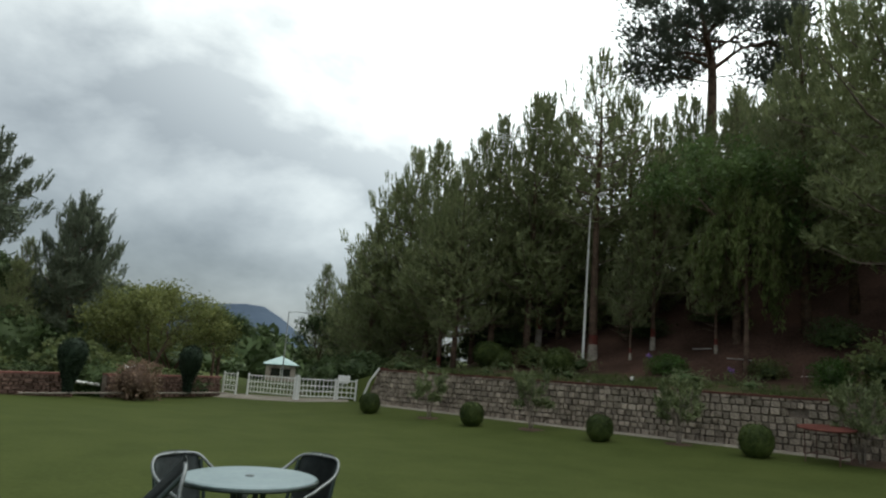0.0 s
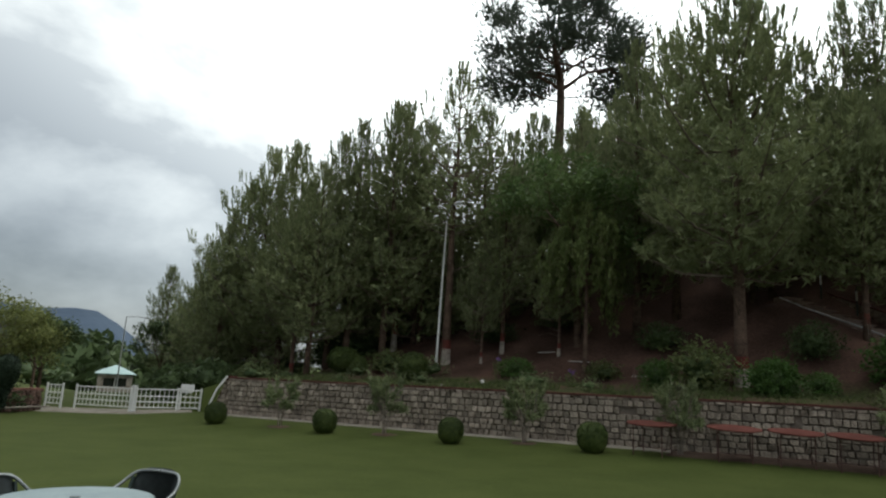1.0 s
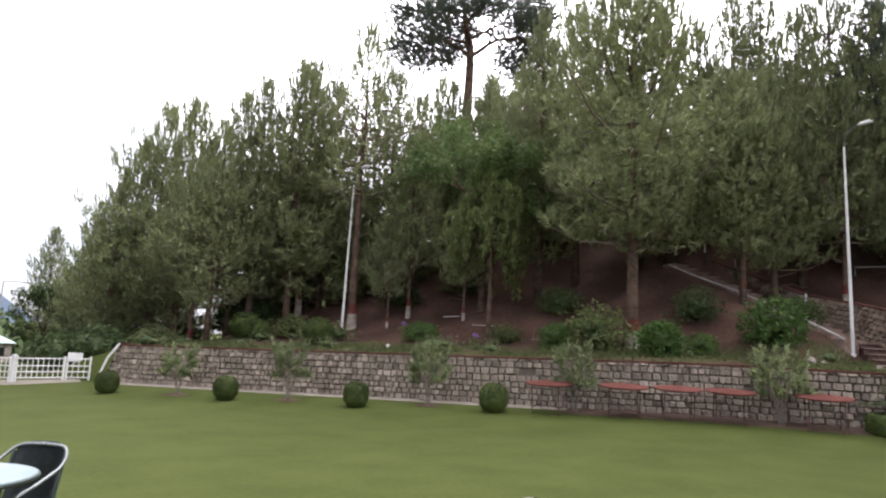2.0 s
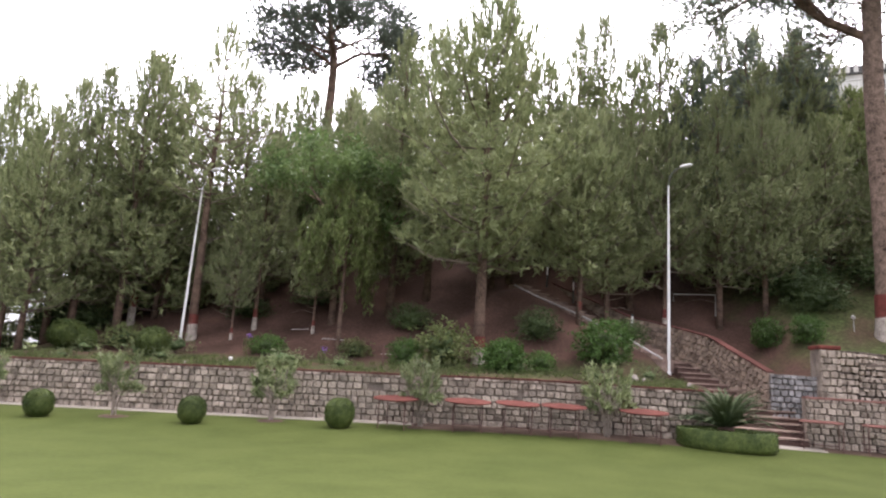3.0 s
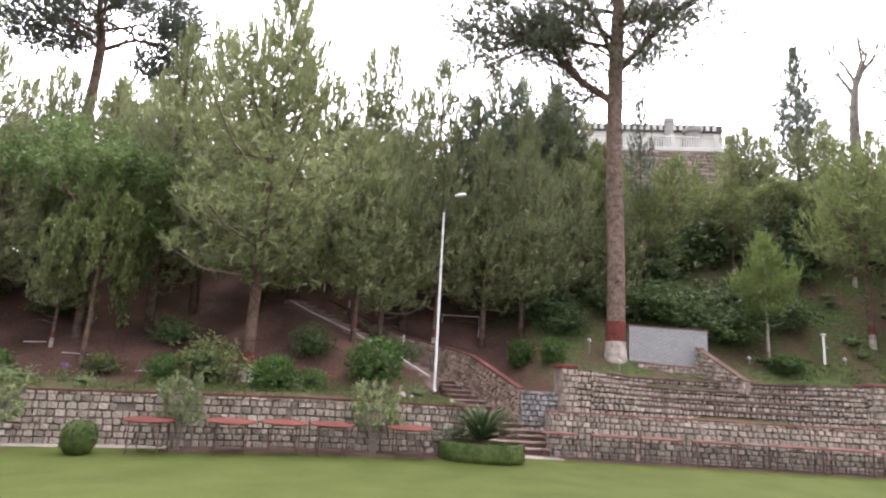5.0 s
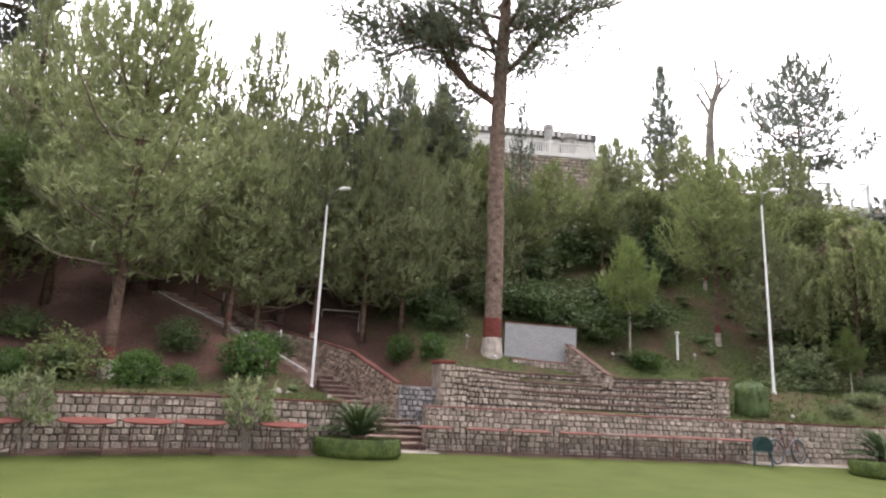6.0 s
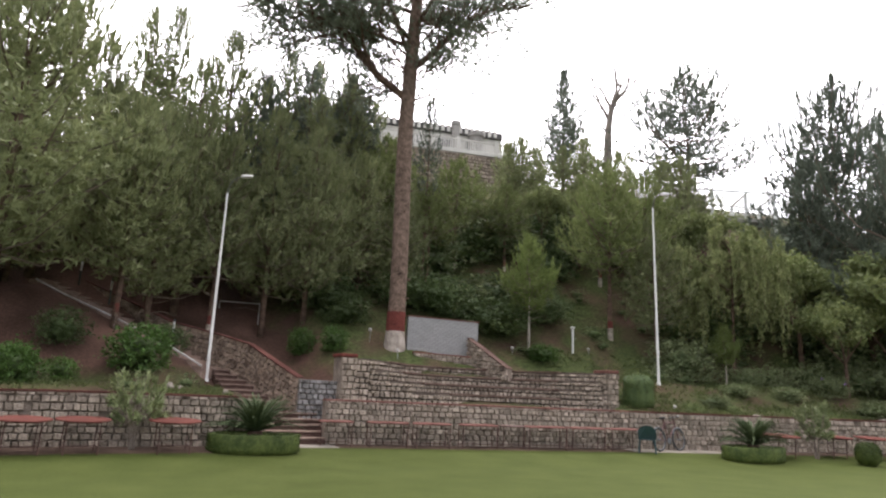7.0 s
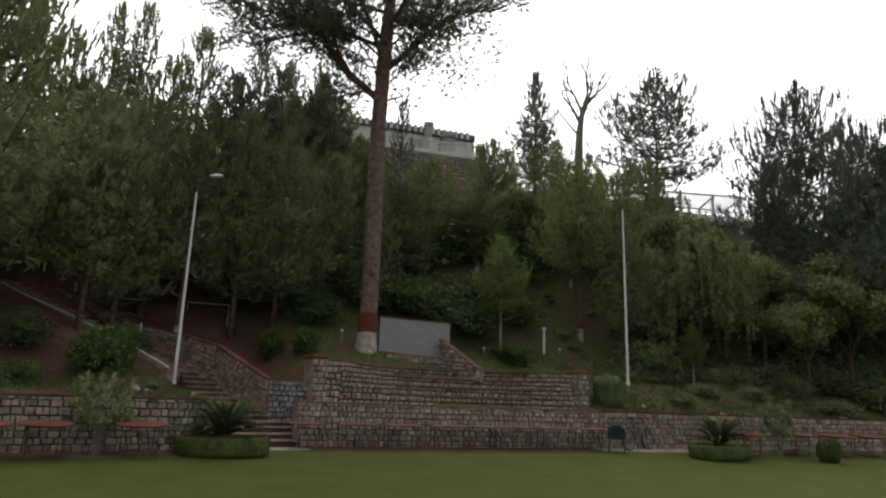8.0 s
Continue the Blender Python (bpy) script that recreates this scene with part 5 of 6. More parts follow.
def young_tree(seed):
    """A slim young tree with several stems and a crown of upright leafy shoots."""
    r, rs = random.Random(seed), np.random.RandomState(seed)
    ob = thing("young_tree", (0, 0, 0), "slim young tree with grey-green leaves before the wall", "tree", "young trees before the wall")
    c, ax = [], []
    for k in range(4):
        a = k * 1.57 + r.uniform(-.5, .5)
        q = Vector((math.cos(a), math.sin(a), 0))
        pts = [q * .04 - Vector((0, 0, .1)), q * .07 + Vector((0, 0, .35)), q * .14 + Vector((0, 0, .66))]
        bm = bmesh.new()
        tube(bm, pts, [.02, .016, .012], 6, caps=False)
        for m in range(9):
            b = a + r.uniform(-1.3, 1.3)
            e = pts[2] + Vector((math.cos(b) * r.uniform(.1, .5), math.sin(b) * r.uniform(.02, .5), r.uniform(-.08, 1.0)))
            h = pts[2].lerp(e, .5) + Vector((math.cos(b), math.sin(b), 0)) * .06
            tube(bm, [pts[2].lerp(pts[1], r.random() * .5), h, e], [.012, .009, .004], 4, caps=False)
            for n in range(9):
                t = r.uniform(.1, 1)
                c.append(h.lerp(e, t) + Vector((r.uniform(-.06, .06), r.uniform(-.06, .06), r.uniform(-.05, .05))))
                ax.append(Vector((math.cos(b) * .4 + r.uniform(-.4, .4), math.sin(b) * .4 + r.uniform(-.4, .4), .8)).normalized())
        part("stem", bm, M_BARK_PALE, ob)
    cloud_mesh("leaves", [blades(rs, c, ax, 5, .17, .045, .5, .1), leaf_cloud(rs, c, 1, .1, .045)], M_LEAF_GREY, ob)
    return ob


M_BARK_PALE = material("pale_bark", (0.10, 0.08, 0.064), (0.25, 0.21, 0.175), 0.9, 5.0, 25.0, 0.5)
tree_a, tree_b = young_tree(101), young_tree(102)
for n, (x, y, s) in enumerate(((-14.4, 15.6, .92), (-10.8, 16.0, 1.0), (-6.8, 16.7, 1.0), (-2.9, 17.0, 1.06), (1.8, 17.4, 1.1), (23.6, 14.0, 1.15))):
    copy_thing((tree_a, tree_b)[n % 2], pose(x, y, lawn_at(x, y), 0, 0, rng.uniform(0, 360)) @ Matrix.Diagonal((s, s, s, 1)))
for n, (x, y) in enumerate(((-14.4, 15.6), (-10.8, 16.0), (-6.8, 16.7), (-2.9, 17.0), (1.8, 17.4))):
    bm = bmesh.new()
    ring = []
    for k in range(18):
        a = 2 * math.pi * k / 18
        q = .33 + .14 * noise.noise(Vector((math.cos(a) * 1.6, math.sin(a) * 1.6, n * 3.0)))
        px, py = x + q * 1.25 * math.cos(a), y + q * .8 * math.sin(a)
        ring.append(bm.verts.new((px, py, lawn_at(px, py) + .004)))
    hub = bm.verts.new((x, y, lawn_at(x, y) + .03))
    for k in range(18):
        bm.faces.new((ring[k], ring[(k + 1) % 18], hub))
    tagged(part("soil_bed", bm, M_SOIL), "bare brown soil dug round a young tree", "soil", kind="structure")
discard(tree_a)
discard(tree_b)


# ---- lamps on tall white poles ----
def street_lamp(x, y, high, lean=0.0):
    z = ground_z(x, y)
    ob = thing("street_lamp", (x, y, z - .05), "white steel lamp pole with a curved arm and oval head", "street lamp", "lamp poles on the bank")
    ob.rotation_euler = (0, radians(lean), 0)
    part("pole", tube(bmesh.new(), [(0, 0, -.2), (0, 0, high * .5), (0, 0, high)], [.056, .046, .03], 12), M_WHITE, ob)
    part("base_collar", lathe(bmesh.new(), [(.085, -.05), (.085, .1), (.065, .13)], 14), M_WHITE, ob)
    part("arm", tube(bmesh.new(), arc_points([(0, 0, high - .05), (.06, -.02, high + .35), (.28, -.1, high + .62), (.46, -.16, high + .68)], 5), .013, 8), M_ARM, ob, "thin dark curved arm")
    head = bmesh.new()
    bmesh.ops.create_uvsphere(head, u_segments=14, v_segments=8, radius=1)
    bmesh.ops.transform(head, matrix=pose(.58, -.2, high + .7, 0, -8, -20) @ Matrix.Diagonal((.23, .11, .07, 1)), verts=head.verts)
    part("lamp_head", head, M_WHITE, ob, "pale oval lamp head", smooth=True)


M_ARM = material("weathered_arm", (0.05, 0.05, 0.05), (0.11, 0.11, 0.11), 0.6, 4.0, 30.0, 0.1)
M_GREY_STEEL = material("grey_steel", (0.22, 0.22, 0.22), (0.36, 0.36, 0.36), 0.45, 4.0, 30.0, 0.1, metal=0.6)
street_lamp(-13.6, 23.6, 6.3, 1.0)
street_lamp(4.5, 23.7, 6.75, -.3)
street_lamp(21.9, 19.5, 7.75, -.4)


# ---- red tables ----
M_TABLE_RED = material("red_table_top", (0.075, 0.027, 0.021), (0.135, 0.05, 0.04), 0.88, 1.5, 14.0, 0.15, vary=0.1)
M_TABLE_OLD = material("faded_table_top", (0.075, 0.032, 0.026), (0.15, 0.07, 0.058), 0.88, 1.5, 14.0, 0.2, vary=0.12)
M_RUST = material("rusty_legs", (0.045, 0.02, 0.015), (0.10, 0.045, 0.034), 0.75, 6.0, 40.0, 0.3)


def round_table():
    ob = thing("round_table", (0, 0, 0), "round red-topped folding table on thin rusty legs", "table", "red tables along the wall")
    part("tabletop", lathe(bmesh.new(), [(.66, .715), (.7, .722), (.705, .738), (.7, .752), (.64, .756)], 40), M_TABLE_RED, ob)
    for sx in (-1, 1):
        for sy in (-1, 1):
            part("leg", tube(bmesh.new(), [(sx * .42, sy * .34, -.01), (sx * .42, sy * .34, .715)], .016, 7), M_RUST, ob)
        part("cross_bar", tube(bmesh.new(), [(sx * .42, -.34, .16), (sx * .42, .34, .16)], .012, 6), M_RUST, ob)
    part("cross_bar", tube(bmesh.new(), [(-.42, 0, .16), (.42, 0, .16)], .012, 6), M_RUST, ob)
    part("apron", tube(bmesh.new(), [(-.42, -.34, .69), (.42, -.34, .69), (.42, .34, .69), (-.42, .34, .69), (-.42, -.34, .69)], .014, 5), M_RUST, ob)
    return ob


def long_table():
    ob = thing("long_table", (0, 0, 0), "faded red round-ended table on rusty legs before the terrace", "table", "tables before the terrace")
    oval = bmesh.new()
    rings = [[oval.verts.new((x * .68 * math.copysign(abs(math.cos(a)) ** .6, math.cos(a)), x * .28 * math.copysign(abs(math.sin(a)) ** .6, math.sin(a)), z)) for a in np.linspace(0, 2 * math.pi, 33)[:-1]] for x, z in ((.985, .72), (1, .728), (1, .747), (.985, .755))]
    for lo, hi in zip(rings, rings[1:]):
        for k in range(32):
            oval.faces.new((lo[k], lo[(k + 1) % 32], hi[(k + 1) % 32], hi[k]))
    oval.faces.new(rings[-1])
    oval.faces.new(rings[0][::-1])
    part("tabletop", oval, M_TABLE_OLD, ob)
    for sx in (-1, 1):
        for sy in (-1, 1):
            part("leg", tube(bmesh.new(), [(sx * .6, sy * .22, -.01), (sx * .6, sy * .22, .72)], .017, 7), M_RUST, ob)
        part("cross_bar", tube(bmesh.new(), [(sx * .6, -.22, .14), (sx * .6, .22, .14)], .012, 6), M_RUST, ob)
    part("cross_bar", tube(bmesh.new(), [(-.6, .22, .14), (.6, .22, .14)], .012, 6), M_RUST, ob)
    return ob


tb = round_table()
for x, y, s in ((-3.5, 16.75, .84), (-1.7, 16.9, .84), (-.45, 16.95, .8), (.7, 17.0, .8), (2.65, 17.1, .84), (22.3, 14.6, 1.0), (24.8, 14.2, 1.0), (26.6, 13.6, 1.0), (28.3, 13.2, 1.0)):
    copy_thing(tb, pose(x, y, lawn_at(x, y), 3.4, 0, rng.uniform(-12, 12)) @ Matrix.Diagonal((s, s, 1, 1)))
discard(tb)
tb = long_table()
for u, k in ((.014, .74), (.16, .94), (.29, .89), (.434, .94), (.655, 1.12), (.797, 1.0), (.932, .92)):
    copy_thing(tb, pose(7.1 + 10.5 * u, 19.0 - 1.9 * u - .55, -.04, 2.5, 0, -10.3 + rng.uniform(-2, 2)) @ Matrix.Diagonal((k, 1, 1, 1)))
bare = copy_thing(tb, pose(7.1 + 10.5 * .545, 19.0 - 1.9 * .545 - .5, -.04, 2.5, 0, -9.5) @ Matrix.Diagonal((.62, .9, 1, 1)))
tagged(bare, "rusty brown table frame with a bare rusted top", "table")
for piece in bare.children:
    if piece.name.startswith("tabletop"):
        piece.data = piece.data.copy()
        piece.data.materials[0] = M_RUST
discard(tb)


# ---- garden table and sling chairs near the camera ----
M_TABLE_TOP = material("pale_blue_table_top", (0.11, 0.155, 0.16), (0.18, 0.23, 0.235), 0.4, 3.0, 30.0, 0.05)
M_SLING = material("dark_sling_cloth", (0.016, 0.022, 0.022), (0.036, 0.045, 0.045), 0.7, 20.0, 160.0, 0.3)
M_ALU = material("silver_tube", (0.12, 0.13, 0.13), (0.22, 0.23, 0.23), 0.45, 6.0, 40.0, 0.05, metal=0.7)
M_DARK_TUBE = material("dark_metal", (0.012, 0.02, 0.018), (0.035, 0.05, 0.045), 0.4, 6.0, 40.0, 0.05, metal=0.3)


def garden_table(x, y):
    ob = thing("garden_table", (x, y, lawn_at(x, y)), "round pale blue-grey garden table with a parasol hole", "table")
    ob.matrix_basis = ob.matrix_basis @ Matrix.Rotation(radians(1.6), 4, Vector((-.54, -.84, 0))) @ Matrix.Diagonal((.92, .92, 1, 1))
    bm = bmesh.new()
    prof = [(.018, .722), (.43, .722), (.452, .716), (.456, .702), (.44, .69), (.018, .69)]
    rings = [[bm.verts.new((r * math.cos(2 * math.pi * k / 48), r * math.sin(2 * math.pi * k / 48), z)) for k in range(48)] for r, z in prof]
    for a, b in zip(rings, rings[1:] + rings[:1]):
        for k in range(48):
            bm.faces.new((a[k], b[k], b[(k + 1) % 48], a[(k + 1) % 48]))
    bmesh.ops.recalc_face_normals(bm, faces=bm.faces)
    part("tabletop", bm, M_TABLE_TOP, ob)
    part("parasol_hole_ring", lathe(bmesh.new(), [(.028, .7), (.032, .724), (.026, .727)], 16), M_DARK_TUBE, ob, "dark parasol hole")
    part("rim", tube(bmesh.new(), [(.455 * math.cos(a), .455 * math.sin(a), .7) for a in np.linspace(0, 2 * math.pi, 49)], .012, 6, False), M_DARK_TUBE, ob, "dark metal rim")
    for k in range(4):
        a = k * math.pi / 2 + .5
        d = Vector((math.cos(a), math.sin(a), 0))
        part("leg", tube(bmesh.new(), arc_points([d * .12 + Vector((0, 0, .69)), d * .1 + Vector((0, 0, .4)), d * .2 + Vector((0, 0, .15)), d * .36 + Vector((0, 0, .0))], 4), .02, 8), M_DARK_TUBE, ob)


def sling_chair():
    ob = thing("garden_chair", (0, 0, 0), "dark sling garden chair with curved silver tube arms", "chair", "chairs round the garden table")
    for sx in (-1, 1):
        pts = arc_points([(sx * .24, .26, 0), (sx * .255, .25, .3), (sx * .275, .2, .58), (sx * .29, .02, .66), (sx * .28, -.2, .74), (sx * .2, -.31, .835), (sx * .0, -.335, .85)], 6)
        part("arm_frame", tube(bmesh.new(), pts, .0125, 9), M_ALU, ob, "curved silver arm tube", smooth=True)
        part("rear_leg", tube(bmesh.new(), arc_points([(sx * .24, -.3, 0), (sx * .235, -.2, .42), (sx * .22, -.29, .8)], 5), .015, 8), M_DARK_TUBE, ob)
        part("seat_rail", tube(bmesh.new(), [(sx * .235, .24, .42), (sx * .235, -.2, .4)], .014, 8), M_DARK_TUBE, ob)
    part("front_bar", tube(bmesh.new(), [(-.24, .25, .4), (.24, .25, .4)], .013, 8), M_DARK_TUBE, ob)
    for nm, rows in (("seat", [(.26, .43), (.1, .415), (-.06, .405), (-.2, .42)]), ("backrest", [(-.19, .42), (-.235, .55), (-.275, .7), (-.31, .83), (-.345, .866)])):
        bm = bmesh.new()
        grid = []
        for y, z in rows:
            w = .225 if nm == "seat" else .12 if z > .84 else .212
            grid.append([bm.verts.new((w * u, y - (.025 * (1 - u * u) if nm == "backrest" else 0), z - (.02 * (1 - u * u) if nm == "seat" else 0))) for u in np.linspace(-1, 1, 7)])
        for a, b in zip(grid, grid[1:]):
            for k in range(6):
                bm.faces.new((a[k], a[k + 1], b[k + 1], b[k]))
        bmesh.ops.solidify(bm, geom=bm.faces[:], thickness=.008)
        part(nm, bm, M_SLING, ob, smooth=True)
    return ob


garden_table(-3.68, 2.39)
chair = sling_chair()
for x, y, rz, tip, tall, up in ((-3.90, 2.87, 195, 0, .905, 0), (-4.16, 2.33, -84, 0, .905, 0), (-3.75, 1.46, -26, -57, .9, .2), (-.70, 3.78, 3, 0, .93, 0)):
    copy_thing(chair, pose(x, y, lawn_at(x, y) - .01 + up, tip, 0, rz) @ Matrix.Diagonal((.8, .97, tall, 1)))
discard(chair)


# ---- strip, pipes and rails by the walls ----
def strips():
    for nm, line, a, b, mat, label in (
            ("pavement", [(-18.9, 17.29), (-10, 17.63), (-3.2, 17.9)], -.62, .04, M_PATH, "pale concrete strip along the wall foot"),
            ("pavement_2", [(-3.2, 17.9), (.5, 18.04), (4.5, 18.19)], -1.3, .04, M_SOIL, "bare brown soil under the tables"),
            ("pavement_3", [(7.2, 18.97), (12, 18.1), (17.3, 17.15)], -.95, .04, M_SOIL, "bare brown soil before the terrace wall"),
            ("pavement_4", [(17.3, 17.15), (19, 16.77), (21, 16.3)], -.9, .04, M_PATH, "pale concrete strip by the wall"),
            ("pavement_5", [(21.0, 16.3), (26, 15.13), (31, 13.95)], -1.0, .04, M_SOIL, "bare brown soil under the far tables"),
            ("pavement_6", [(5.2, 18.75), (7.3, 18.75)], -.75, .05, M_PATH, "pale concrete slab at the foot of the steps"),
            ("pavement_7", [(-25.4, 14.1), (-23.2, 14.75), (-21.2, 15.5), (-20.0, 17.0)], -.45, .9, M_PATH, "pale concrete drive under the gate")):
        line = [(u[0] + (v[0] - u[0]) * k / 5, u[1] + (v[1] - u[1]) * k / 5) for u, v in zip(line, line[1:]) for k in range(5)] + [line[-1]]
        bm = bmesh.new()
        n = len(line)
        rows = []
        for i, p in enumerate(line):
            q, r = line[max(i - 1, 0)], line[min(i + 1, n - 1)]
            d = Vector((r[0] - q[0], r[1] - q[1], 0)).normalized()
            sd = Vector((-d.y, d.x, 0))
            ring = []
            for k in range(5):
                o = a + (b - a) * k / 4 + (.08 * noise.noise(Vector((p[0] * 1.3, p[1], 0))) if k == 0 else 0)
                c = Vector((*p, 0)) + sd * o
                ring.append(bm.verts.new((c.x, c.y, lawn_at(c.x, min(c.y, foot(c.x))) + (.022 if k else -.03))))
            rows.append(ring)
        for u, v in zip(rows, rows[1:]):
            for k in range(4):
                bm.faces.new((u[k], v[k], v[k + 1], u[k + 1]))
        tagged(part(nm, bm, mat), label, "pavement", kind="structure")


strips()


M_DULL = material("dull_white_paint", (0.30, 0.28, 0.26), (0.48, 0.46, 0.43), 0.7, 3.0, 25.0, 0.2)


def on_hill(x, y, up=0.0):
    return Vector((x, y, ground_z(x, y) + up))


def pipe(name, pts, r, mat, label, category="pipe"):
    ob = thing(name, pts[0], label, category)
    o = Vector(pts[0])
    part("tube", tube(bmesh.new(), [Vector(p) - o for p in pts], r, 8), mat, ob)
    return ob


pipe("edge_pipe", [(4.24, 23.45, 2.2), (3.09, 24.5, 2.95), (1.5, 25.97, 3.8), (-.22, 27.55, 4.65), (-1.1, 28.36, 5.15)], .032, M_DULL, "pale painted pipe edging the upper steps")
for x, y in ((3.55, 25.9), (1.4, 27.9), (.3, 28.8)):
    z = ground_z(x, y)
    post = thing("rail_post", (x, y, z), "short black and white rail post by the steps", "post", "rail posts by the steps")
    part("post", tube(bmesh.new(), [(0, 0, -.1), (0, 0, 1.0)], .03, 8), M_DARK_TUBE, post)
    part("white_band", tube(bmesh.new(), [(0, 0, .55), (0, 0, .9)], .033, 8), M_WHITE, post)
for a, b in (((-5.6, 23.4), (-5.0, 23.4)), ((-8.2, 24.3), (-7.3, 24.3)), ((-9.7, 25.0), (-9.0, 25.0))):
    pipe("ground_pipe", [on_hill(*a, .12), on_hill((a[0] + b[0]) / 2, (a[1] + b[1]) / 2, .12), on_hill(*b, .12)], .013, M_DULL, "thin white pipe lying on the slope")
pipe("slope_rail", [(5.63, 28.75, ground_z(5.63, 28.75) - .05), (5.63, 28.75, max(5.1, ground_z(5.63, 28.75) + .1)), (7.24, 28.39, max(5.1, ground_z(7.24, 28.39) + .1)), (7.24, 28.39, ground_z(7.24, 28.39) - .05)], .024, M_DULL, "low bent white pipe rail on the slope", "rail")
pipe("drain_pipe", [(-18.62, 17.22, .93), (-18.9, 17.05, .45), (-19.15, 16.92, -.3)], .04, M_WHITE, "white pipe slanting down the wall end")
lone_wall("wall_11", [(-19.35, 17.5), (-18.62, 17.3)], [-.5, -.5], [-.2, .9], "sloping rubble-stone end of the retaining wall", M_COPING)


def bollard_light(x, y, high):
    ob = thing("bollard_light", (x, y, ground_z(x, y)), "slim white bollard lamp on the bank", "lamp")
    part("post", tube(bmesh.new(), [(0, 0, -.1), (0, 0, high)], [.05, .045], 10), M_WHITE, ob)
    part("lamp_cap", lathe(bmesh.new(), [(.05, high), (.11, high + .03), (.11, high + .07), (.04, high + .1)], 14), M_WHITE, ob)
    part("bracket", tube(bmesh.new(), [(0, 0, high * .55), (.14, -.05, high * .6)], .02, 6), M_GREY_STEEL, ob)


def spot_light(x, y, up=.22):
    ob = thing("spot_light", (x, y, ground_z(x, y)), "small white garden spotlight on a stake", "lamp", "garden spotlights")
    part("stake", tube(bmesh.new(), [(0, 0, -.05), (0, 0, up)], .012, 6), M_GREY_STEEL, ob)
    bm = bmesh.new()
    lathe(bm, [(.03, -.07), (.05, -.04), (.07, .04), (.06, .06)], 14)
    bmesh.ops.transform(bm, matrix=pose(0, 0, up + .06, -55, 0, 30), verts=bm.verts)
    part("head", bm, M_DULL, ob)


bollard_light(20.8, 23.6, 1.15)
for x, y, u in ((11.0, 24.9, .45), (17.6, 24.0, .2), (21.6, 23.4, .2), (-9.8, 20.2, .03), (20.6, 17.6, .05), (11.55, 23.35, .3)):
    spot_light(x, y, u)
pipe("lamp_stake", [on_hill(-5.0, 21.2), on_hill(-5.0, 21.2, .75)], .03, M_RUST, "rusty stake with a small glass lamp", "lamp")


def rock(x, y, w, h, seed):
    bm = bmesh.new()
    bmesh.ops.create_icosphere(bm, subdivisions=3, radius=.5)
    for v in bm.verts:
        q = .85 + .3 * noise.noise(v.co * 2.4 + Vector((seed * 3.1, 0, 0)))
        v.co = Vector((v.co.x * w * q, v.co.y * w * .8 * q, v.co.z * h * q + h * .35))
    ob = part("rock", bm, M_ROCK, smooth=True)
    ob.location = on_hill(x, y)
    tagged(ob, "pale rounded rock on the bank", "rock", "pale rocks")


M_ROCK = material("pale_rock", (0.15, 0.13, 0.11), (0.31, 0.27, 0.235), 0.9, 4.0, 25.0, 0.6)
for n, (x, y, w, h) in enumerate(((2.9, 20.6, .32, .26), (3.2, 20.5, .18, .15), (4.3, 19.6, .22, .16), (8.0, 21.6, .3, .2), (8.25, 21.5, .22, .16), (23.5, 16.2, .4, .14), (30.0, 14.9, .5, .16), (-10.6, 18.8, .2, .12),
                                  (41.4, 27.9, 1.3, .7), (37.4, 26.7, .9, .7))):
    rock(x, y, w, h, n)

def flower(x, y, high):
    ob = thing("flowering_plant", on_hill(x, y), "slim plant with a small purple bloom", "flower", "purple flowers")
    part("stem", tube(bmesh.new(), [(0, 0, -.05), (.02, 0, high * .6), (0, 0, high)], [.012, .01, .008], 5), M_LEAF, ob)
    rs = np.random.RandomState(int(abs(x) * 10))
    cloud_mesh("leaves", [leaf_cloud(rs, [Vector((0, 0, high * q)) for q in (.15, .3, .45, .6, .75)], 14, .16, .06)], M_LEAF, ob)
    cloud_mesh("bloom", [leaf_cloud(rs, [Vector((0, 0, high)), Vector((.06, .03, high - .04))], 22, .07, .04)], M_PURPLE, ob)


M_PURPLE = material("purple_petals", (0.16, 0.08, 0.26), (0.32, 0.18, 0.48), 0.6, 6.0, 30.0, 0, leaf=0.3)
for x, y, high in ((-10.3, 22.4, .75), (-7.2, 21.6, .5), (30.2, 17.4, .8), (31.3, 17.0, .6)):
    flower(x, y, high)

# box hedge at the terrace end
rs = np.random.RandomState(131)
hedge = thing("box_hedge", (19.6, 18.35, ground_z(19.6, 18.35)), "clipped square green hedge beside the terrace", "hedge", rz=-8)
bm = box(bmesh.new(), (-.65, -.45, -.3), (.47, .5, 1.12), .26)
bmesh.ops.subdivide_edges(bm, edges=bm.edges[:], cuts=3, use_grid_fill=True)
for v in bm.verts:
    v.co += Vector((noise.noise(v.co * 5), noise.noise(v.co * 5 + Vector((7, 0, 0))), noise.noise(v.co * 5 + Vector((0, 7, 0))))) * .05
pts = [Vector(rs.uniform((-.68, -.5, .02), (.5, .52, 1.15))) for _ in range(9000)]
pts = [p for p in pts if (p.y < -.42 or p.z > 1.06 or abs(p.x + .09) > .53) and math.hypot(max(0, abs(p.x + .09) - .33), max(0, p.z - .88), max(0, -.2 - p.y)) < .29]
part("body", bm, M_LEAF_DARK, hedge, smooth=True)
cloud_mesh("leaves", [leaf_cloud(rs, pts, 1, .03, .035)], M_TOPIARY, hedge)


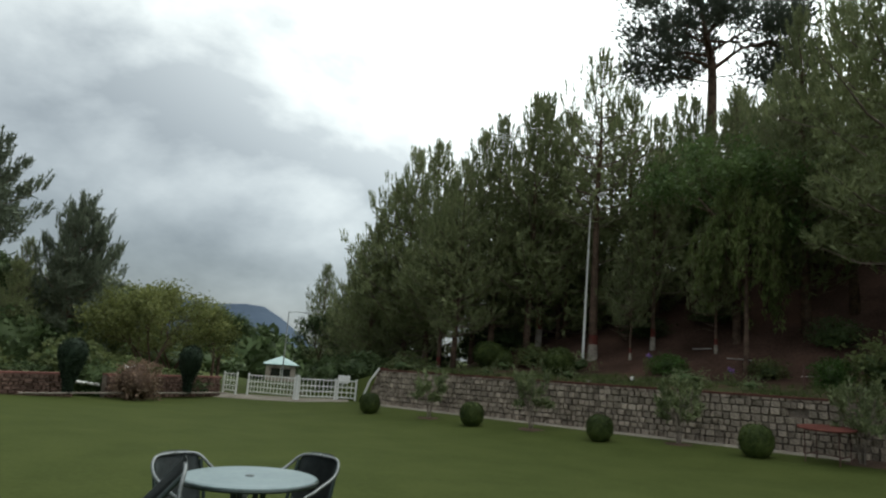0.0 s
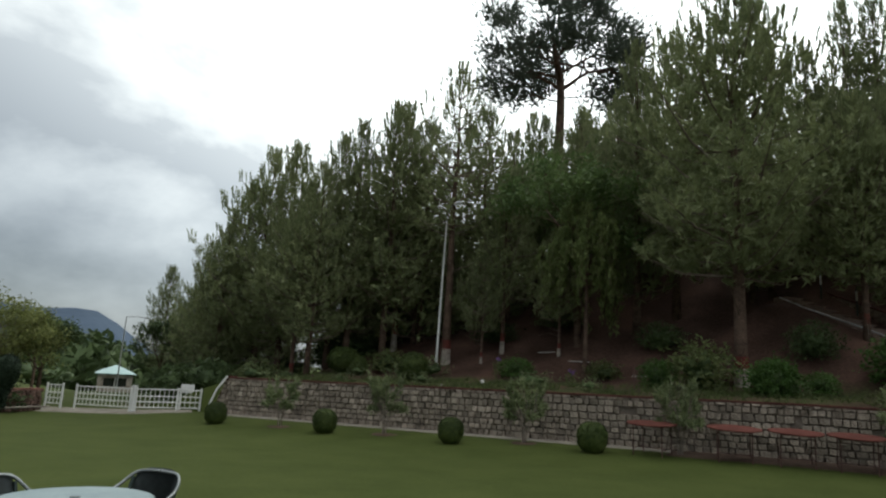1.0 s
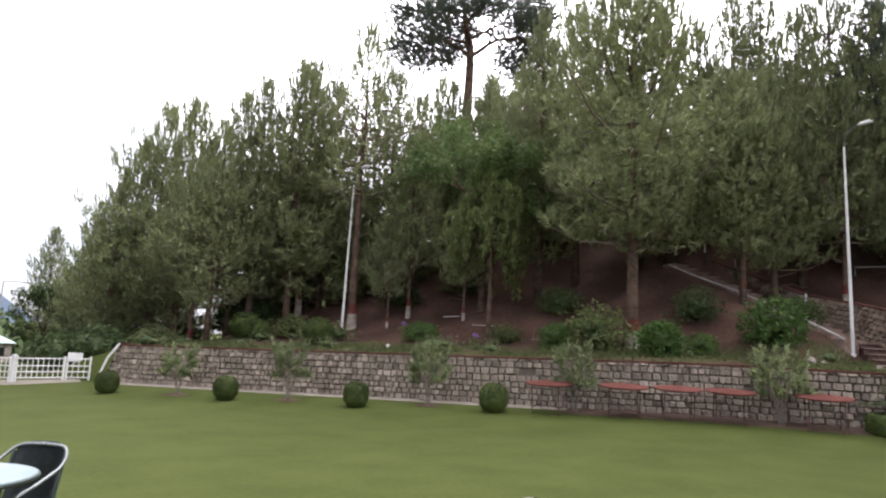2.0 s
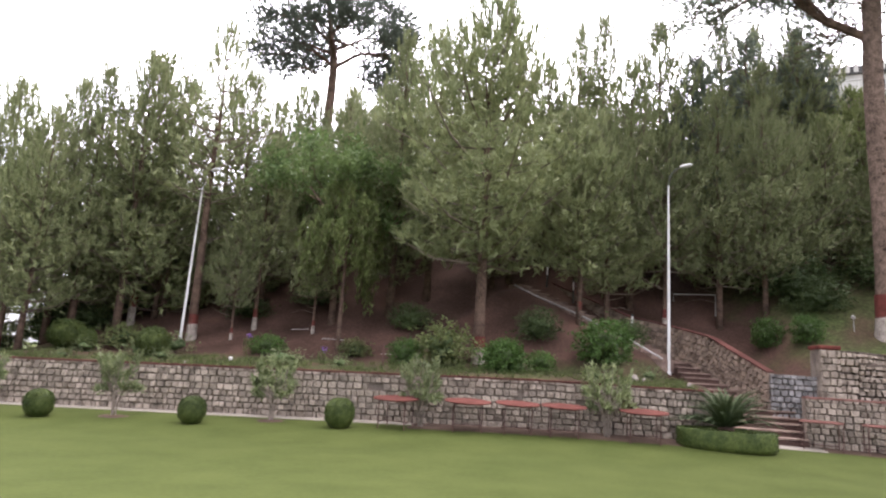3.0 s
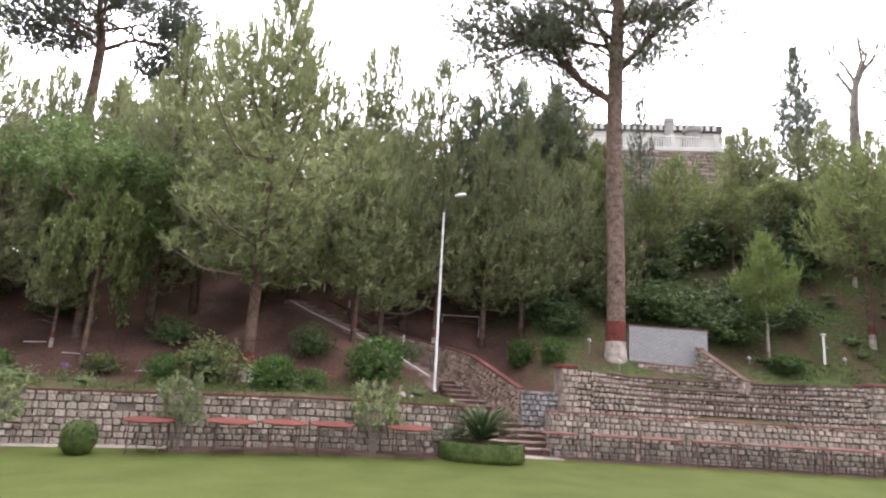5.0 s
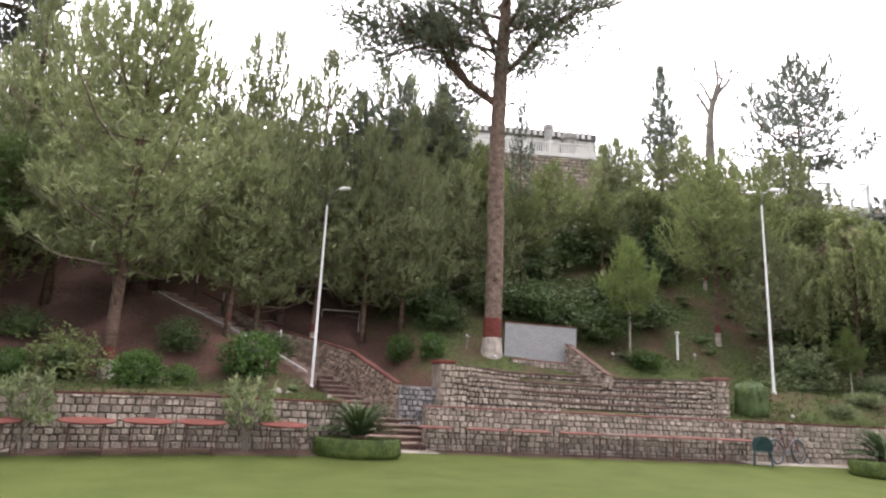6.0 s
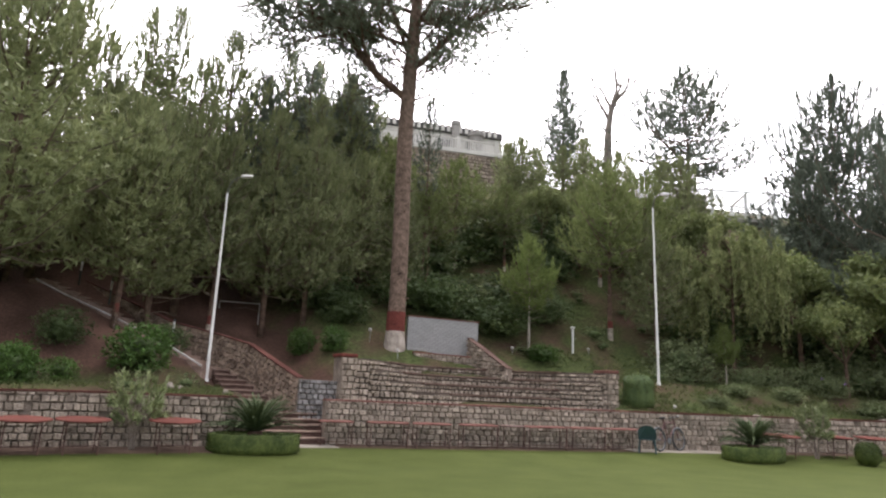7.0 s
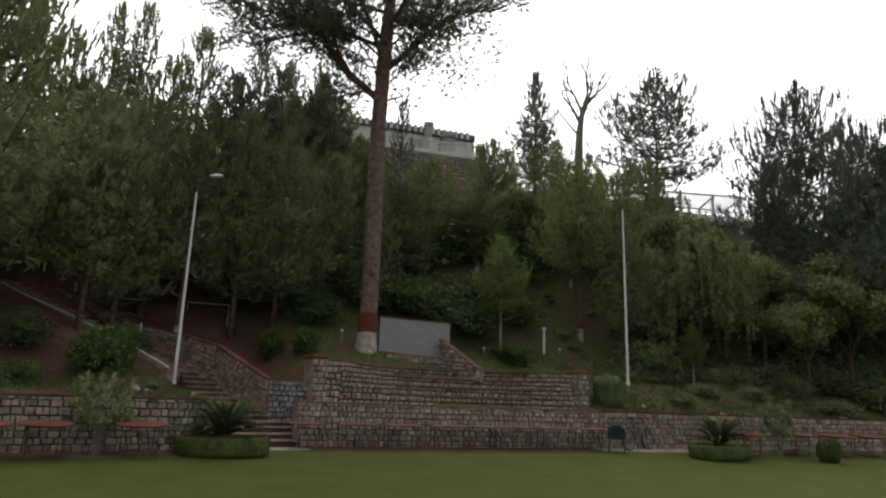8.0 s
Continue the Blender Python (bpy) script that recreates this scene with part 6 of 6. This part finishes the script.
# ---- bicycle and green plastic chair ----
def bicycle(x, y, rz):
    ob = thing("bicycle", (x, y, lawn_at(x, y) + .02), "old dark bicycle leaning by the stone wall", "bicycle", rz=rz)
    ob.rotation_euler.x = radians(-7)
    ob.scale = (1.15, 1.15, 1.15)
    for wx in (-.52, .52):
        rim = part("wheel", tube(bmesh.new(), [(wx + .315 * math.cos(a), 0, .33 + .315 * math.sin(a)) for a in np.linspace(0, 2 * math.pi, 33)], .03, 6, False), M_TYRE, ob)
        part("rim", tube(bmesh.new(), [(wx + .29 * math.cos(a), 0, .33 + .29 * math.sin(a)) for a in np.linspace(0, 2 * math.pi, 33)], .009, 5, False), M_GREY_STEEL, rim, "dull grey rim")
        for k in range(10):
            a = k * math.pi / 5
            part("spoke", tube(bmesh.new(), [(wx, 0, .33), (wx + .285 * math.cos(a), 0, .33 + .285 * math.sin(a))], .0025, 3), M_ALU, rim)
        part("hub", tube(bmesh.new(), [(wx, -.05, .33), (wx, .05, .33)], .025, 8), M_ALU, rim)
        part("mudguard", tube(bmesh.new(), [(wx + .36 * math.cos(a), 0, .33 + .36 * math.sin(a)) for a in np.linspace(.5, 2.6, 12)], .014, 5), M_ALU, ob)
    for nm, pts in (("top_tube", [(-.12, 0, .82), (.38, 0, .84)]), ("down_tube", [(.39, 0, .74), (-.05, 0, .3)]), ("seat_tube", [(-.05, 0, .3), (-.16, 0, .95)]), ("chain_stay", [(-.05, 0, .3), (-.52, 0, .33)]),
                    ("seat_stay", [(-.14, 0, .8), (-.52, 0, .33)]), ("fork", [(.36, 0, .95), (.42, 0, .7), (.52, 0, .33)])):
        part(nm, tube(bmesh.new(), pts, .018, 8), M_BIKE, ob)
    part("handlebar", tube(bmesh.new(), arc_points([(.18, -.28, .98), (.3, -.24, 1.02), (.36, 0, .98), (.3, .24, 1.02), (.18, .28, .98)], 4), .012, 7), M_ALU, ob, "silver handlebar")
    sd = bmesh.new()
    bmesh.ops.create_uvsphere(sd, u_segments=12, v_segments=6, radius=1)
    bmesh.ops.transform(sd, matrix=pose(-.18, 0, .97) @ Matrix.Diagonal((.14, .08, .035, 1)), verts=sd.verts)
    part("saddle", sd, M_TYRE, ob, smooth=True)
    part("chainring", lathe(bmesh.new(), [(.02, -.005), (.09, -.005), (.09, .005), (.02, .005)], 18), M_ALU, ob).matrix_basis = pose(-.05, -.04, .3, 90)
    part("crank", tube(bmesh.new(), [(-.05, -.06, .3), (.06, -.06, .18)], .01, 5), M_ALU, ob)


M_TYRE = material("black_rubber", (0.012, 0.012, 0.012), (0.03, 0.03, 0.03), 0.7, 8.0, 50.0, 0.2)
M_BIKE = material("maroon_frame_paint", (0.06, 0.02, 0.02), (0.11, 0.04, 0.035), 0.4, 4.0, 30.0, 0.05)
bicycle(18.85, 16.35, 8)


def plastic_chair(x, y, rz):
    ob = thing("plastic_chair", (x, y, lawn_at(x, y)), "dark green moulded plastic garden chair", "chair", rz=rz, size=1.04)
    part("seat", box(bmesh.new(), (-.24, -.22, .4), (.24, .24, .43), .012), M_PLASTIC, ob)
    bm = bmesh.new()
    rim = [(.27, .42), (.29, .62), (.25, .76), (.14, .84), (0, .865), (-.14, .84), (-.25, .76), (-.29, .62), (-.27, .42)]
    back = bm.faces.new([bm.verts.new((x, -.25 - .12 * (z - .42) + .09 * (x / .29) ** 2, z)) for x, z in rim])
    bmesh.ops.solidify(bm, geom=[back], thickness=.025)
    part("backrest", bm, M_PLASTIC, ob)
    for sx in (-1, 1):
        part("armrest", tube(bmesh.new(), arc_points([(sx * .25, -.25, .68), (sx * .29, 0, .66), (sx * .27, .22, .62), (sx * .26, .26, .42)], 4), .024, 8), M_PLASTIC, ob)
        for sy in (-.24, .24):
            part("leg", tube(bmesh.new(), [(sx * .26, sy * 1.1, 0), (sx * .23, sy, .42)], [.03, .026], 6), M_PLASTIC, ob)


M_PLASTIC = material("dark_green_plastic", (0.011, 0.033, 0.034), (0.023, 0.054, 0.055), 0.4, 4.0, 30.0, 0.05)
plastic_chair(17.5, 16.15, -47)


# ---- gate, hut and low wall on the west side ----
def gate_panel(a, b, bars, label, high=.78):
    a, b = Vector((*a, lawn_z(a[0]))), Vector((*b, lawn_z(b[0])))
    ob = thing("gate_panel", a, label, "gate", "white gate panels")
    d = b - a
    up = Vector((0, 0, 1))
    for t in (0, 1):
        part("gate_post", tube(bmesh.new(), [d * t - up * .05, d * t + up * (high + .05)], .04, 8), M_WHITE, ob)
    for z in (.1, .3, .5, high - .03):
        part("rail", tube(bmesh.new(), [up * z, d + up * z], .02, 6), M_WHITE, ob)
    for k in range(1, bars):
        part("bar", tube(bmesh.new(), [d * k / bars + up * .1, d * k / bars + up * (high - .03)], .014, 5), M_WHITE, ob)


gate_panel((-24.0, 15.0), (-21.65, 15.6), 14, "white painted metal gate leaf with square bars")
gate_panel((-21.5, 15.7), (-20.75, 16.9), 9, "white painted metal gate leaf with square bars")
gate_panel((-20.7, 16.98), (-20.2, 17.5), 4, "short white fixed gate panel beside the wall")
gate_panel((-24.95, 14.45), (-24.3, 14.65), 4, "small white wicket gate beside the low wall", .8)
post = thing("gate_pillar", (-21.57, 15.65, lawn_z(-21.6)), "square white gate pillar", "post")
part("shaft", box(bmesh.new(), (-.055, -.055, -.1), (.055, .055, .84), .015), M_WHITE, post)
part("cap", box(bmesh.new(), (-.07, -.07, .844), (.07, .07, .875), .01), M_WHITE, post)


def low_wall(name, line, label):
    base = [lawn_z(x) - .2 for x, y in line]
    top = [lawn_z(x) + .56 for x, y in line]
    ob = lone_wall(name, line, base, top, label, None, .3, course=.14, stone=M_STONE_RED)
    part("cap", slab_run(bmesh.new(), line, lambda i: top[i] + .004, lambda i: top[i] + .06, -.04, .33), M_COPING_OLD, ob, "brownish cap course")


low_wall("wall_12", [(-22.6, -6.0), (-24.0, 8.4)], "low reddish stone wall at the lawn edge")
low_wall("wall_13", [(-24.15, 9.5), (-24.95, 14.3)], "low reddish stone wall at the lawn edge")
pipe("white_pipe", [(-24.4, 8.5, -.2), (-24.5, 9.4, -.32)], .05, M_WHITE, "white pipe across the gap in the low wall")
pipe("kerb_line", [(-22.9, 6.5, lawn_z(-22.9) + .02), (-23.3, 9.5, lawn_z(-23.3) + .02), (-23.6, 12.2, lawn_z(-23.6) + .02), (-24.2, 14.2, lawn_z(-24.2) + .02)], .03, M_PATH, "pale kerb at the lawn edge", "kerb")


def cypress_column(x, y, w, h, seed):
    rs = np.random.RandomState(seed)
    ob = thing("clipped_cypress", (x, y, lawn_z(x)), "dark clipped cypress, narrow at the foot", "bush", "clipped cypresses")
    prof = [(.1, 0), (.13, .18), (.26, .4), (.4, .62), (.44, .8), (.33, .93), (.1, 1.0)]
    bm = lathe(bmesh.new(), [(r * w, z * h) for r, z in prof], 20)
    for v in bm.verts:
        v.co += Vector((noise.noise(v.co * 5 + Vector((seed, 0, 0))), noise.noise(v.co * 5 + Vector((0, seed, 0))), 0)) * .06
    part("body", bm, M_CYPRESS, ob, smooth=True)
    u = rs.rand(5000)
    a = rs.rand(5000) * 6.283
    rad = np.interp(u, [z for r, z in prof], [r for r, z in prof]) * w
    cloud_mesh("leaves", [leaf_cloud(rs, np.stack([rad * np.cos(a), rad * np.sin(a), u * h], 1), 1, .05, .05)], M_CYPRESS, ob)


M_CYPRESS = material("cypress_green", (0.008, 0.016, 0.009), (0.022, 0.036, 0.018), 0.7, 3.0, 15.0, 0.3, leaf=0.1, island=0.3)
cypress_column(-23.2, 7.95, .95, 1.75, 3)
cypress_column(-23.7, 12.25, .88, 1.75, 4)
set_bushes(bush(79, M_LEAF_RUST, 0.05, 900, 0.4, M_BARK), [(-23.3, 10.2, 1.4, 1.35), (-24.6, 5.2, 1.6, 1.5)], "rusty pink flowering shrub at the lawn edge", "shrubs by the low wall")
set_bushes(bush(80, M_LEAF, 0.06, 800, 0.4), [(-26.0, 8.8, 2.2, 1.9), (-26.5, 10.6, 2.2, 1.5), (-26.0, 12.0, 1.8, 1.1), (-26.5, 6.0, 2.0, 1.5), (-27.5, 4.0, 2.4, 1.9), (-30.0, 12.0, 2.6, 1.6), (-33, 15.5, 3.0, 1.9)], "light green shrub beyond the low wall", "shrubs by the low wall")
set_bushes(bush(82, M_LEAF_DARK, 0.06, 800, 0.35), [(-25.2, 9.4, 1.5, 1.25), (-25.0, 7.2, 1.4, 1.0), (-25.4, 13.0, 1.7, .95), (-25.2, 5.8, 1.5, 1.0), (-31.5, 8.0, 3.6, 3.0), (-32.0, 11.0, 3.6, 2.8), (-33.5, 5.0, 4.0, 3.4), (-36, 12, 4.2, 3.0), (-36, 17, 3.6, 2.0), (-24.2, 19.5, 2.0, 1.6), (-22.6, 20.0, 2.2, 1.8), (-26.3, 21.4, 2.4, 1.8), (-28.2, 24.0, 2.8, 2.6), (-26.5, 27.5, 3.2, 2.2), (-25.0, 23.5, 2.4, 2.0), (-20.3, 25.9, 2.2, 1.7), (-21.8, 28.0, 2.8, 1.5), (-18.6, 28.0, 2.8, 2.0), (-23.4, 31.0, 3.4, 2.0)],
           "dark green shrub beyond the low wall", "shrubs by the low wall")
sign = thing("notice_board", (-24.35, 10.3, lawn_z(-24) + .6), "small white notice board on the low wall", "sign", rz=105)
part("board", box(bmesh.new(), (-.2, -.02, .02), (.2, .02, .34), .006), M_WHITE, sign)
for z in (.1, .2):
    part("text_bar", box(bmesh.new(), (-.16, -.026, z), (.16, -.0205, z + .05)), M_GREY_STEEL, sign, "grey bar of unreadable writing")

board = thing("notice_board", (-21.1, 17.6, lawn_z(-21) - .05), "small white board on a post behind the gate", "sign", rz=50)
part("post", box(bmesh.new(), (-.03, -.03, 0), (.03, .03, .75), .004), M_GREY_STEEL, board)
part("panel", box(bmesh.new(), (-.24, -.06, .68), (.24, -.034, 1.0), .006), M_WHITE, board)


def guard_hut(x, y, zf):
    ob = thing("guard_hut", (x, y, zf), "small white guard hut with a pale green hipped roof", "hut", rz=57)
    ob.scale = (.97, .97, .97)
    part("plinth", box(bmesh.new(), (-1.5, -1.5, -2.0), (1.5, 1.5, 0)), M_WHITEWASH, ob)
    for k in range(4):
        m = pose(0, 0, 0, 0, 0, 90 * k)
        w = bmesh.new()
        for lo, hi in (((-1.5, -1.5, .003), (-1.0, -1.36, 2.1)), ((1.0, -1.5, .003), (1.36, -1.36, 2.1)), ((-1.0, -1.5, .003), (1.0, -1.36, .95)), ((-1.0, -1.5, 1.75), (1.0, -1.36, 2.1))):
            box(w, lo, hi, 0, m)
        wall = part("wall", w, M_WHITEWASH, ob)
        win = part("window", box(bmesh.new(), (-1.0, -1.42, .95), (1.0, -1.4, 1.75), 0, m), M_PANE, wall, "dark window glass")
        part("mullion", box(bmesh.new(), (-.04, -1.45, .95), (.04, -1.43, 1.75), 0, m), M_WHITE, win)
    r = bmesh.new()
    lathe(r, [(2.55, 2.08), (2.55, 2.16), (1.2, 2.62), (.06, 2.95)], 4)
    bmesh.ops.rotate(r, matrix=Matrix.Rotation(math.pi / 4, 3, "Z"), verts=r.verts)
    part("roof", r, M_HUT_ROOF, ob, "pale green sheet roof")


M_PANE = material("dark_glass", (0.01, 0.012, 0.013), (0.02, 0.022, 0.024), 0.1, 2.0, 10.0, 0)
M_HUT_ROOF = material("pale_green_sheet", (0.20, 0.29, 0.28), (0.31, 0.40, 0.385), 0.5, 2.0, 20.0, 0.1)
guard_hut(-57.7, 39.6, -2.52)
lamp = thing("double_lamp", (-36.9, 25.5, ground_z(-36.9, 25.5)), "thin double-armed street lamp beyond the gate", "street lamp")
hh = 1.55 + 44.9 * math.tan(radians(2.8)) - ground_z(-36.9, 25.5)
part("pole", tube(bmesh.new(), [(0, 0, -.2), (0, 0, hh)], [.05, .03], 8), M_GREY_STEEL, lamp)
part("arm", tube(bmesh.new(), arc_points([(0, 0, hh - .05), (.25, .35, hh + .02), (.6, .85, hh)], 4), .025, 6), M_GREY_STEEL, lamp)
part("lamp_head", box(bmesh.new(), (-.1, -.2, -.05), (.1, .2, .03), .02, pose(.68, .96, hh, 0, 0, -35)), M_GREY_STEEL, lamp)


# ---- the castellated building and the canopy on the hilltop ----
M_PLASTER = material("white_plaster", (0.38, 0.365, 0.335), (0.55, 0.535, 0.49), 0.8, 0.8, 12.0, 0.15)
# verandah shade painted as a dark wall colour; the dark parapet shares it
M_DARK_ROOM = material("shaded_verandah", (0.03, 0.03, 0.03), (0.07, 0.065, 0.06), 0.8, 1.0, 8.0, 0)
M_GREYSTONE = material("weathered_grey_stone", (0.16, 0.15, 0.14), (0.30, 0.29, 0.27), 0.9, 1.5, 14.0, 0.5)


def hilltop_building():
    a, b = Vector((16.0, 50.8, 0)), Vector((32.2, 46.2, 0))
    d = (b - a).normalized()
    ln = (b - a).length
    m = pose(a.x, a.y, 22.2, 0, 0, math.degrees(math.atan2(d.y, d.x)))
    ob = new("hilltop_building")
    ob.matrix_basis = m
    tagged(ob, "white castellated building with a balustraded terrace on the hilltop", "building")
    part("wall", box(bmesh.new(), (5.5, 0, .8), (ln, 6, 2.35)), M_PLASTER, ob)
    # grey stone colour stands in for shade on the wall behind the balusters
    part("base_wall", box(bmesh.new(), (5.5, .03, -4), (ln, 6, .797)), M_GREYSTONE, ob, "wall base coloured grey as shade")
    part("rear_wall", box(bmesh.new(), (0, 2.2, -4), (5.49, 6, 2.35)), M_DARK_ROOM, ob, "deep shaded verandah wall")
    for x in (.2, 2.0, 3.8, 5.3):
        part("column", box(bmesh.new(), (x - .14, 0, 0), (x + .14, .28, 2.35)), M_PLASTER, ob)
    part("terrace_slab", box(bmesh.new(), (-1.5, -2.6, -.35), (ln + .3, -.01, 0), .02), M_PLASTER, ob)
    part("parapet", box(bmesh.new(), (-.6, -.25, 2.354), (ln, .1, 2.95)), M_DARK_ROOM, ob, "dark parapet")
    for k in range(int((ln + .4) / .55)):
        x = -.5 + k * .55
        part("merlon", box(bmesh.new(), (x, -.3, 2.45), (x + .3, .12, 3.1), .02), M_PLASTER, ob)
    for k, (x, w, h) in enumerate(((-1.0, .9, 3.4), (12.4, .75, 3.4), (14.3, 1.3, 2.5))):
        part("turret", lathe(bmesh.new(), [(w * .5, -.2), (w * .5, h - .4), (w * .62, h - .3), (w * .62, h), (w * .2, h + .05)], 12, (x, -.3, 0)), M_GREYSTONE, ob, "round grey stone turret")
    for k in range(3):
        win = part("window", box(bmesh.new(), (8.2 + 2.6 * k, -.05, .7), (9.4 + 2.6 * k, .02, 1.8)), M_PANE, ob, "dark window")
        part("window_frame", box(bmesh.new(), (8.75 + 2.6 * k, -.08, .7), (8.85 + 2.6 * k, -.055, 1.8)), M_PLASTER, win)
    part("handrail", box(bmesh.new(), (-1.5, -2.55, .84), (ln + .3, -2.4, .95), .01), M_PLASTER, ob)
    for k in range(int((ln + 1.7) / .2)):
        x = -1.45 + k * .2
        part("baluster", box(bmesh.new(), (x, -2.52, 0), (x + .09, -2.43, .84)), M_PLASTER, ob)
    for k in range(6):
        x = -1.5 + k * 3.4
        part("pier", box(bmesh.new(), (x - .16, -2.6, .001), (x + .16, -2.35, 1.1), .015), M_PLASTER, ob)
    part("terrace_wall", box(bmesh.new(), (-1.5, -2.45, -5.0), (ln + .3, -.4, -.36)), M_MORTAR, ob)
    rig = thing("wall_14", (0, 0, 0), "tall rubble-stone wall under the hilltop terrace", "stone wall", kind="structure")
    p, q = m @ Vector((-1.5, -2.5, 0)), m @ Vector((ln + .3, -2.5, 0))
    stone_face(rig, (p.x, p.y), (q.x, q.y), lambda u: 17.4, lambda u: 21.8, course=.3, wide=(.3, .6), depth=.2)


hilltop_building()


def canopy():
    ob = thing("canopy_frame", (43.4, 30.4, 0.8), "white steel canopy frame on the hilltop", "canopy", rz=-36)
    zf, zr = 14.9, 17.0
    part("deck", box(bmesh.new(), (-3.4, -.2, zf - .3), (2.9, 3.4, zf), .02), M_GREYSTONE, ob)
    part("roof", box(bmesh.new(), (-4.4, -.3, 0), (3.0, 3.4, .03), 0, pose(0, 0, zr, 0, 3.5, 0)), M_CANOPY, ob, "thin translucent canopy roof")
    for x in (-1.9, .6, 2.7):
        for y in (0, 3.1):
            part("column", box(bmesh.new(), (x - .1, y - .1, zf - 1.2), (x + .1, y + .1, zr - .05 - .061 * x)), M_CANOPY_STEEL, ob)
        part("rafter", box(bmesh.new(), (x - .06, -.35, zr - .16 - .061 * x), (x + .06, 3.4, zr - .03 - .061 * x)), M_CANOPY_STEEL, ob)
    for y in (-.36, 3.42):
        part("edge_beam", tube(bmesh.new(), [(-4.4, y, zr + .25), (3.05, y, zr - .2)], .08, 6), M_CANOPY_STEEL, ob)
    part("brace", tube(bmesh.new(), [(-1.5, 0, zr - .1), (-.9, 0, zf)], .09, 6), M_CANOPY_STEEL, ob)
    for z in (.35, .75):
        part("rail", tube(bmesh.new(), [(-.8, -.05, zf + z), (2.7, -.05, zf + z)], .06, 6), M_CANOPY_STEEL, ob)
    part("rear_wall", box(bmesh.new(), (-4.4, .3, zf - .5), (-2.2, 3.2, zr - .1)), M_GREYSTONE, ob)


M_CANOPY_STEEL = material("white_steel", (0.66, 0.66, 0.65), (0.8, 0.8, 0.79), 0.5, 2.0, 20.0, 0)
M_CANOPY = bpy.data.materials.new("clear_roof_sheet")
M_CANOPY.use_nodes = True
clear, blend = M_CANOPY.node_tree.nodes.new("ShaderNodeBsdfTransparent"), M_CANOPY.node_tree.nodes.new("ShaderNodeMixShader")
blend.inputs[0].default_value = 0.72
M_CANOPY.node_tree.nodes["Principled BSDF"].inputs["Base Color"].default_value = (0.72, 0.74, 0.75, 1)
M_CANOPY.node_tree.links.new(M_CANOPY.node_tree.nodes["Principled BSDF"].outputs[0], blend.inputs[1])
M_CANOPY.node_tree.links.new(clear.outputs[0], blend.inputs[2])
M_CANOPY.node_tree.links.new(blend.outputs[0], M_CANOPY.node_tree.nodes["Material Output"].inputs["Surface"])
canopy()

far = bush(83, M_LEAF_DARK, 0.10, 220, 0.4)
woods = [(x, y, w, w * rng.uniform(.45, .7)) for x, y, w in [(-d * math.sin(radians(a)), d * math.cos(radians(a)), rng.uniform(3.0, 6.0)) for d, a in [(rng.uniform(62, 130), rng.uniform(48, 72)) for _ in range(110)] if d > 88 or not 51.5 < a < 59.5]]
woods += [(-d * math.sin(radians(a)), d * math.cos(radians(a)), w, w * .62) for d, a, w in [(rng.uniform(95, 130), 50 + .7 * k, rng.uniform(7, 11)) for k in range(24)]]
woods += [(-d * math.sin(radians(a)), d * math.cos(radians(a)), w, w * .9) for d, a, w in [(rng.uniform(84, 96), 49.5 + .9 * k, rng.uniform(6.5, 9)) for k in range(13)]]
set_bushes(far, woods, "dark green clump of the far woods", "far woods")
